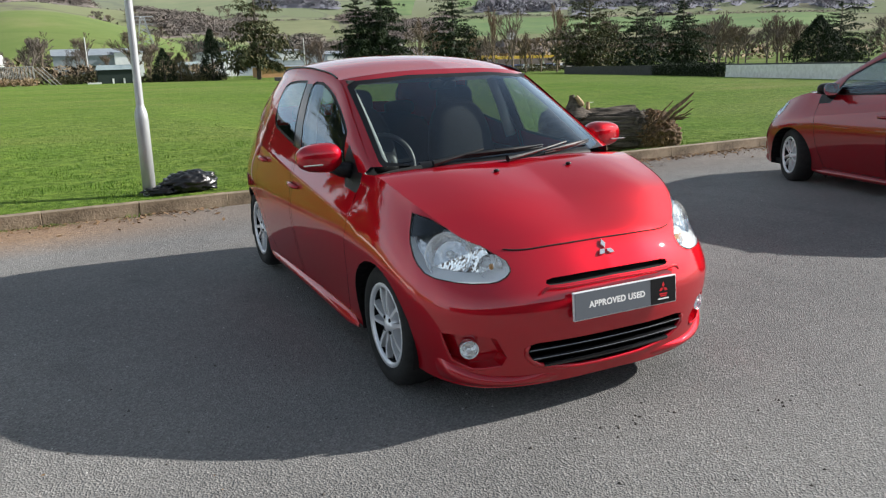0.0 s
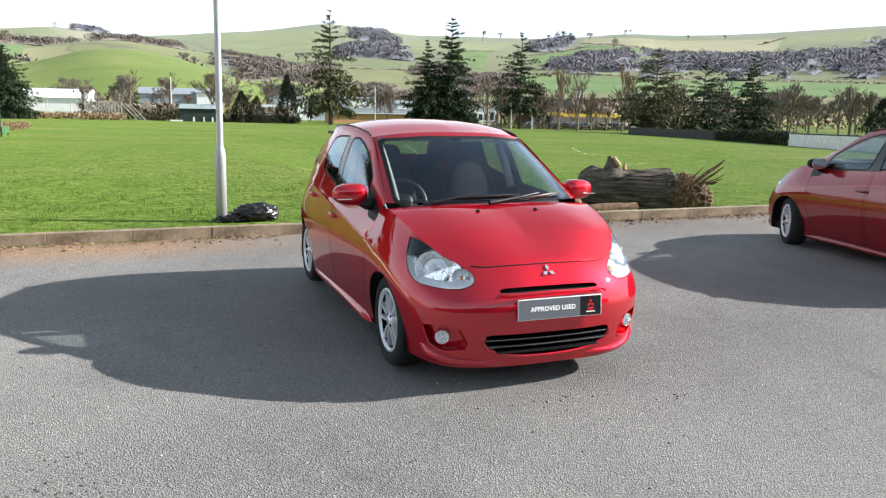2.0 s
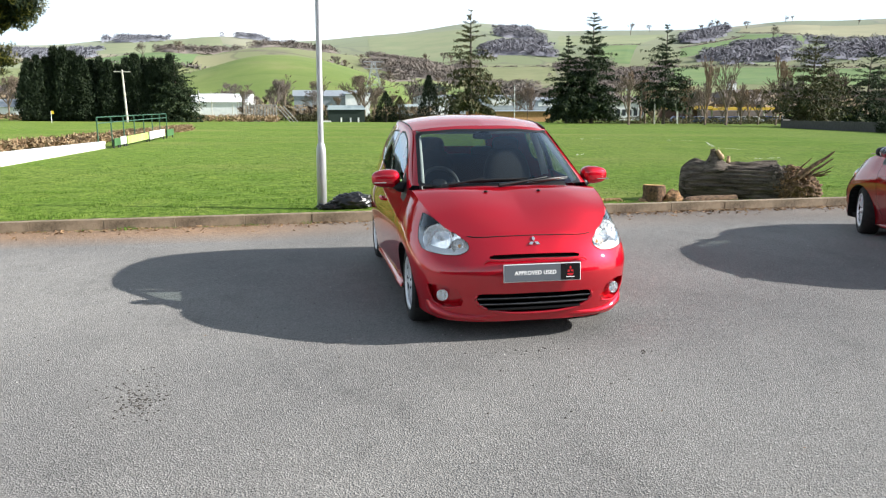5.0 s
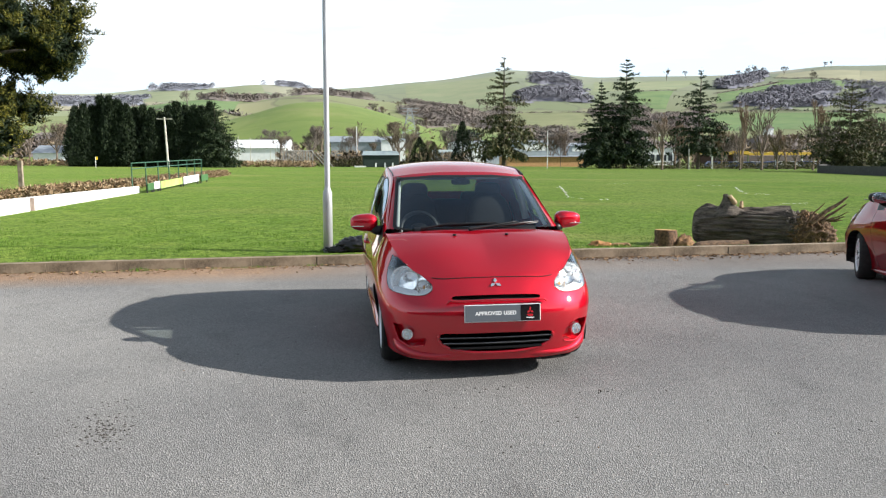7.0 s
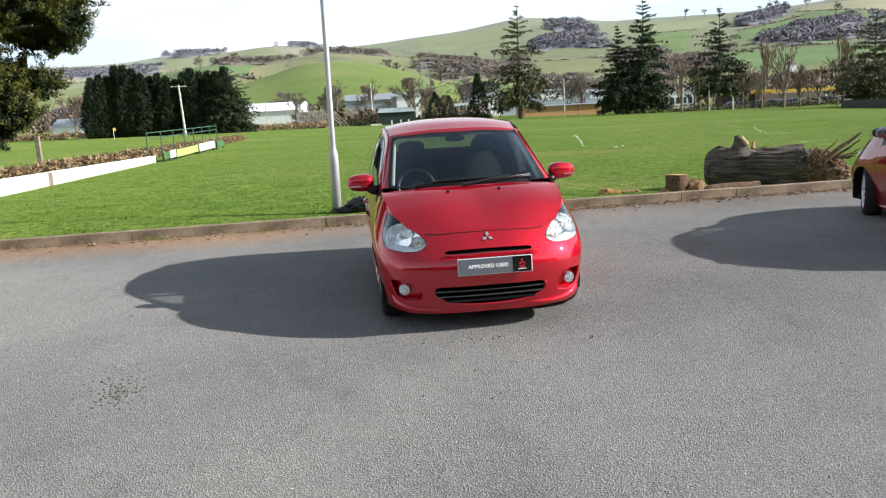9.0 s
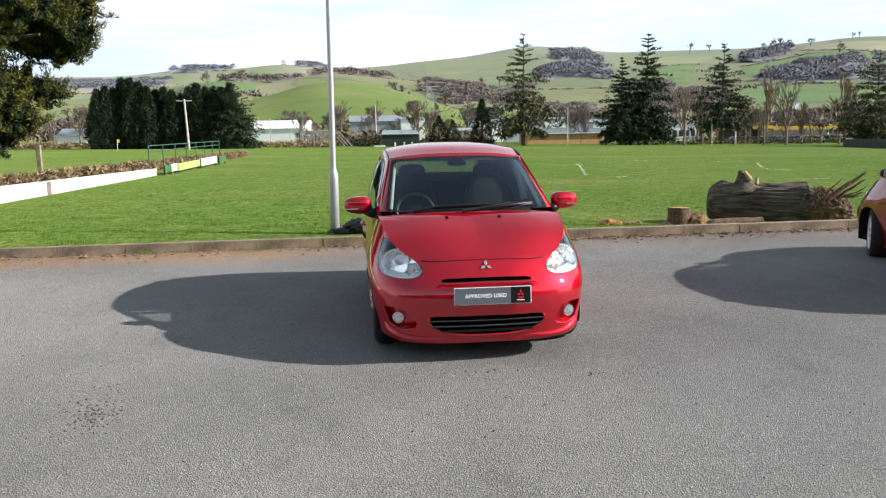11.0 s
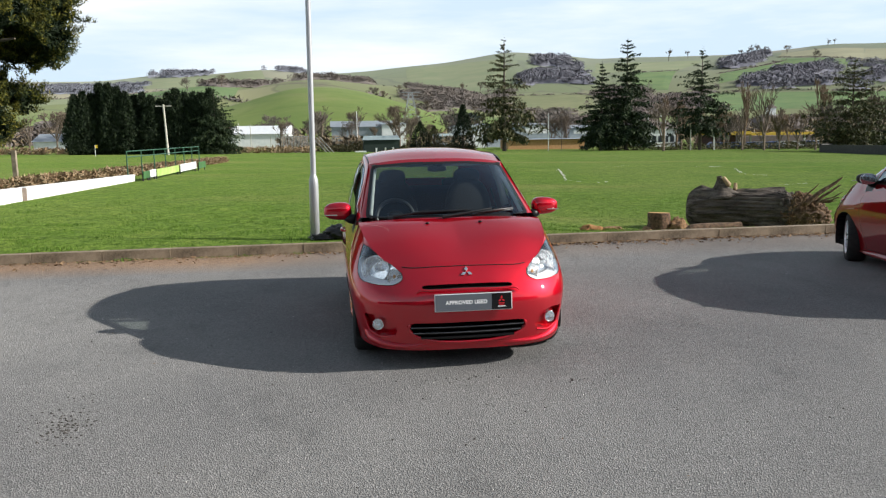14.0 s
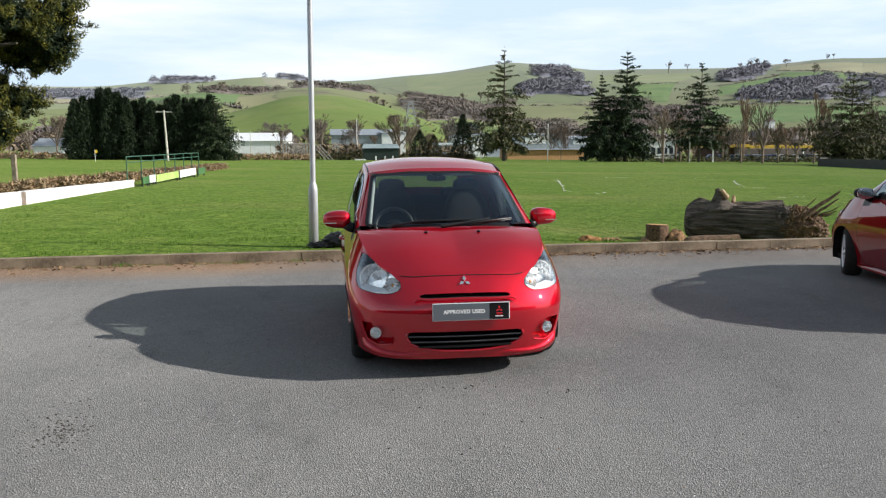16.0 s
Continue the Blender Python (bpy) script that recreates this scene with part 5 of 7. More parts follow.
# ---- worn chalk lines on the pitch ----
rk = random.Random(17)
for line in (((11.55, 37.4), (10.4, 32.6), (9.8, 30.5), (9.4, 28.4), (9.9, 27.3)), ((15.6, 40.6), (17.2, 40.5)), ((20.4, 38.9), (22.0, 38.8)), ((21.9, 36.8), (20.4, 33.6), (19.4, 31.2), (20.2, 30.4)), ((17.2, 24.4), (18.9, 25.0)), ((10.2, 26.8), (10.9, 27.4))):
    verts, faces = [], []
    pts = [Vector((x, y, 0)) for x, y in line]
    for a, b in zip(pts, pts[1:]):
        n = max(2, int((b - a).length / .22))
        for k in range(n):
            if rk.random() < .42:
                continue
            p, q = a.lerp(b, k / n), a.lerp(b, (k + 1) / n)
            w = (q - p).cross(Vector((0, 0, 1))).normalized() * rk.uniform(.015, .06)
            j = Vector((rk.gauss(0, .05), rk.gauss(0, .05), 0))
            i = len(verts)
            verts += [(v.x, v.y, at_ground(v.x, v.y, .025)) for v in (p - w + j, p + w + j, q + w * .7 + j, q - w * .7 + j)]
            faces.append((i, i + 1, i + 2, i + 3))
    tagged(part("line_marking", (verts, faces), WHITEWALL, None), "worn white chalk line on the grass", "line marking", group="chalk lines", kind="structure")


# ---- grit and crumbled spots on the asphalt ----
def stone(p):
    x, y, z, s = p
    n = 5
    turn = rl.uniform(0, 6.28)
    ring = [(x + s * rl.uniform(.7, 1.2) * math.cos(6.283 * k / n + turn), y + s * rl.uniform(.6, 1.1) * math.sin(6.283 * k / n + turn), z) for k in range(n)]
    return ring + [(x + rl.uniform(-.2, .2) * s, y, z + s * rl.uniform(.5, .9))], [(k, (k + 1) % n, n) for k in range(n)]


def near_spots(n, lo, hi):
    out_list = []
    for _ in range(n):
        x, y = rl.uniform(-5, 5), rl.uniform(-4.2, 5.4)
        out_list.append((x, y, float(lot_z(x, y)), rl.uniform(lo, hi)))
    return out_list


scatter("grit", "pale loose grit scattered on the asphalt", speckled("pale_grit", (.36, .35, .33), (.6, .58, .55), 40, .9, .2), near_spots(700, .003, .008), stone, "grit")
crumbs = []
for cx, cy, sx_, sy_, n in ((-2.4, -.63, .07, .12, 150), (-2.52, -.45, .10, .22, 70), (-1.9, .6, .9, .7, 60), (.9, -1.3, 1.4, .9, 60), (-.1, -.16, .12, .02, 16), (.62, -.30, .05, .03, 8), (-4.4, 1.0, .12, .2, 16)):
    for _ in range(n):
        x, y = rl.gauss(cx, sx_), rl.gauss(cy, sy_)
        crumbs.append((x, y, float(lot_z(x, y)), rl.uniform(.003, .010)))
scatter("asphalt_crumbs", "dark crumbled bits in worn spots of the asphalt", speckled("dark_crumbs", (.04, .036, .032), (.10, .09, .08), 40, .9, .2), crumbs, stone, "rubble")


# ---- edges of the field ----
def out(x, z, d=135.0):
    """A place given along the far side of the field, carried to the distance d."""
    k = (d + 5) / 110
    return (-.86 + (x + .86) * k, d, 1.6 + (z - 1.6) * k)


GREENPIPE = Mat("green_pipe", (.03, .10, .06), .5).m
LIME = speckled("lime_board", (.30, .44, .10), (.46, .58, .20), 2, .6, .05)
WHITEBOARD = speckled("white_board", (.66, .67, .66), (.80, .80, .79), 2, .6, .05)
GREENBOARD = speckled("green_board", (.03, .10, .03), (.06, .16, .05), 2, .6, .05)
BRICK = speckled("brick_pier", (.15, .11, .09), (.26, .20, .165), 12, .9, .3)

wall_w = thing("low_wall", "low white-painted wall at the edge of the field", "wall", kind="structure")
bounds = [(4.0, 9.9), (9.95, 15.75), (16.05, 21.5), (21.55, 26.7)]
for y0, y1 in bounds:
    bm = bmesh.new()
    x0, x1 = -8.9 + (y0 - 16) * .004, -8.9 + (y1 - 16) * .004
    za, zb = .43 - (y0 - 16) * .019, .43 - (y1 - 16) * .019
    lo = [(x0 - .12, y0, -.4), (x0 + .1, y0, -.4), (x0 + .1, y0, za), (x0 - .12, y0, za)]
    hi = [(x1 - .12, y1, -.4), (x1 + .1, y1, -.4), (x1 + .1, y1, zb), (x1 - .12, y1, zb)]
    a, b = [bm.verts.new(p) for p in lo], [bm.verts.new(p) for p in hi]
    for i in range(4):
        bm.faces.new((a[i], a[(i + 1) % 4], b[(i + 1) % 4], b[i]))
    bm.faces.new(a[::-1])
    bm.faces.new(b)
    bmesh.ops.bevel(bm, geom=bm.edges[:], offset=.015, segments=1, affect="EDGES")
    part("wall_panel", bm, WHITEWALL, wall_w)
part("gap_pier", boxes(((-9.02, 15.76, -.3), (-8.80, 16.04, .41)), bevel=.01), BRICK, wall_w)


def board(y0, y1, z0, z1, mat, label):
    b = thing("pitch_board", label, "advertising board", group="boards along the pitch")
    part("panel", boxes(((-8.42, y0, z0), (-8.38, y1, z1)), bevel=.006), mat, b)
    for y in (y0 + .1, y1 - .1):
        part("leg", boxes(((-8.47, y - .03, z0 - .22), (-8.42, y + .03, z1 - .05))), DARKFENCE, b)
    return b


board(26.5, 27.5, .06, .34, GREENBOARD, "small dark green pitch-side board on legs")
board(27.6, 28.6, .06, .36, WHITEBOARD, "white green pitch-side board on legs")
board(28.8, 33.4, .03, .34, LIME, "long lime green pitch-side board with pale bars")
board(33.8, 38.0, .0, .36, WHITEBOARD, "plain white pitch-side board on legs")
board(38.8, 41.0, -.05, .30, GREENBOARD, "dark green pitch-side board on legs")

rail = thing("spectator_rail", "green tubular steel rail along the pitch", "railing")
for y in np.linspace(26.2, 42, 8):
    part("rail_post", tube(bmesh.new(), [(-8.9, y, -.2), (-8.9, y, 1.15 - (y - 26) * .002)], .025, 6), GREENPIPE, rail)
for z in (1.14, .92):
    part("rail_bar", tube(bmesh.new(), [(-8.9, 26.2, z), (-8.9, 42, z - .03)], .022, 6), GREENPIPE, rail)

TIMBER = speckled("grey_timber", (.16, .13, .09), (.30, .25, .18), 6, .9, .3)
stake = thing("wooden_stake", "weathered wooden post by the big conifer", "post")
part("shaft", boxes(((-11.42, 21.95, -.3), (-11.28, 22.09, 1.30)), bevel=.01), TIMBER, stake)

# ---- sheds, nets, poles across the field ----
DARKGREEN = speckled("dark_green_cladding", (.008, .019, .015), (.013, .027, .021), 3, .7, .1)
PALEROOF = speckled("pale_sheet_roof", (.20, .26, .27), (.30, .36, .36), 2, .5, .1)


def far_box(p0, p1, depth):
    """Low and high corners of a block that faces the field."""
    return (min(p0[0], p1[0]), p0[1], min(p0[2], p1[2])), (max(p0[0], p1[0]), p0[1] + depth, max(p0[2], p1[2]))


shed = thing("storage_shed", "dark green sheet-metal store shed with a pale roof", "shed")
lo, hi = far_box(out(2.95, -1.3), out(8.0, .95), 4)
part("wall", boxes((lo, hi), bevel=.03), DARKGREEN, shed)
bm = bmesh.new()
for x0, x1 in ((lo[0] - .2, hi[0] + .2),):
    q = [(x0, lo[1] - .3, hi[2]), (x1, lo[1] - .3, hi[2]), (x1 - .3, lo[1] + 2, hi[2] + .75), (x0 + .3, lo[1] + 2, hi[2] + .75), (x0, hi[1] + .3, hi[2]), (x1, hi[1] + .3, hi[2])]
    v = [bm.verts.new(p) for p in q]
    bm.faces.new((v[0], v[1], v[2], v[3]))
    bm.faces.new((v[3], v[2], v[5], v[4]))
    bm.faces.new((v[0], v[3], v[4]))
    bm.faces.new((v[1], v[5], v[2]))
part("roof", bm, PALEROOF, shed)
for x in (4.6, 5.9, 7.0):
    a, b = far_box(out(x, -1.05), out(x + .22, -.15), .05)
    part("white_post", boxes(((a[0], a[1] - .06, a[2]), (b[0], a[1] - .01, b[2]))), WHITEBOARD, shed)
sign = thing("white_board", "low white board lying at the far edge of the field", "board")
part("panel", boxes(far_box(out(1.7, -.98, 134), out(3.3, -.55, 134), .1)), WHITEBOARD, sign)

nets = thing("practice_nets", "tall tubular frame of sports practice nets", "sports cage")
NETPIPE = Mat("grey_pipe", (.30, .30, .29), .6, .1).m
for i, x in enumerate(np.linspace(-8.5, -4.2, 12)):
    for dd in (0, 5):
        p, q = out(x, -.75, 134), out(x, 1.6, 134)
        part("net_post", tube(bmesh.new(), [(p[0], p[1] + dd, p[2]), (q[0], q[1] + dd, q[2])], .05, 5), NETPIPE, nets)
for dd in (0, 5):
    a, b = out(-8.5, 1.6, 134), out(-4.2, 1.6, 134)
    part("net_bar", tube(bmesh.new(), [(a[0], a[1] + dd, a[2]), (b[0], b[1] + dd, b[2])], .075, 5), NETPIPE, nets)
for x in (-4.2, -3.7, -3.2):
    a, b = out(x, 1.5, 134), out(x + 1.9, -.7, 134)
    part("net_stay", tube(bmesh.new(), [a, b], .07, 5), NETPIPE, nets)


def pole(name, label, base, top, r, mat, arm=0.0, category="pole"):
    t = thing(name, label, category)
    part("shaft", tube(bmesh.new(), [base, top], [r, r * .75], 8), mat, t)
    if arm:
        p = Vector(top) - Vector((0, 0, .25))
        part("cross_arm", boxes(((p.x - arm, p.y - .06, p.z - .06), (p.x + arm, p.y + .06, p.z + .06))), mat, t)
        for s in (-.8, 0, .8):
            part("insulator", tube(bmesh.new(), [(p.x + s * arm, p.y, p.z), (p.x + s * arm, p.y, p.z + .28)], .05, 6), DARKFENCE, t)
    return t


PALEWOOD = speckled("bleached_pole", (.40, .38, .32), (.60, .57, .50), 4, .85, .1)
pole("telegraph_pole", "bleached wooden telegraph pole with a cross arm", out(-23.72, -.7, 112), out(-23.95, 6.2, 112), .17, PALEWOOD, 1.1)
pole("flagpole", "tall white flagpole at the field's far edge", out(29.8, -1.3, 134), out(29.8, 4.4, 134), .09, WHITEBOARD)
pole("white_post", "short white post at the field's far edge", out(51.75, -1.6, 132), out(51.7, 1.7, 132), .14, PALEWOOD)
pole("lamp_column", "slim white lamp column beyond the field", out(55.55, -1.6, 134), out(55.5, 1.9, 134), .09, WHITEBOARD)
pole("lamp_column", "slim white lamp column by the warehouse", out(2.05, -1.0, 150), out(2.08, 5.0, 150), .10, WHITEBOARD)
pole("lamp_column", "slim white lamp column behind the fir", out(45.0, -1.3, 160), out(45.0, 3.6, 160), .09, WHITEBOARD)
for x, z in ((-14.2, 3.6), (-12.6, 3.4), (-9.9, 1.6), (-9.2, 2.0), (19.8, 3.9)):
    pole("thin_pole", "thin grey pole among the buildings", out(x, -.8, 165), out(x, z, 165), .09, PALEWOOD)
flag = thing("golf_flag", "small yellow flag on a stick", "flag")
p = out(-33.2, -.5, 100)
part("stick", tube(bmesh.new(), [(p[0], p[1], at_ground(p[0], p[1])), (p[0], p[1], at_ground(p[0], p[1]) + 1.5)], .03, 5), WHITEBOARD, flag)
part("cloth", boxes(((p[0], p[1], at_ground(p[0], p[1]) + 1.1), (p[0] + .3, p[1] + .03, at_ground(p[0], p[1]) + 1.5))), Mat("yellow_cloth", (.8, .55, .03), .7).m, flag)

# right-hand boundary: dark wall, clipped hedge, white wall
edge_pts = [(64, 92), (54.5, 62), (47.5, 45.5), (43, 36), (39, 26)]


def strip_wall(name, label, p, q, h, mat, thick=.25, up=0.0, piece=6.0):
    w = thing(name, label, "wall", kind="structure")
    p, q = Vector(p), Vector(q)
    n = max(1, round((q - p).length / piece))
    for i in range(n):
        a, b = p.lerp(q, i / n), p.lerp(q, (i + 1) / n)
        za, zb = at_ground(*a), at_ground(*b)
        side = Vector((-(b - a).y, (b - a).x)).normalized() * thick
        bm = bmesh.new()
        v = []
        for c, z in ((a, za), (b, zb)):
            for s in (0, 1):
                for hh in (-.5, h + up):
                    v.append(bm.verts.new((c.x + side.x * s, c.y + side.y * s, z + hh)))
        for f in ((0, 1, 5, 4), (2, 6, 7, 3), (1, 3, 7, 5), (0, 2, 3, 1), (4, 5, 7, 6)):
            bm.faces.new([v[k] for k in f])
        part("wall_panel", bm, mat, w)
    return w


strip_wall("boundary_fence", "dark fence along the far side of the field", (110, 141), (64, 92), 1.15, DARKFENCE)
strip_wall("boundary_wall", "dark low wall behind the field", (64, 92), (54.5, 62), 1.0, DARKFENCE)
strip_wall("white_boundary_wall", "long white-painted boundary wall of the field", (47.5, 45.5), (39, 24), .95, WHITEWALL)
strip_wall("wall_coping", "dark coping along the white boundary wall", (47.7, 45.6), (39.2, 24), .12, DARKFENCE, .3, .93)


# ---- trees ----
def clump(bm, c, r, rnd, n=7, flat=.5, droop=0.0, thin=.55):
    """A spray of small leaf blades round a point."""
    for _ in range(n):
        d = Vector((rnd.gauss(0, 1), rnd.gauss(0, 1), rnd.gauss(0, flat))).normalized()
        p = c + Vector((rnd.uniform(-r, r), rnd.uniform(-r, r), rnd.uniform(-r, r) * flat))
        side = d.cross(Vector((rnd.uniform(-1, 1), rnd.uniform(-1, 1), rnd.uniform(-1, 1)))).normalized() * r * thin * .5
        tip = p + d * r * rnd.uniform(.8, 1.6) - Vector((0, 0, droop * r))
        a, b, e = bm.verts.new(p - side), bm.verts.new(p + side), bm.verts.new(tip)
        bm.faces.new((a, b, e))


def conifer(name, label, base, h, r, seed, mat, bare=.12, density=1.0, gap=.25, lean=0.0, taper=.9, leafy=9):
    rnd = random.Random(seed)
    t = thing(name, label, "tree", pose(*base))
    bm = bmesh.new()
    tube(bm, [(0, 0, -.8), (lean * .3, 0, h * .4), (lean, 0, h * .97)], [h * .020, h * .013, h * .002], 8)
    part("trunk", bm, BARK, t)
    bm = bmesh.new()
    levels = int(22 * density ** .5)
    for i in range(levels):
        f = bare + (1 - bare) * (i + rnd.random() * .5) / levels
        z = h * f
        tier = rnd.uniform(.62, 1.22)
        reach = r * 1.45 * (1 - f) ** taper * (.6 + .4 * min(1, (f - bare) / .12)) * tier + r * .05
        n = max(4, int(13 * density * (1 - f) + 4))
        for k in range(n):
            if rnd.random() < gap:
                continue
            a = rnd.uniform(0, 6.283)
            ln = reach * rnd.uniform(.5, 1.2)
            d = Vector((math.cos(a), math.sin(a), rnd.uniform(-.16, .14) + .38 * f))
            for s in range(1, 7):
                q = Vector((lean * f, 0, z)) + d * (ln * s / 6) - Vector((0, 0, .30 * ln * (s / 6) ** 2 * (1 - f)))
                clump(bm, q, h * .025 * (.75 + .10 * s) * (1.15 - 1.0 * f) + .05, rnd, leafy, .40, .75, .6)
    for k in range(14):
        f = .90 + .12 * k / 13
        clump(bm, Vector((lean, 0, h * f)), .05 + .9 * (1.03 - f), rnd, 5, .9, -.4, .5)
    part("crown", bm, mat, t)
    return t


def cypress(name, label, base, h, r, seed, mat, n=950, group=""):
    rnd = random.Random(seed)
    t = thing(name, label, "tree", pose(*base), group=group)
    part("trunk", tube(bmesh.new(), [(0, 0, -.8), (0, 0, h * .8)], [.22, .06], 7), BARK, t)
    bm = bmesh.new()
    for _ in range(n):
        f = rnd.random() ** .8
        a = rnd.uniform(0, 6.283)
        prof = min(1, f / .12) ** .5 * (1 - f ** 2.0) ** .95
        rad = r * prof * (.78 + .3 * noise.noise(Vector((math.cos(a) * 2, math.sin(a) * 2, f * 5 + seed)))) * rnd.uniform(.72, 1.05)
        clump(bm, Vector((math.cos(a) * rad, math.sin(a) * rad, h * f)), h * .035, rnd, 6, 1.1, -.5)
    part("crown", bm, mat, t)
    return t


def bare_tree(name, label, base, h, spread, seed, mat=None, depth=5, group=""):
    rnd = random.Random(seed)
    t = thing(name, label, "tree", pose(*base), group=group)
    trunk, twigs = bmesh.new(), bmesh.new()

    def grow(p, d, ln, r, level):
        q = p + d * ln
        tube(trunk if level < 2 else twigs, [p, q], [max(r, .03), max(r * .7, .024)], 5 if level < 2 else 3, False)
        if level >= depth:
            return
        for _ in range(rnd.choice((2, 3, 3)) if level else 5):
            nd = (d + Vector((rnd.gauss(0, spread), rnd.gauss(0, spread), rnd.uniform(-.05, .4)))).normalized()
            grow(p.lerp(q, rnd.uniform(.55, 1)), nd, ln * rnd.uniform(.6, .82), r * .58, level + 1)
    grow(Vector((0, 0, -.4)), Vector((0, 0, 1)), h * .30, h * .020, 0)
    part("trunk", trunk, mat or TWIG, t)
    part("crown", twigs, mat or TWIG, t, "bare winter twigs")
    return t


conifer("fir_tree", "tall sparse fir with yellowed upper branches", out(23.25, -1.1), 20.6, 5.2, 11, FIRBROWN, .14, 1.15, .34, 0, .9, 8)
conifer("fir_tree", "tall dense dark green fir", out(41.6, -1.4), 20.8, 5.3, 12, FIR, .12, 1.30, .16)
conifer("fir_tree", "dark green fir beside a taller one", out(37.8, -1.3), 16.5, 3.9, 13, FIR, .11, 1.25, .18)
conifer("fir_tree", "ragged dark fir on a bare trunk", out(53.2, -1.7), 19.4, 5.9, 14, FIR, .20, 1.15, .36, 0, .85, 8)
conifer("fir_tree", "olive fir grown through with bare twigs", (73.5, 99, -1.9), 13.2, 4.8, 15, FIRBROWN, .05, 1.3, .2, 0, .7)
conifer("fir_tree", "broad dark fir behind the boundary", (84.5, 101, -2), 11.8, 5.0, 16, FIR, .05, 1.2, .2, 0, .7)
conifer("fir_tree", "pointed dark fir behind the boundary", (94.5, 101, -2.1), 13.6, 4.4, 17, FIR, .05, 1.2, .22)
conifer("fir_tree", "dark fir above a clipped bush", (134, 101, -2.4), 12.8, 5.4, 18, FIR, .05, 1.2, .2, 0, .8)
cypress("evergreen_bush", "dense rounded dark evergreen bush", (125.5, 99, -2.6), 8.8, 6.5, 19, CYPRESS, 1500)
cypress("evergreen_bush", "dark evergreen by the warehouse", out(17.2, -1.0, 140), 8.5, 2.6, 20, CYPRESS, 700)
cypress("evergreen_bush", "round dark evergreen near the store shed", out(11.0, -1.0, 138), 5.6, 2.6, 21, CYPRESS, 700)
cypress("evergreen_bush", "small dark evergreen near the store shed", out(13.0, -1.0, 139), 4.8, 2.2, 22, SCRUB, 600)

rnd_row = random.Random(4)
for i, x in enumerate(np.linspace(-35.4, -17.9, 17)):
    tall = 9.3 + 1.0 * math.exp(-((x + 31) / 3.5) ** 2) - .9 * math.exp(-((x + 25.5) / 1.6) ** 2) + rnd_row.uniform(-.9, .7)
    cypress("cypress_tree", "dark green cypress in a dense row", out(x, -.6, 122 + rnd_row.uniform(-1.5, 1.5)), tall, 2.5, 30 + i, CYPRESS, 1500, "cypress row")
conifer("fir_tree", "pointed dark fir at the end of the cypress row", out(-17.3, -.6, 119), 9.9, 3.2, 49, FIR, .04, 1.6, .1, 0, .8, 9)

rnd_b = random.Random(6)
bare_spots = [(47.5, 118, 12.5), (60, 122, 10), (63.5, 120, 14.5), (66, 124, 9), (69, 128, 9), (72, 122, 11)]
for i, (x, d, h) in enumerate(bare_spots):
    bare_tree("bare_tree", "leafless winter tree beyond the field", out(x, -1.8, d), h, .34, 50 + i, TWIG, 5, "bare trees")
for i, (x, d, h, spread) in enumerate(((60.3, 150, 17, .13), (72.8, 152, 17, .13), (49.5, 146, 13, .24), (57.0, 148, 10.5, .26), (67.5, 149, 11, .26), (51.5, 150, 11.5, .22))):
    bare_tree("bare_tree", "tall slender brown winter poplar" if spread < .2 else "rounded brown winter tree by the forecourt", out(x, -1.8, d), h, spread, 120 + i, WARMTWIG, 6, "bare trees")
for i in range(12):
    x = 78 + i * 4.6 + rnd_b.uniform(-1, 1)
    bare_tree("bare_tree", "leafless winter tree behind the boundary", (x, 104 + rnd_b.uniform(0, 10), -2.2), rnd_b.uniform(8.5, 12), .30, 70 + i, TWIG if i % 3 else TWIGDARK, 6, "bare trees")
for i, x in enumerate((-46.5, -44.0, -41.5)):
    bare_tree("bare_tree", "pale slender leafless birch", out(x, -.5, 140), 8.5, .22, 90 + i, TWIG, 5, "bare trees")


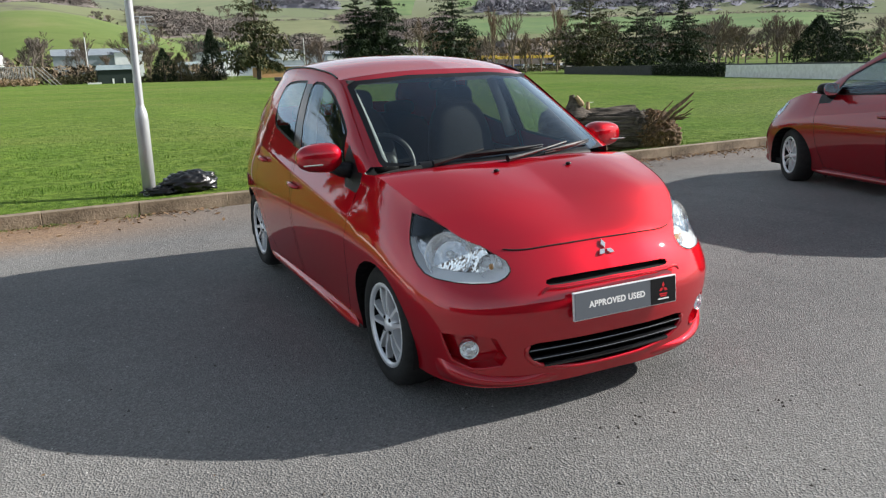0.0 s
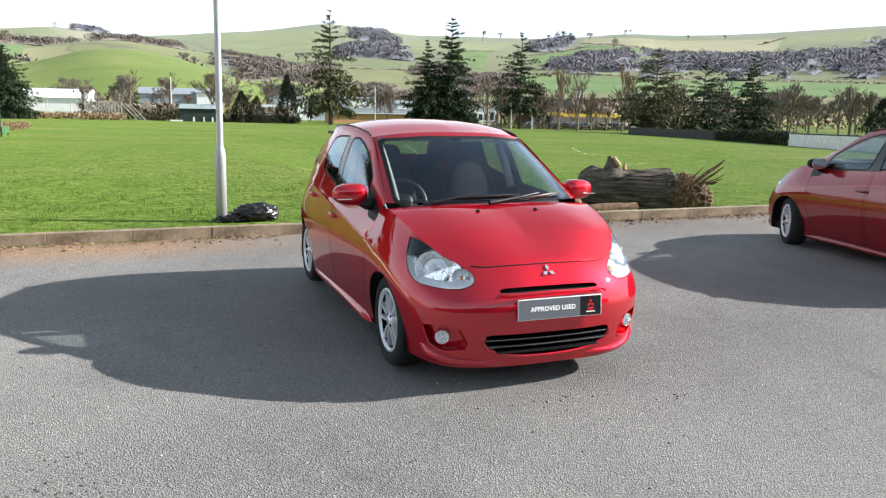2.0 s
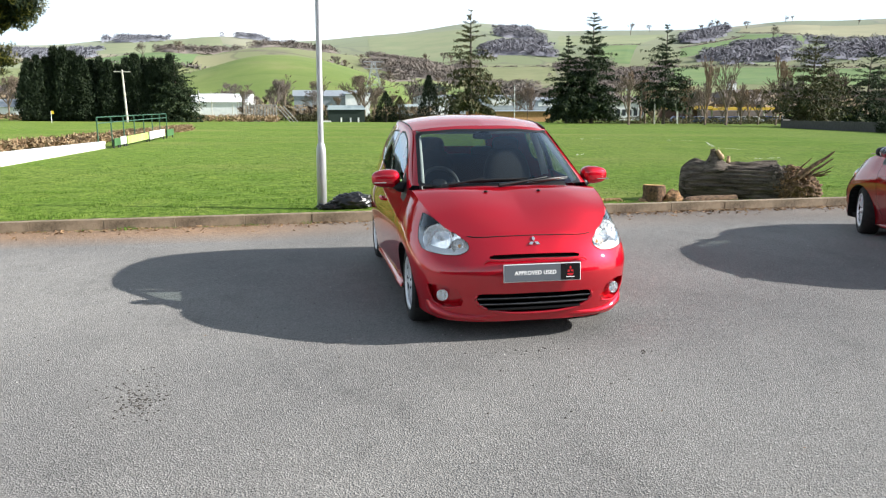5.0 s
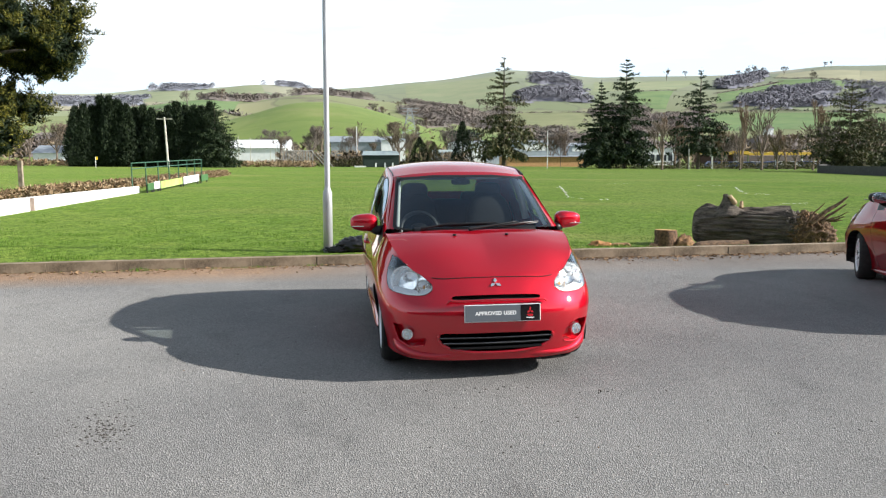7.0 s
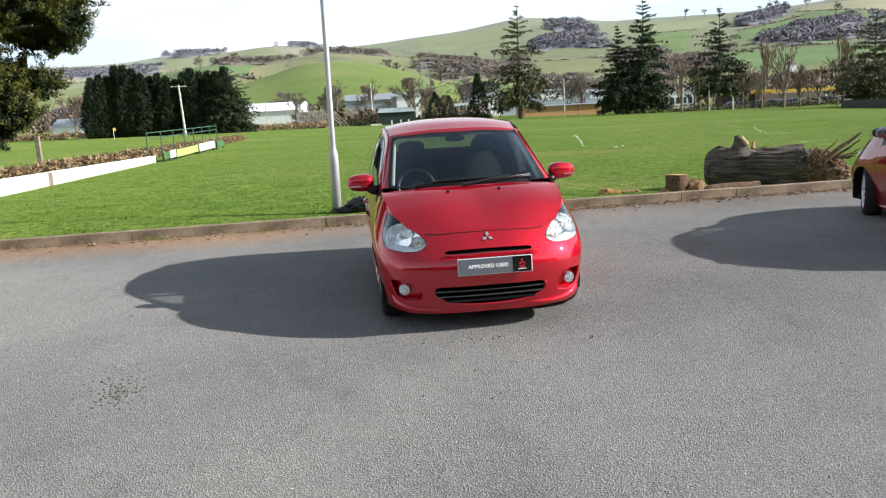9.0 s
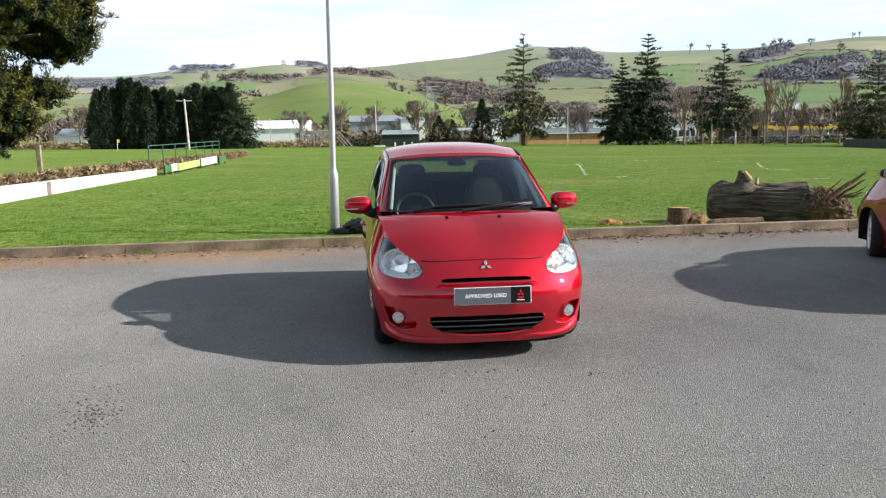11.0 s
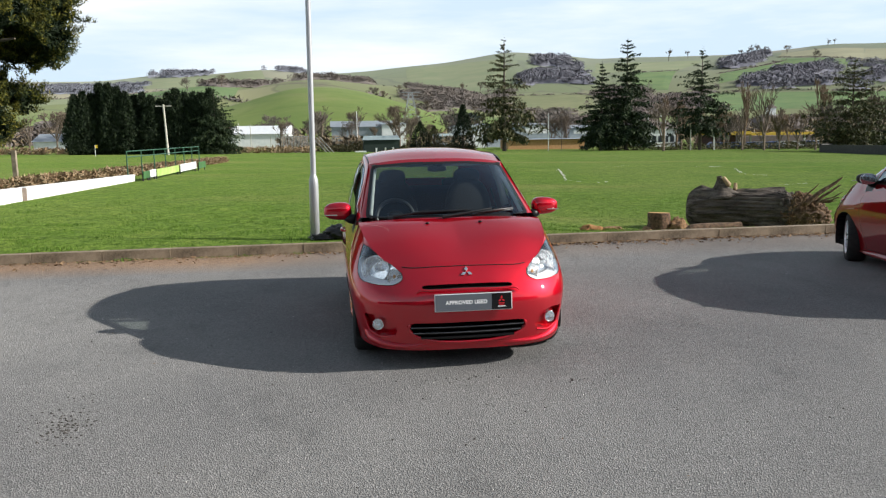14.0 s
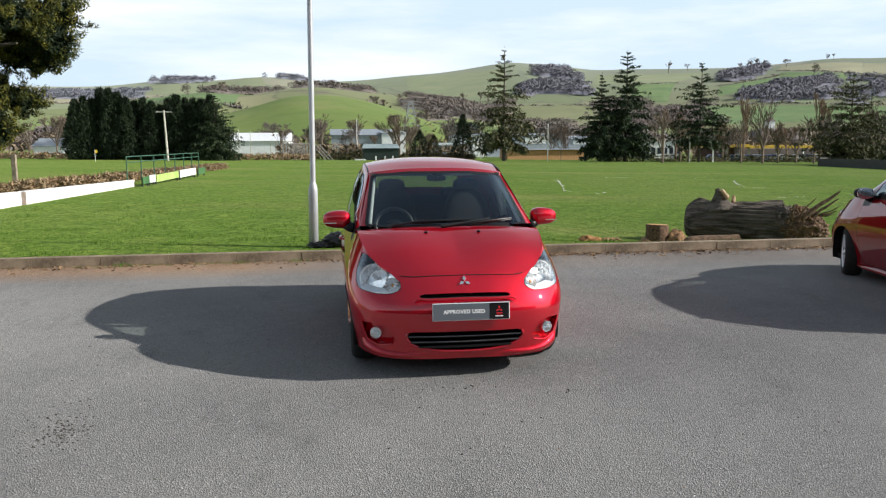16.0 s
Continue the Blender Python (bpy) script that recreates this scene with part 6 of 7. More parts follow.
def big_conifer():
    """The near golden conifer whose boughs hang into view."""
    rnd = random.Random(77)
    t = thing("golden_conifer", "big golden-green conifer with heavy rounded boughs", "tree", pose(-13.6, 22, .1))
    bm = bmesh.new()
    tube(bm, [(-1.5, 0, -.5), (-1.2, 0, 2.5), (-.6, 0, 9)], [.42, .34, .1], 10)
    for a, z, ln in ((0, 2.6, 2.6), (-.4, 4.0, 3.4), (.5, 4.6, 3.6), (-.2, 6.0, 3.2), (2.5, 4, 3), (3.6, 5, 3)):
        tube(bm, [(-1, 0, z), (ln * .5 * math.cos(a), ln * .5 * math.sin(a), z + .5), (ln * math.cos(a), ln * math.sin(a), z + .6)], [.14, .09, .03], 7)
    part("trunk", bm, BARK, t)
    bm, inner = bmesh.new(), bmesh.new()
    lobes = [(1.9, -.6, 2.0, .95), (1.4, -1.2, 2.6, 1.15), (2.5, .2, 2.9, .85), (1.0, .8, 2.0, 1.1), (.3, -1.5, 2.2, 1.3), (1.6, .2, 3.2, 1.0), (1.1, -.5, 1.3, .7),
             (3.75, -.3, 4.7, 1.1), (3.1, .6, 4.35, 1.0), (2.7, -.9, 5.4, 1.3), (3.7, .2, 5.7, 1.1), (3.75, .3, 6.9, 1.2), (2.3, .4, 4.5, 1.0), (2.0, 0, 7.0, 1.5), (3.6, -.4, 7.9, 1.3), (1.2, -1, 4.8, 1.5),
             (0, 1, 6, 1.6), (-1.5, 0, 5, 1.8), (-2, .5, 3, 1.6), (0, 0, 8.6, 1.6), (1.0, -1.2, 3.6, 1.2), (-1, -1, 7.4, 1.6), (2.2, 0, 5.0, 1.1)]
    for x, y, z, r in lobes:
        c = Vector((x, y, z))
        for _ in range(int(46 * r * r)):
            d = Vector((rnd.gauss(0, 1), rnd.gauss(0, 1), rnd.gauss(.15, .9))).normalized()
            reach = r * (1 + .34 * noise.noise(d * 2.4 + c)) * rnd.uniform(.8, 1.08)
            tip = c + Vector((d.x * reach, d.y * reach, d.z * reach * .85 + .14 * r))
            root = c + Vector((d.x, d.y, d.z * .8)) * (r * .35)
            for k in range(8):
                f = k / 7
                p = root.lerp(tip, f) + Vector((0, 0, -.10 * math.sin(math.pi * f)))
                # darker leaves near each spray's root paint the shade between boughs
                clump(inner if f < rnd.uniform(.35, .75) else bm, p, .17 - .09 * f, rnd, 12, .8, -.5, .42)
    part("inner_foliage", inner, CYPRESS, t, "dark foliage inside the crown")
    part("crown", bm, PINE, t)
    return t


big_conifer()


# ---- hedges, scrub and far woods ----
def tufts(name, label, places, mat, category, n=6, rnd_seed=1, soft=False):
    rnd = random.Random(rnd_seed)
    verts, faces = [], []
    for x, y, z, r in places:
        for _ in range(n):
            d = Vector((rnd.gauss(0, 1), rnd.gauss(0, 1), abs(rnd.gauss(.5, .7)))).normalized()
            p = Vector((x, y, z)) + Vector((rnd.uniform(-r, r), rnd.uniform(-r, r), rnd.uniform(-.3, .6) * r))
            s = d.cross(Vector((rnd.uniform(-1, 1), rnd.uniform(-1, 1), rnd.uniform(-1, 1)))).normalized() * r * .2
            b = len(verts)
            verts += [tuple(p - s), tuple(p + s), tuple(p + d * r)]
            faces.append((b, b + 1, b + 2))
    ob = part(name, (verts, faces), mat, None, smooth=soft)
    if soft:
        ob.data.normals_split_custom_set_from_vertices([(.3, -.45, .84)] * len(verts))
    return tagged(ob, label, category, kind="stuff")


rh = random.Random(12)
places = []
for _ in range(3000):
    y = rh.uniform(12, 60)
    if noise.noise(Vector((y * .55, 0, 0))) < -.12:
        continue
    x = -10.1 - rh.uniform(0, .9) + (y - 16) * .01
    places.append((x, y, at_ground(x, y) + rh.uniform(.0, .34), .17))
tufts("dry_hedge", "low brown leafless hedge behind the white wall", places, HEDGE, "hedge", 8, 2)
places = []
for _ in range(900):
    x = rh.uniform(-52, -4)
    places.append((*out(x, -.6, 128 + rh.uniform(-2, 3))[:2], at_ground(*out(x, 0, 128)[:2]) + rh.uniform(0, .8), .5))
tufts("field_edge_scrub", "rough brown scrub along the field's far edge", places, HEDGE, "scrub", 7, 3)
places = []
for _ in range(2600):
    x = rh.uniform(-2, 78)
    d = rh.uniform(139, 146)
    p = out(x, 0, d)
    if 19.0 < x < 37.0 or (x > 37 and rh.random() < .4):
        continue
    hgt = 1.0 + 1.6 * max(0, noise.noise(Vector((x * .12, 5, 0))) + .1)
    places.append((p[0], p[1], at_ground(p[0], p[1]) + rh.uniform(-.3, hgt), .5))
tufts("boundary_scrub", "tangled brown scrub and brambles beyond the field", places, SCRUB, "scrub", 6, 4)
places = []
for _ in range(1500):
    t = rh.random()
    x, y = 54.5 + (47.7 - 54.5) * t, 62 + (45.5 - 62) * t
    places.append((x + rh.uniform(-.4, .5), y + rh.uniform(-.3, .3), at_ground(x, y) + rh.uniform(-.1, 1.05), .22))
tufts("clipped_hedge", "dark clipped evergreen hedge beside the white wall", places, CYPRESS, "hedge", 7, 5)
places = []
for _ in range(3400):
    az, r = rh.uniform(-27, 57), rh.uniform(235, 470)
    x, y = -.9 + r * math.sin(radians(az)), -5 + r * math.cos(radians(az))
    k = noise.noise(Vector((x * .012, y * .012, 7)))
    if k < -.05 or (-9 < az < 7 and r > 300):
        continue
    places.append((x, y, at_ground(x, y) + rh.uniform(0, 3.2 + 4 * k), rh.uniform(1.2, 2.2)))
tufts("valley_scrub", "brown winter scrub and coppice across the valley", places, VALLEY, "scrub", 7, 8, True)
places = []
for _ in range(520):
    x = rh.choice((rh.uniform(-9, -3), rh.uniform(-3, 3.5), rh.uniform(9, 18)))
    p = out(x, 0, rh.uniform(143, 152))
    places.append((p[0], p[1], at_ground(p[0], p[1]) + rh.uniform(0, 2.6), .7))
tufts("thicket", "leafless brown thicket behind the practice nets", places, VALLEY, "scrub", 8, 9, True)
# bare trees filling the valley: four kinds, repeated
kinds = [bare_tree("valley_tree", "leafless brown winter tree in the valley", (-60 + 9 * i, 300 + 5 * i, -1.5), 10.0, .36 + .04 * i, 140 + i, TWIGDARK if i % 2 else TWIG, 6, "valley trees") for i in range(4)]
for i in range(170):
    az, r = rh.uniform(-27, 57), rh.uniform(160, 330)
    x, y = -.9 + r * math.sin(radians(az)), -5 + r * math.cos(radians(az))
    if noise.noise(Vector((x * .018, y * .018, 2))) < -.2:
        continue
    sc = rh.uniform(.7, 1.35)
    copy_thing(kinds[i % 4], pose(x, y, at_ground(x, y) - .3, 0, 0, rh.uniform(0, 360)) @ Matrix.Scale(sc, 4))


def bearing(az, r):
    """A place on the land by its bearing and distance."""
    return -.9 + r * math.sin(radians(az)), -5 + r * math.cos(radians(az))


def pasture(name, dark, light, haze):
    """Grazed turf with worn streaks; the haze of distance is mixed into its colour."""
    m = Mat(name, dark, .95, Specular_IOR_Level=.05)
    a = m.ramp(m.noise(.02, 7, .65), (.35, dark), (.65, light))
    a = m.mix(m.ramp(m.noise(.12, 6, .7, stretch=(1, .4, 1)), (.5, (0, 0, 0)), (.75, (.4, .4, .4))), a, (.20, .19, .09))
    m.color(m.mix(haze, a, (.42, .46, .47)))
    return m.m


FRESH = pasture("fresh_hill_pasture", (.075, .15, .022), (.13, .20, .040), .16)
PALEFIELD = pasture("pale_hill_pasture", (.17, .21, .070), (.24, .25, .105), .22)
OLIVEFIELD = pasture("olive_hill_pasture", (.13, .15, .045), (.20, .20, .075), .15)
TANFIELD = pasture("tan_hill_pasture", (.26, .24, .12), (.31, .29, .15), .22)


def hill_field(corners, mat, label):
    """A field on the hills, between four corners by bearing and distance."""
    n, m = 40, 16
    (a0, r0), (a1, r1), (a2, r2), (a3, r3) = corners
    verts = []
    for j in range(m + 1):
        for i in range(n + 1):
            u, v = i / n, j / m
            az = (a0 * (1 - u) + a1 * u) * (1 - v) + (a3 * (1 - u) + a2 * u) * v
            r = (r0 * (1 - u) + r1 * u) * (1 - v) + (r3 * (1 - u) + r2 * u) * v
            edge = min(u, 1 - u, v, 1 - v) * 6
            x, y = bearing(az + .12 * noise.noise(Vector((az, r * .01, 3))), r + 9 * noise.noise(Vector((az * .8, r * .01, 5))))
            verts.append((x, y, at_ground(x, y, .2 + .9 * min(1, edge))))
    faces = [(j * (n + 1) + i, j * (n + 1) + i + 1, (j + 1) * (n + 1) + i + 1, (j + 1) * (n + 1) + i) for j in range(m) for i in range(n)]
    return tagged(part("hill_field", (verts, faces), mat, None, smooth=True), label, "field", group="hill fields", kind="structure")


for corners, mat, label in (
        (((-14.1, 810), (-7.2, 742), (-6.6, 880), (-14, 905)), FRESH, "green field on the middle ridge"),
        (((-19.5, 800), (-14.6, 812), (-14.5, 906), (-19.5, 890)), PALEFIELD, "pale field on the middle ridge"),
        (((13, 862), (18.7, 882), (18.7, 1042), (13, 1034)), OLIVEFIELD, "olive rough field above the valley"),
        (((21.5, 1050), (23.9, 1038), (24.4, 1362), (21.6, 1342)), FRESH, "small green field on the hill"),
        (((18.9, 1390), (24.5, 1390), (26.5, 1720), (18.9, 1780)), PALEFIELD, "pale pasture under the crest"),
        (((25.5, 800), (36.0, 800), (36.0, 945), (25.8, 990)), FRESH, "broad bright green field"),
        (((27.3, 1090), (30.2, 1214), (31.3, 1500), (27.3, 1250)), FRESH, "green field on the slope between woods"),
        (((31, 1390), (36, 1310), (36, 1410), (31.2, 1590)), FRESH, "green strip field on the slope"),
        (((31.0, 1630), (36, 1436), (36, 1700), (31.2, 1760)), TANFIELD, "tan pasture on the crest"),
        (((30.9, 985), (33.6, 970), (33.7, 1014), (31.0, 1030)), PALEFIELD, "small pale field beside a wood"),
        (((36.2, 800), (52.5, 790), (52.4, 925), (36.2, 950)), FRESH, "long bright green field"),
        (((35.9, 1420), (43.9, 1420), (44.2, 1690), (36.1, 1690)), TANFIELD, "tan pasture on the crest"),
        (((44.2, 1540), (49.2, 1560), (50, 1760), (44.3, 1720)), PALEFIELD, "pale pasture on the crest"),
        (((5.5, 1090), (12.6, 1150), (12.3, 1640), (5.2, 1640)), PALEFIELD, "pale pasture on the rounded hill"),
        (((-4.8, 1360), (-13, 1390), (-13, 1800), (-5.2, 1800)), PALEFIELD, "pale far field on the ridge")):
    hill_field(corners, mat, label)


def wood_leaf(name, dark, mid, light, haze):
    """Bare crowns seen from afar, mottled, with bluish haze mixed into their colour."""
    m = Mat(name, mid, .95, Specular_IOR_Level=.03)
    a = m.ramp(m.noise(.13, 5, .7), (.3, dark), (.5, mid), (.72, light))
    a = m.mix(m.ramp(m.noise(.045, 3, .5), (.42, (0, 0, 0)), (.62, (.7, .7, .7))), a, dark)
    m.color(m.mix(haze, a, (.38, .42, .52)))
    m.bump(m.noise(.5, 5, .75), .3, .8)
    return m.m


# the last number is the share of haze painted into each colour
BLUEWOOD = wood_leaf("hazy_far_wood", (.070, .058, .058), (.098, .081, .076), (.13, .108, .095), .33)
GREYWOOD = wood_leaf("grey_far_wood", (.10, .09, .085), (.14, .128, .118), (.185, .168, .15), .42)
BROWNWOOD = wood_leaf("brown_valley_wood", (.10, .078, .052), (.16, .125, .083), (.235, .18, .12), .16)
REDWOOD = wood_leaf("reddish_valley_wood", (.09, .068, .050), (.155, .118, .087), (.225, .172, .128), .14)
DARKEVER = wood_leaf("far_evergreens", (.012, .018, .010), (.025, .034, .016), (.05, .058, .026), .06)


def wood(name, label, corners, mat, tall, crown, seed, ragged=.85):
    """A leafless wood between four corners by bearing and distance: a canopy of domed crowns with an uneven edge."""
    (a0, r0), (a1, r1), (a2, r2), (a3, r3) = corners
    wide = radians(max(a1 - a0, a2 - a3)) * (r0 + r1 + r2 + r3) / 4
    deep = max(r2, r3, r0, r1) - min(r0, r1, r2, r3)
    n, m = max(12, int(wide / (crown * .27))), max(8, int(deep / (crown * .42)))
    u, v = np.meshgrid(np.linspace(0, 1, n), np.linspace(0, 1, m))
    az = (a0 * (1 - u) + a1 * u) * (1 - v) + (a3 * (1 - u) + a2 * u) * v
    r = (r0 * (1 - u) + r1 * u) * (1 - v) + (r3 * (1 - u) + r2 * u) * v
    X, Y = -.9 + r * np.sin(np.radians(az)), -5 + r * np.cos(np.radians(az))
    Z = land_z(X, Y)
    edge = np.minimum(np.minimum(u, 1 - u), np.minimum(v, 1 - v)) * 2.0
    verts, keep = [], []
    for x, y, z, e in zip(X.ravel(), Y.ravel(), Z.ravel(), edge.ravel()):
        big = noise.noise(Vector((x * .011, y * .011, seed))) + .6 * noise.noise(Vector((x * .04, y * .04, seed)))
        full = min(1, max(0, (e + ragged * big - ragged * .35) * 3))
        near = noise.voronoi(Vector((x / crown, y / crown, seed)))
        cell = noise.cell(near[1][0] * 1.7)
        dome = .70 + .24 * max(0, 1 - near[0][0] ** 2 * 1.6) + .16 * cell + .12 * noise.noise(Vector((x * .6, y * .6, z * .6)))
        verts.append((x, y, z + tall * full * dome * .55 - .6))
        keep.append(full)
    faces = []
    for b in range(m - 1):
        for a in range(n - 1):
            f = (b * n + a, b * n + a + 1, (b + 1) * n + a + 1, (b + 1) * n + a)
            if sum(keep[k] > .08 for k in f) == 4:
                faces.append(f)
    # rounded crowns of fine twigs over the dark floor of the wood
    rng = np.random.default_rng(seed)
    spots = [k for k in range(len(verts)) if keep[k] > .30]
    count = int(len(spots) * .36)
    at_crown = np.array([verts[k] for k in rng.choice(spots, count, replace=False)])
    size = crown * rng.uniform(.26, .50, count)
    lift = tall * rng.uniform(.04, .34, count)
    twigs = 36
    d = rng.normal(size=(count, twigs, 3))
    d[:, :, 2] = np.abs(d[:, :, 2]) * 1.15 - .25
    d /= np.linalg.norm(d, axis=2, keepdims=True)
    mid = at_crown[:, None, :] + np.dstack((np.zeros((count, 1)), np.zeros((count, 1)), lift[:, None]))
    p = mid + d * size[:, None, None] * rng.uniform(.9, 1.0, (count, twigs, 1))
    along = d * .4 + rng.normal(size=d.shape) * .6
    side = np.cross(along, rng.normal(size=d.shape))
    side *= (size[:, None, None] * .16) / np.maximum(np.linalg.norm(side, axis=2, keepdims=True), 1e-6)
    tip = p + along * size[:, None, None] * .36
    b = len(verts)
    verts += [tuple(q) for q in np.stack((p - side, p + side, tip), 2).reshape(-1, 3).tolist()]
    faces += [(b + 3 * k, b + 3 * k + 1, b + 3 * k + 2) for k in range(count * twigs)]
    used = sorted({k for f in faces for k in f})
    at = {k: q for q, k in enumerate(used)}
    ob = part(name, ([verts[k] for k in used], [[at[k] for k in f] for f in faces]), mat, None, smooth=True)
    # a crown of bare twigs shades as one rounded mass
    sunny = np.array((.42, -.45, .79))
    round_n = np.repeat((d * .35 + sunny * .9).reshape(-1, 3), 3, axis=0)
    round_n /= np.linalg.norm(round_n, axis=1, keepdims=True)
    floor_n = len(used) - len(round_n)
    ob.data.normals_split_custom_set_from_vertices([tuple((sunny + np.array(v.normal) * .3)) for v in ob.data.vertices[:floor_n]] + round_n.tolist())
    return tagged(ob, label, "woods", kind="stuff")


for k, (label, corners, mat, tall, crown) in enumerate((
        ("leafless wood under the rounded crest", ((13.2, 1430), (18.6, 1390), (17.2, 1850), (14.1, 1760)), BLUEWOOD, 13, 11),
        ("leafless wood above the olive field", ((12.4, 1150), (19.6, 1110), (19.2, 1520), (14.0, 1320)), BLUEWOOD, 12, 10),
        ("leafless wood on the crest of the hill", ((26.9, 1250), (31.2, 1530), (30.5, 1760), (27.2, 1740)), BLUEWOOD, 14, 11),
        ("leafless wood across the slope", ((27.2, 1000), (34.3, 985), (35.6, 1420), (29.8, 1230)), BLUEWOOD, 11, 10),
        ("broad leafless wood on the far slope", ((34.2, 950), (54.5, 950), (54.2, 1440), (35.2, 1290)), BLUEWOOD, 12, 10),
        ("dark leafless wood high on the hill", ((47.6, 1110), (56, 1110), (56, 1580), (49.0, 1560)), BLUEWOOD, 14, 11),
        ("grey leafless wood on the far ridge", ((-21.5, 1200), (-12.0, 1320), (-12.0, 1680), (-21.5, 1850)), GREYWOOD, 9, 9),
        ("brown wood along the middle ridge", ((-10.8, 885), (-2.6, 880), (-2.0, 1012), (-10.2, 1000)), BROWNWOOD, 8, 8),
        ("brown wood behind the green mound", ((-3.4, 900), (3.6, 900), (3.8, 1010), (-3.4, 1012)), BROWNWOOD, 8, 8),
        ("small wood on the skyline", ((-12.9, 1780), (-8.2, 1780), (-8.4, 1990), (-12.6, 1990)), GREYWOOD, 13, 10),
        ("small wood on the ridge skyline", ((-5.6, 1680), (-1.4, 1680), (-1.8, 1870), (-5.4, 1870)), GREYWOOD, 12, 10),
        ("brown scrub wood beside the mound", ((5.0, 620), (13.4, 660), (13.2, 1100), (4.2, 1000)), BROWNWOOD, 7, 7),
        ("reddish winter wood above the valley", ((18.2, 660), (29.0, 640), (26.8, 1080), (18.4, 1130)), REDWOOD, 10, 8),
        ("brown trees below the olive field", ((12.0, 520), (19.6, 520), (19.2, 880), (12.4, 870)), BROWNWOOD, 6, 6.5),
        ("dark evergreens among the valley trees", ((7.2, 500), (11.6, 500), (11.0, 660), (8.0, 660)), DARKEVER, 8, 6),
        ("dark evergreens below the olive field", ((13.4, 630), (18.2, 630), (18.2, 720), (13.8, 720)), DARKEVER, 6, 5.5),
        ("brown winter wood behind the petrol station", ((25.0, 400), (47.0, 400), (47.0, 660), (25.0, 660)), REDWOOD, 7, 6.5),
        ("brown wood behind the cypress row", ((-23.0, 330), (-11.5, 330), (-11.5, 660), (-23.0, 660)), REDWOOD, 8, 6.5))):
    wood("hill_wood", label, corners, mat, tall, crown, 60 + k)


def hedgerows():
    """Hedges along field edges and over the mound, with a few taller trees in them."""
    rnd = random.Random(31)
    verts, faces = [], []
    lines = (((-13, 655), (-8, 658), (-3, 652), (0, 655), (3, 655), (6, 650), (8.5, 640), (10.5, 600)), ((-14.1, 806), (-9.6, 790), (-7, 735), (-5.5, 700)),
             ((-19.5, 892), (-14.4, 910), (-11, 915)), ((-3, 1000), (0, 1004), (3, 1000), (6, 985), (9, 960), (11, 900)), ((21.3, 1352), (24.6, 1366)),
             ((25.8, 994), (31, 992), (36, 946)), ((30.9, 1636), (33.6, 1530), (36.2, 1428)), ((36, 954), (43, 952), (52.6, 926)), ((31, 1034), (33.8, 1018)),
             ((36.0, 1416), (40, 1400), (44, 1410)), ((12.8, 1040), (18.8, 1048)), ((27.2, 1252), (29.4, 1380), (31.4, 1530)), ((5.4, 1085), (12.6, 1140)), ((42.8, 1560), (44.4, 1690)))
    for line in lines:
        for (a0, r0), (a1, r1) in zip(line, line[1:]):
            (x0, y0), (x1, y1) = bearing(a0, r0), bearing(a1, r1)
            for k in range(int(math.hypot(x1 - x0, y1 - y0) / 1.6)):
                t = rnd.random()
                x, y = x0 + (x1 - x0) * t + rnd.gauss(0, 1.5), y0 + (y1 - y0) * t + rnd.gauss(0, 1.5)
                s = rnd.uniform(1.1, 2.2) * (1.9 if noise.noise(Vector((x * .03, y * .03, 9))) > .42 else 1)
                z = at_ground(x, y)
                for _ in range(7):
                    d = Vector((rnd.gauss(0, .8), rnd.gauss(0, .8), abs(rnd.gauss(.7, .6)))).normalized()
                    p = Vector((x + rnd.uniform(-s, s), y + rnd.uniform(-s, s), z + rnd.uniform(-.1, .9) * s))
                    w = d.cross(Vector((rnd.uniform(-1, 1), rnd.uniform(-1, 1), rnd.uniform(-1, 1)))).normalized() * s * .25
                    b = len(verts)
                    verts += [tuple(p - w), tuple(p + w), tuple(p + d * s)]
                    faces.append((b, b + 1, b + 2))
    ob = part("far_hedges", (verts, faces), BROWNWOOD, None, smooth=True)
    ob.data.normals_split_custom_set_from_vertices([(.42, -.45, .79)] * len(verts))
    return tagged(ob, "brown hedgerows along the fields on the hills", "hedge", kind="stuff")


hedgerows()
# bare trees standing in the nearer woods
rt = random.Random(44)
for a0, a1, r0, r1, n in ((4.6, 13.2, 560, 900, 16), (18.4, 28.4, 520, 900, 28), (12.2, 19.4, 450, 700, 14), (25.5, 46.5, 340, 560, 28), (-22.5, -11.8, 320, 560, 10), (-10.4, 3.4, 890, 1000, 12)):
    for k in range(n):
        az, r = rt.uniform(a0, a1), rt.uniform(r0, r1)
        x, y = bearing(az, r)
        copy_thing(kinds[k % 4], pose(x, y, at_ground(x, y) - .3, 0, 0, rt.uniform(0, 360)) @ Matrix.Scale(rt.uniform(.75, 1.3), 4))
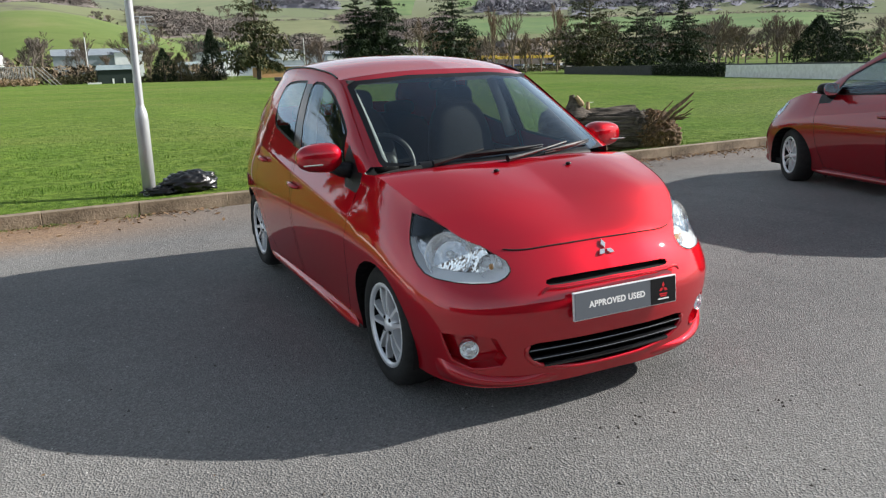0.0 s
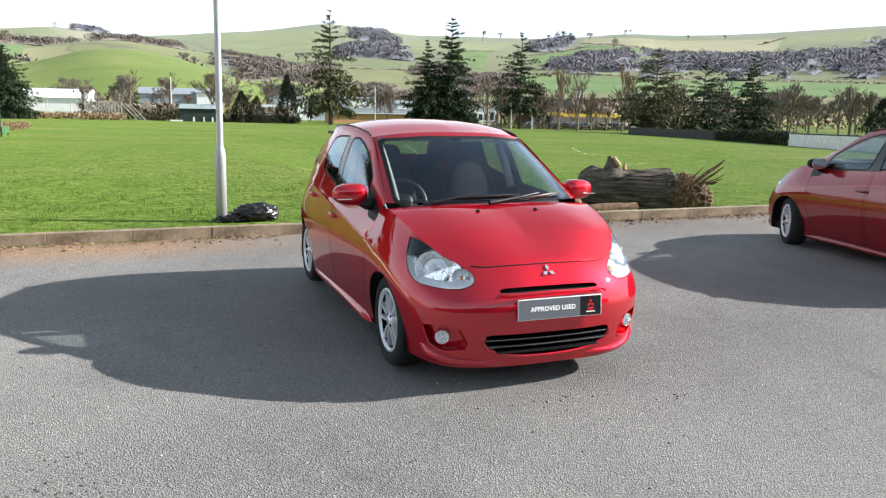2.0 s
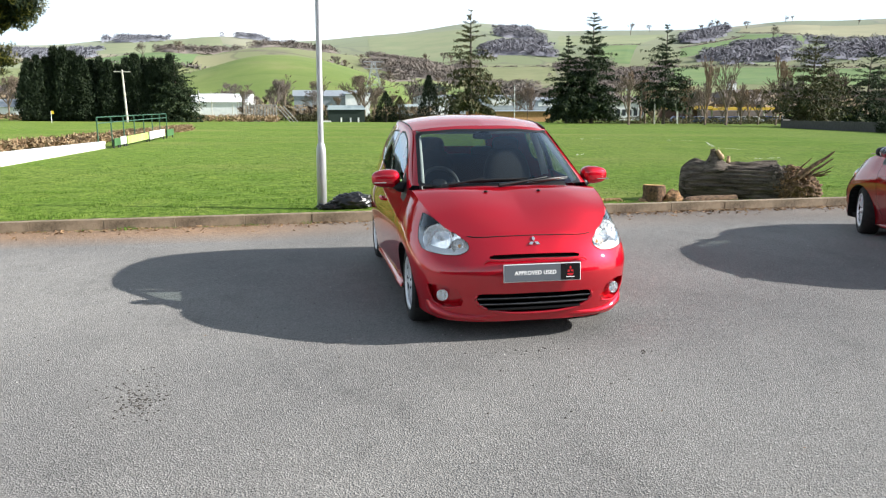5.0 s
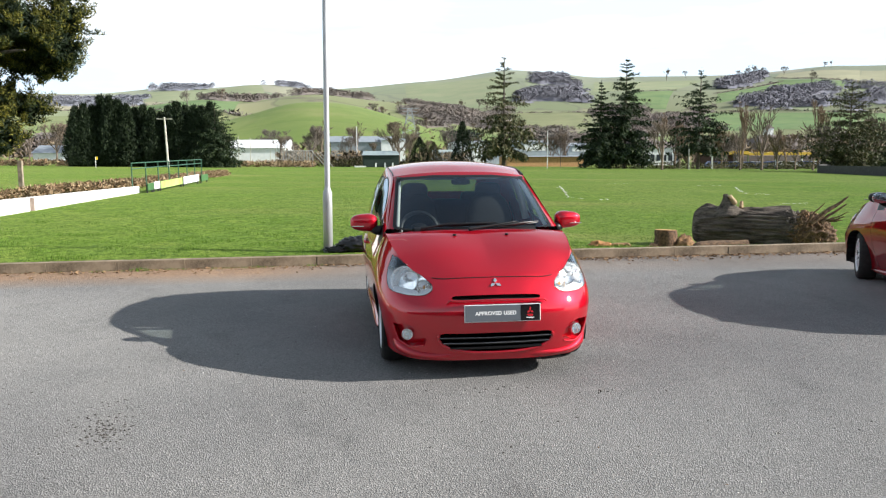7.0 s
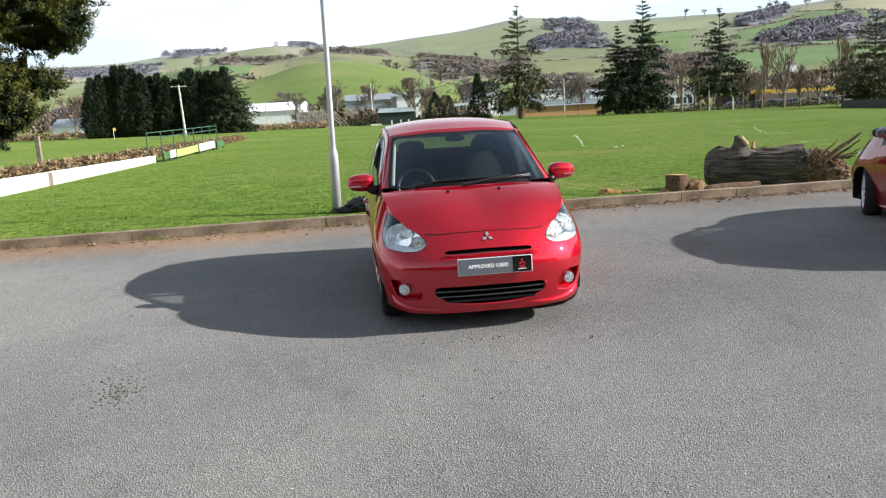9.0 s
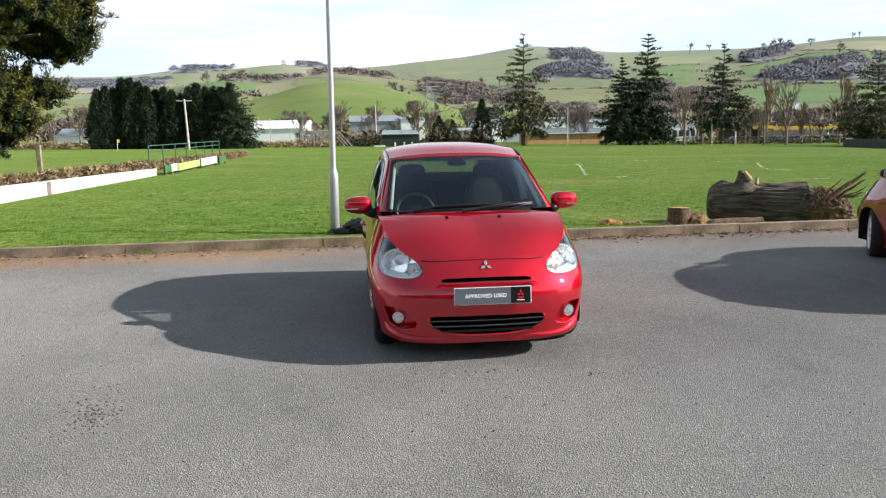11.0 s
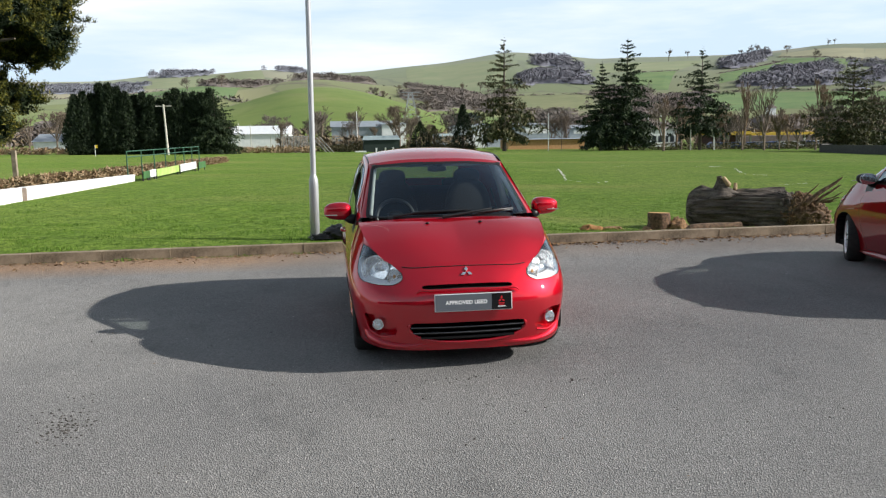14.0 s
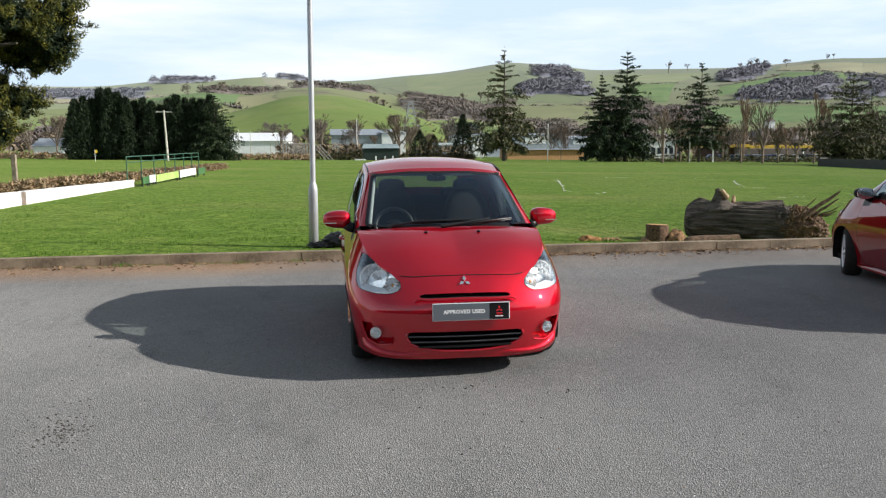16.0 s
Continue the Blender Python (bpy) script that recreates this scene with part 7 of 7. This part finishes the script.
# single trees against the sky and on the slopes
for k, (az, r, sc) in enumerate(((23.9, 1760, 3.4), (25.2, 1830, 2.2), (28.6, 1760, 2.0), (29.3, 1720, 3.0), (29.7, 1715, 3.3), (30.1, 1720, 2.6), (31.5, 1700, 2.3), (33.9, 1800, 1.7), (34.3, 1800, 1.8), (-1.1, 1040, 2.2), (-1.7, 1020, 1.6),
                                (.6, 1030, 1.4), (2.2, 1010, 1.6), (2.8, 690, 2.0), (3.4, 680, 1.5), (5.2, 1080, 1.8), (9.4, 1120, 2.4), (10.6, 1120, 2.2), (11.2, 1100, 1.8), (33.2, 1420, 2.6), (38.2, 1690, 1.6), (40.6, 1690, 1.5), (-7.9, 900, 1.8), (-10.2, 820, 2.0))):
    x, y = bearing(az, r)
    copy_thing(kinds[k % 4], pose(x, y, at_ground(x, y) - .3, 0, 0, 57 * k) @ Matrix.Scale(sc, 4))


# ---- buildings in the valley ----
CLAD = speckled("pale_grey_cladding", (.27, .31, .36), (.34, .38, .43), 1, .55, .05)
CLADWHITE = speckled("white_cladding", (.66, .68, .69), (.78, .79, .79), 1, .5, .05)
ROOFGREY = speckled("grey_sheet_roof", (.19, .22, .25), (.27, .30, .33), 1, .5, .05)
ORANGE = speckled("orange_brick", (.42, .22, .10), (.58, .34, .16), 3, .9, .2)
WINDOWDARK = Mat("far_window", (.03, .035, .04), .12).m
YELLOW = Mat("yellow_fascia", (.52, .34, .02), .5).m
SLATE = speckled("brown_slate_roof", (.09, .07, .065), (.15, .12, .11), 3, .8, .2)


def warehouse(name, label, p0, p1, d, depth, wall, roof_mat, pitch, windows=0, fascia=None):
    a, b = out(*p0, d), out(*p1, d)
    lo, hi = far_box(a, b, depth)
    lo = (lo[0], lo[1], lo[2] - 3)
    bld = thing(name, label, "building")
    part("wall", boxes((lo, hi)), wall, bld)
    bm = bmesh.new()
    m = (lo[1] + hi[1]) / 2
    v = [bm.verts.new(p) for p in ((lo[0] - .4, lo[1] - .5, hi[2] + .02), (hi[0] + .4, lo[1] - .5, hi[2] + .02), (hi[0] + .4, m, hi[2] + pitch), (lo[0] - .4, m, hi[2] + pitch), (lo[0] - .4, hi[1] + .5, hi[2] + .02), (hi[0] + .4, hi[1] + .5, hi[2] + .02))]
    for f in ((0, 1, 2, 3), (3, 2, 5, 4), (0, 3, 4), (1, 5, 2)):
        bm.faces.new([v[k] for k in f])
    part("roof", bm, roof_mat, bld)
    for i in range(windows):
        x = lo[0] + (hi[0] - lo[0]) * (i + .5) / windows
        w = (hi[0] - lo[0]) / windows * .33
        win = part("window", boxes(((x - w, lo[1] - .08, hi[2] - 3.4), (x + w, lo[1] - .02, hi[2] - 1.8))), WINDOWDARK, bld)
    if fascia:
        part("sign_panel", boxes(((lo[0] + (hi[0] - lo[0]) * fascia[0], lo[1] - .1, hi[2] - fascia[2]), (lo[0] + (hi[0] - lo[0]) * fascia[1], lo[1] - .03, hi[2] - .5))), fascia[3], bld)
    return bld


warehouse("warehouse", "pale grey metal-clad warehouse with a white sign", (20.8, -1.2), (32.6, 2.8), 190, 30, CLAD, ROOFGREY, .5, 0, (.47, .74, 2.3, CLADWHITE))
warehouse("warehouse", "white gable end of the grey warehouse", (17.6, -1.2), (20.6, 2.7), 188, 30, CLADWHITE, ROOFGREY, .5)
warehouse("warehouse", "grey industrial unit with a white board", (33.0, -1.2), (44.5, 2.2), 196, 25, CLAD, ROOFGREY, .9, 0, (.05, .24, 1.5, CLADWHITE))
warehouse("warehouse", "low white unit with a dark roof", (44.6, -1.2), (50.2, 1.9), 185, 20, CLADWHITE, SLATE, 1.8, 6)
warehouse("warehouse", "long low grey industrial roof", (-1.5, 0.2), (8.0, 2.8), 230, 26, ROOFGREY, ROOFGREY, 2.0)
warehouse("warehouse", "white square industrial block", (5.6, 0.2), (9.0, 3.1), 228, 24, CLADWHITE, ROOFGREY, .6)
warehouse("warehouse", "long white factory with a pale roof", (-16.0, -.6), (-7.8, 2.0), 200, 40, CLADWHITE, CLADWHITE, 2.4)
warehouse("warehouse", "white house among trees", (-41, -.8), (-36.2, 1.4), 200, 12, CLADWHITE, ROOFGREY, 2.0, 3)
warehouse("warehouse", "low grey shed by bare trees", (13.4, -.8), (17.0, 1.3), 170, 10, CLAD, PALEROOF, .6, 3)
warehouse("brick_range", "long low orange-brown brick building", (23.8, -1.2), (35.9, .62), 158, 8, ORANGE, ROOFGREY, .2)

petrol = thing("petrol_station", "petrol station canopy with a yellow fascia", "petrol station")
for x0, x1, z0, z1 in ((55.3, 61.4, .85, 1.32), (61.4, 72.2, .70, 1.10)):
    a, b = out(x0, z0, 175), out(x1, z1, 175)
    part("canopy", boxes(((a[0], 175, a[2]), (b[0] - .05, 187, b[2]))), YELLOW, petrol, "yellow canopy")
    for x in np.linspace(a[0] + 1.5, b[0] - 1.5, 3):
        part("column", tube(bmesh.new(), [(x, 178, -4), (x, 178, a[2])], .22, 8), CLADWHITE, petrol)
a, b = out(55.2, .8, 177), out(58.9, .8, 177)
part("kiosk", boxes(((a[0], 177, -5), (b[0], 186, a[2] - .05))), speckled("dark_brown_brick", (.045, .022, .016), (.085, .042, .030), 3, .9, .2), petrol, "dark brown kiosk")
a, b = out(59.5, .6, 190), out(72, .6, 190)
part("shop", boxes(((a[0], 190, -5), (b[0], 200, a[2]))), SLATE, petrol)
hall = thing("hall_with_cupola", "brown-roofed hall with a small white cupola", "building")
a, b, c = out(63.4, 1.6, 215), out(71.2, 1.6, 215), out(66.9, 3.9, 215)
part("wall", boxes(((a[0], 215, -5), (b[0], 232, a[2]))), ORANGE, hall)
bm = bmesh.new()
v = [bm.verts.new(p) for p in ((a[0] - 1, 214, a[2]), (b[0] + 1, 214, a[2]), (b[0] + 1, 233, a[2]), (a[0] - 1, 233, a[2]))]
r = [bm.verts.new((c[0] + s, 223.5, c[2])) for s in (-3, 3)]
for f in ((v[0], v[1], r[1], r[0]), (v[1], v[2], r[1]), (v[2], v[3], r[0], r[1]), (v[3], v[0], r[0])):
    bm.faces.new(f)
part("roof", bm, SLATE, hall)
cup = part("cupola", boxes(((c[0] - 1.1, 222.4, c[2] - .3), (c[0] + 1.1, 224.6, c[2] + 1.9))), CLADWHITE, hall)
bm = bmesh.new()
bmesh.ops.create_cone(bm, cap_ends=True, segments=4, radius1=2.0, radius2=.05, depth=1.4, matrix=Matrix.Translation((c[0], 223.5, c[2] + 2.6)) @ Matrix.Rotation(math.pi / 4, 4, "Z"))
part("cupola_roof", bm, SLATE, cup)

# tall slim poles beside the warehouse and the forecourt
for x, top, d, r in ((31.8, 3.8, 142, .06), (47.7, 3.7, 143, .08), (55.4, 1.9, 141, .10)):
    foot, head = out(x, -1.2, d), out(x, top, d)
    pole = thing("lighting_pole", "tall slim pale grey pole beyond the field", "pole", group="far poles")
    part("shaft", tube(bmesh.new(), [(foot[0], d, foot[2] - 1), (foot[0], d, head[2])], [r, r * .7], 8), CLADWHITE if x != 31.8 else SLATE, pole)
    if x == 47.7:
        part("lantern", boxes(((foot[0] - 1.7, d - .12, head[2] - .05), (foot[0], d + .12, head[2] + .15))), CLADWHITE, pole)

# cars standing far off by the petrol station
FARPAINT = [Mat(f"far_car_{n}", c, .3, .2).m for n, c in (("silver", (.45, .46, .48)), ("white", (.72, .72, .72)), ("dark", (.03, .035, .045)), ("blue", (.05, .09, .22)))]
rc = random.Random(3)
for i in range(16):
    p = out(56 + i * 1.35 + rc.uniform(-.3, .3), 0, 150 + rc.uniform(0, 6))
    z = at_ground(p[0], p[1])
    c = thing("distant_car", "parked car far across the field", "car", pose(p[0], p[1], z, 0, 0, rc.uniform(-12, 12)), "distant cars")
    bm = bmesh.new()
    prof = [(-2.0, .25), (2.0, .25), (2.05, .7), (1.3, .92), (.75, 1.42), (-1.2, 1.45), (-1.9, .95), (-2.05, .65)]
    f0 = bm.faces.new([bm.verts.new((x, -.82, zz)) for x, zz in prof])
    ext = bmesh.ops.extrude_face_region(bm, geom=[f0])
    bmesh.ops.translate(bm, vec=(0, 1.64, 0), verts=[v for v in ext["geom"] if isinstance(v, bmesh.types.BMVert)])
    bmesh.ops.recalc_face_normals(bm, faces=bm.faces)
    part("body", bm, FARPAINT[rc.randrange(4)], c)
    part("side_window", boxes(((-1.05, -.835, .95), (.75, -.825, 1.34))), WINDOWDARK, c)
    for x in (-1.3, 1.3):
        part("wheel", lathe(bmesh.new(), [(0, -.02), (.31, -.02), (.31, .2)], 12, pose(x, -.84, .31, 90, 0, 0)), RUBBER, c)

# pylon on the hillside
pyl = thing("electricity_pylon", "grey lattice electricity pylon on the hillside", "pylon")
bx, by = 41.0, 430.0
bz = at_ground(bx, by)
ht = 25.0 - bz
STEEL = Mat("dull_steel", (.34, .36, .38), .6, .4).m


def leg_at(f):
    w = 4.2 * (1 - f) ** 1.4 + .9
    return w


for sx_, sy_ in ((-1, -1), (1, -1), (1, 1), (-1, 1)):
    part("leg", tube(bmesh.new(), [(bx + sx_ * leg_at(f), by + sy_ * leg_at(f), bz + ht * f) for f in (0, .3, .6, 1)], .22, 4), STEEL, pyl)
for i in range(6):
    f0, f1 = i / 6, (i + 1) / 6
    for s in (-1, 1):
        part("brace", tube(bmesh.new(), [(bx - s * leg_at(f0), by - leg_at(f0), bz + ht * f0), (bx + s * leg_at(f1), by - leg_at(f1), bz + ht * f1)], .14, 4), STEEL, pyl)
for f, w in ((.78, 5.0), (.9, 4.2), (1.0, 5.5)):
    part("cross_arm", tube(bmesh.new(), [(bx - w, by, bz + ht * f), (bx + w, by, bz + ht * f)], .2, 4), STEEL, pyl)
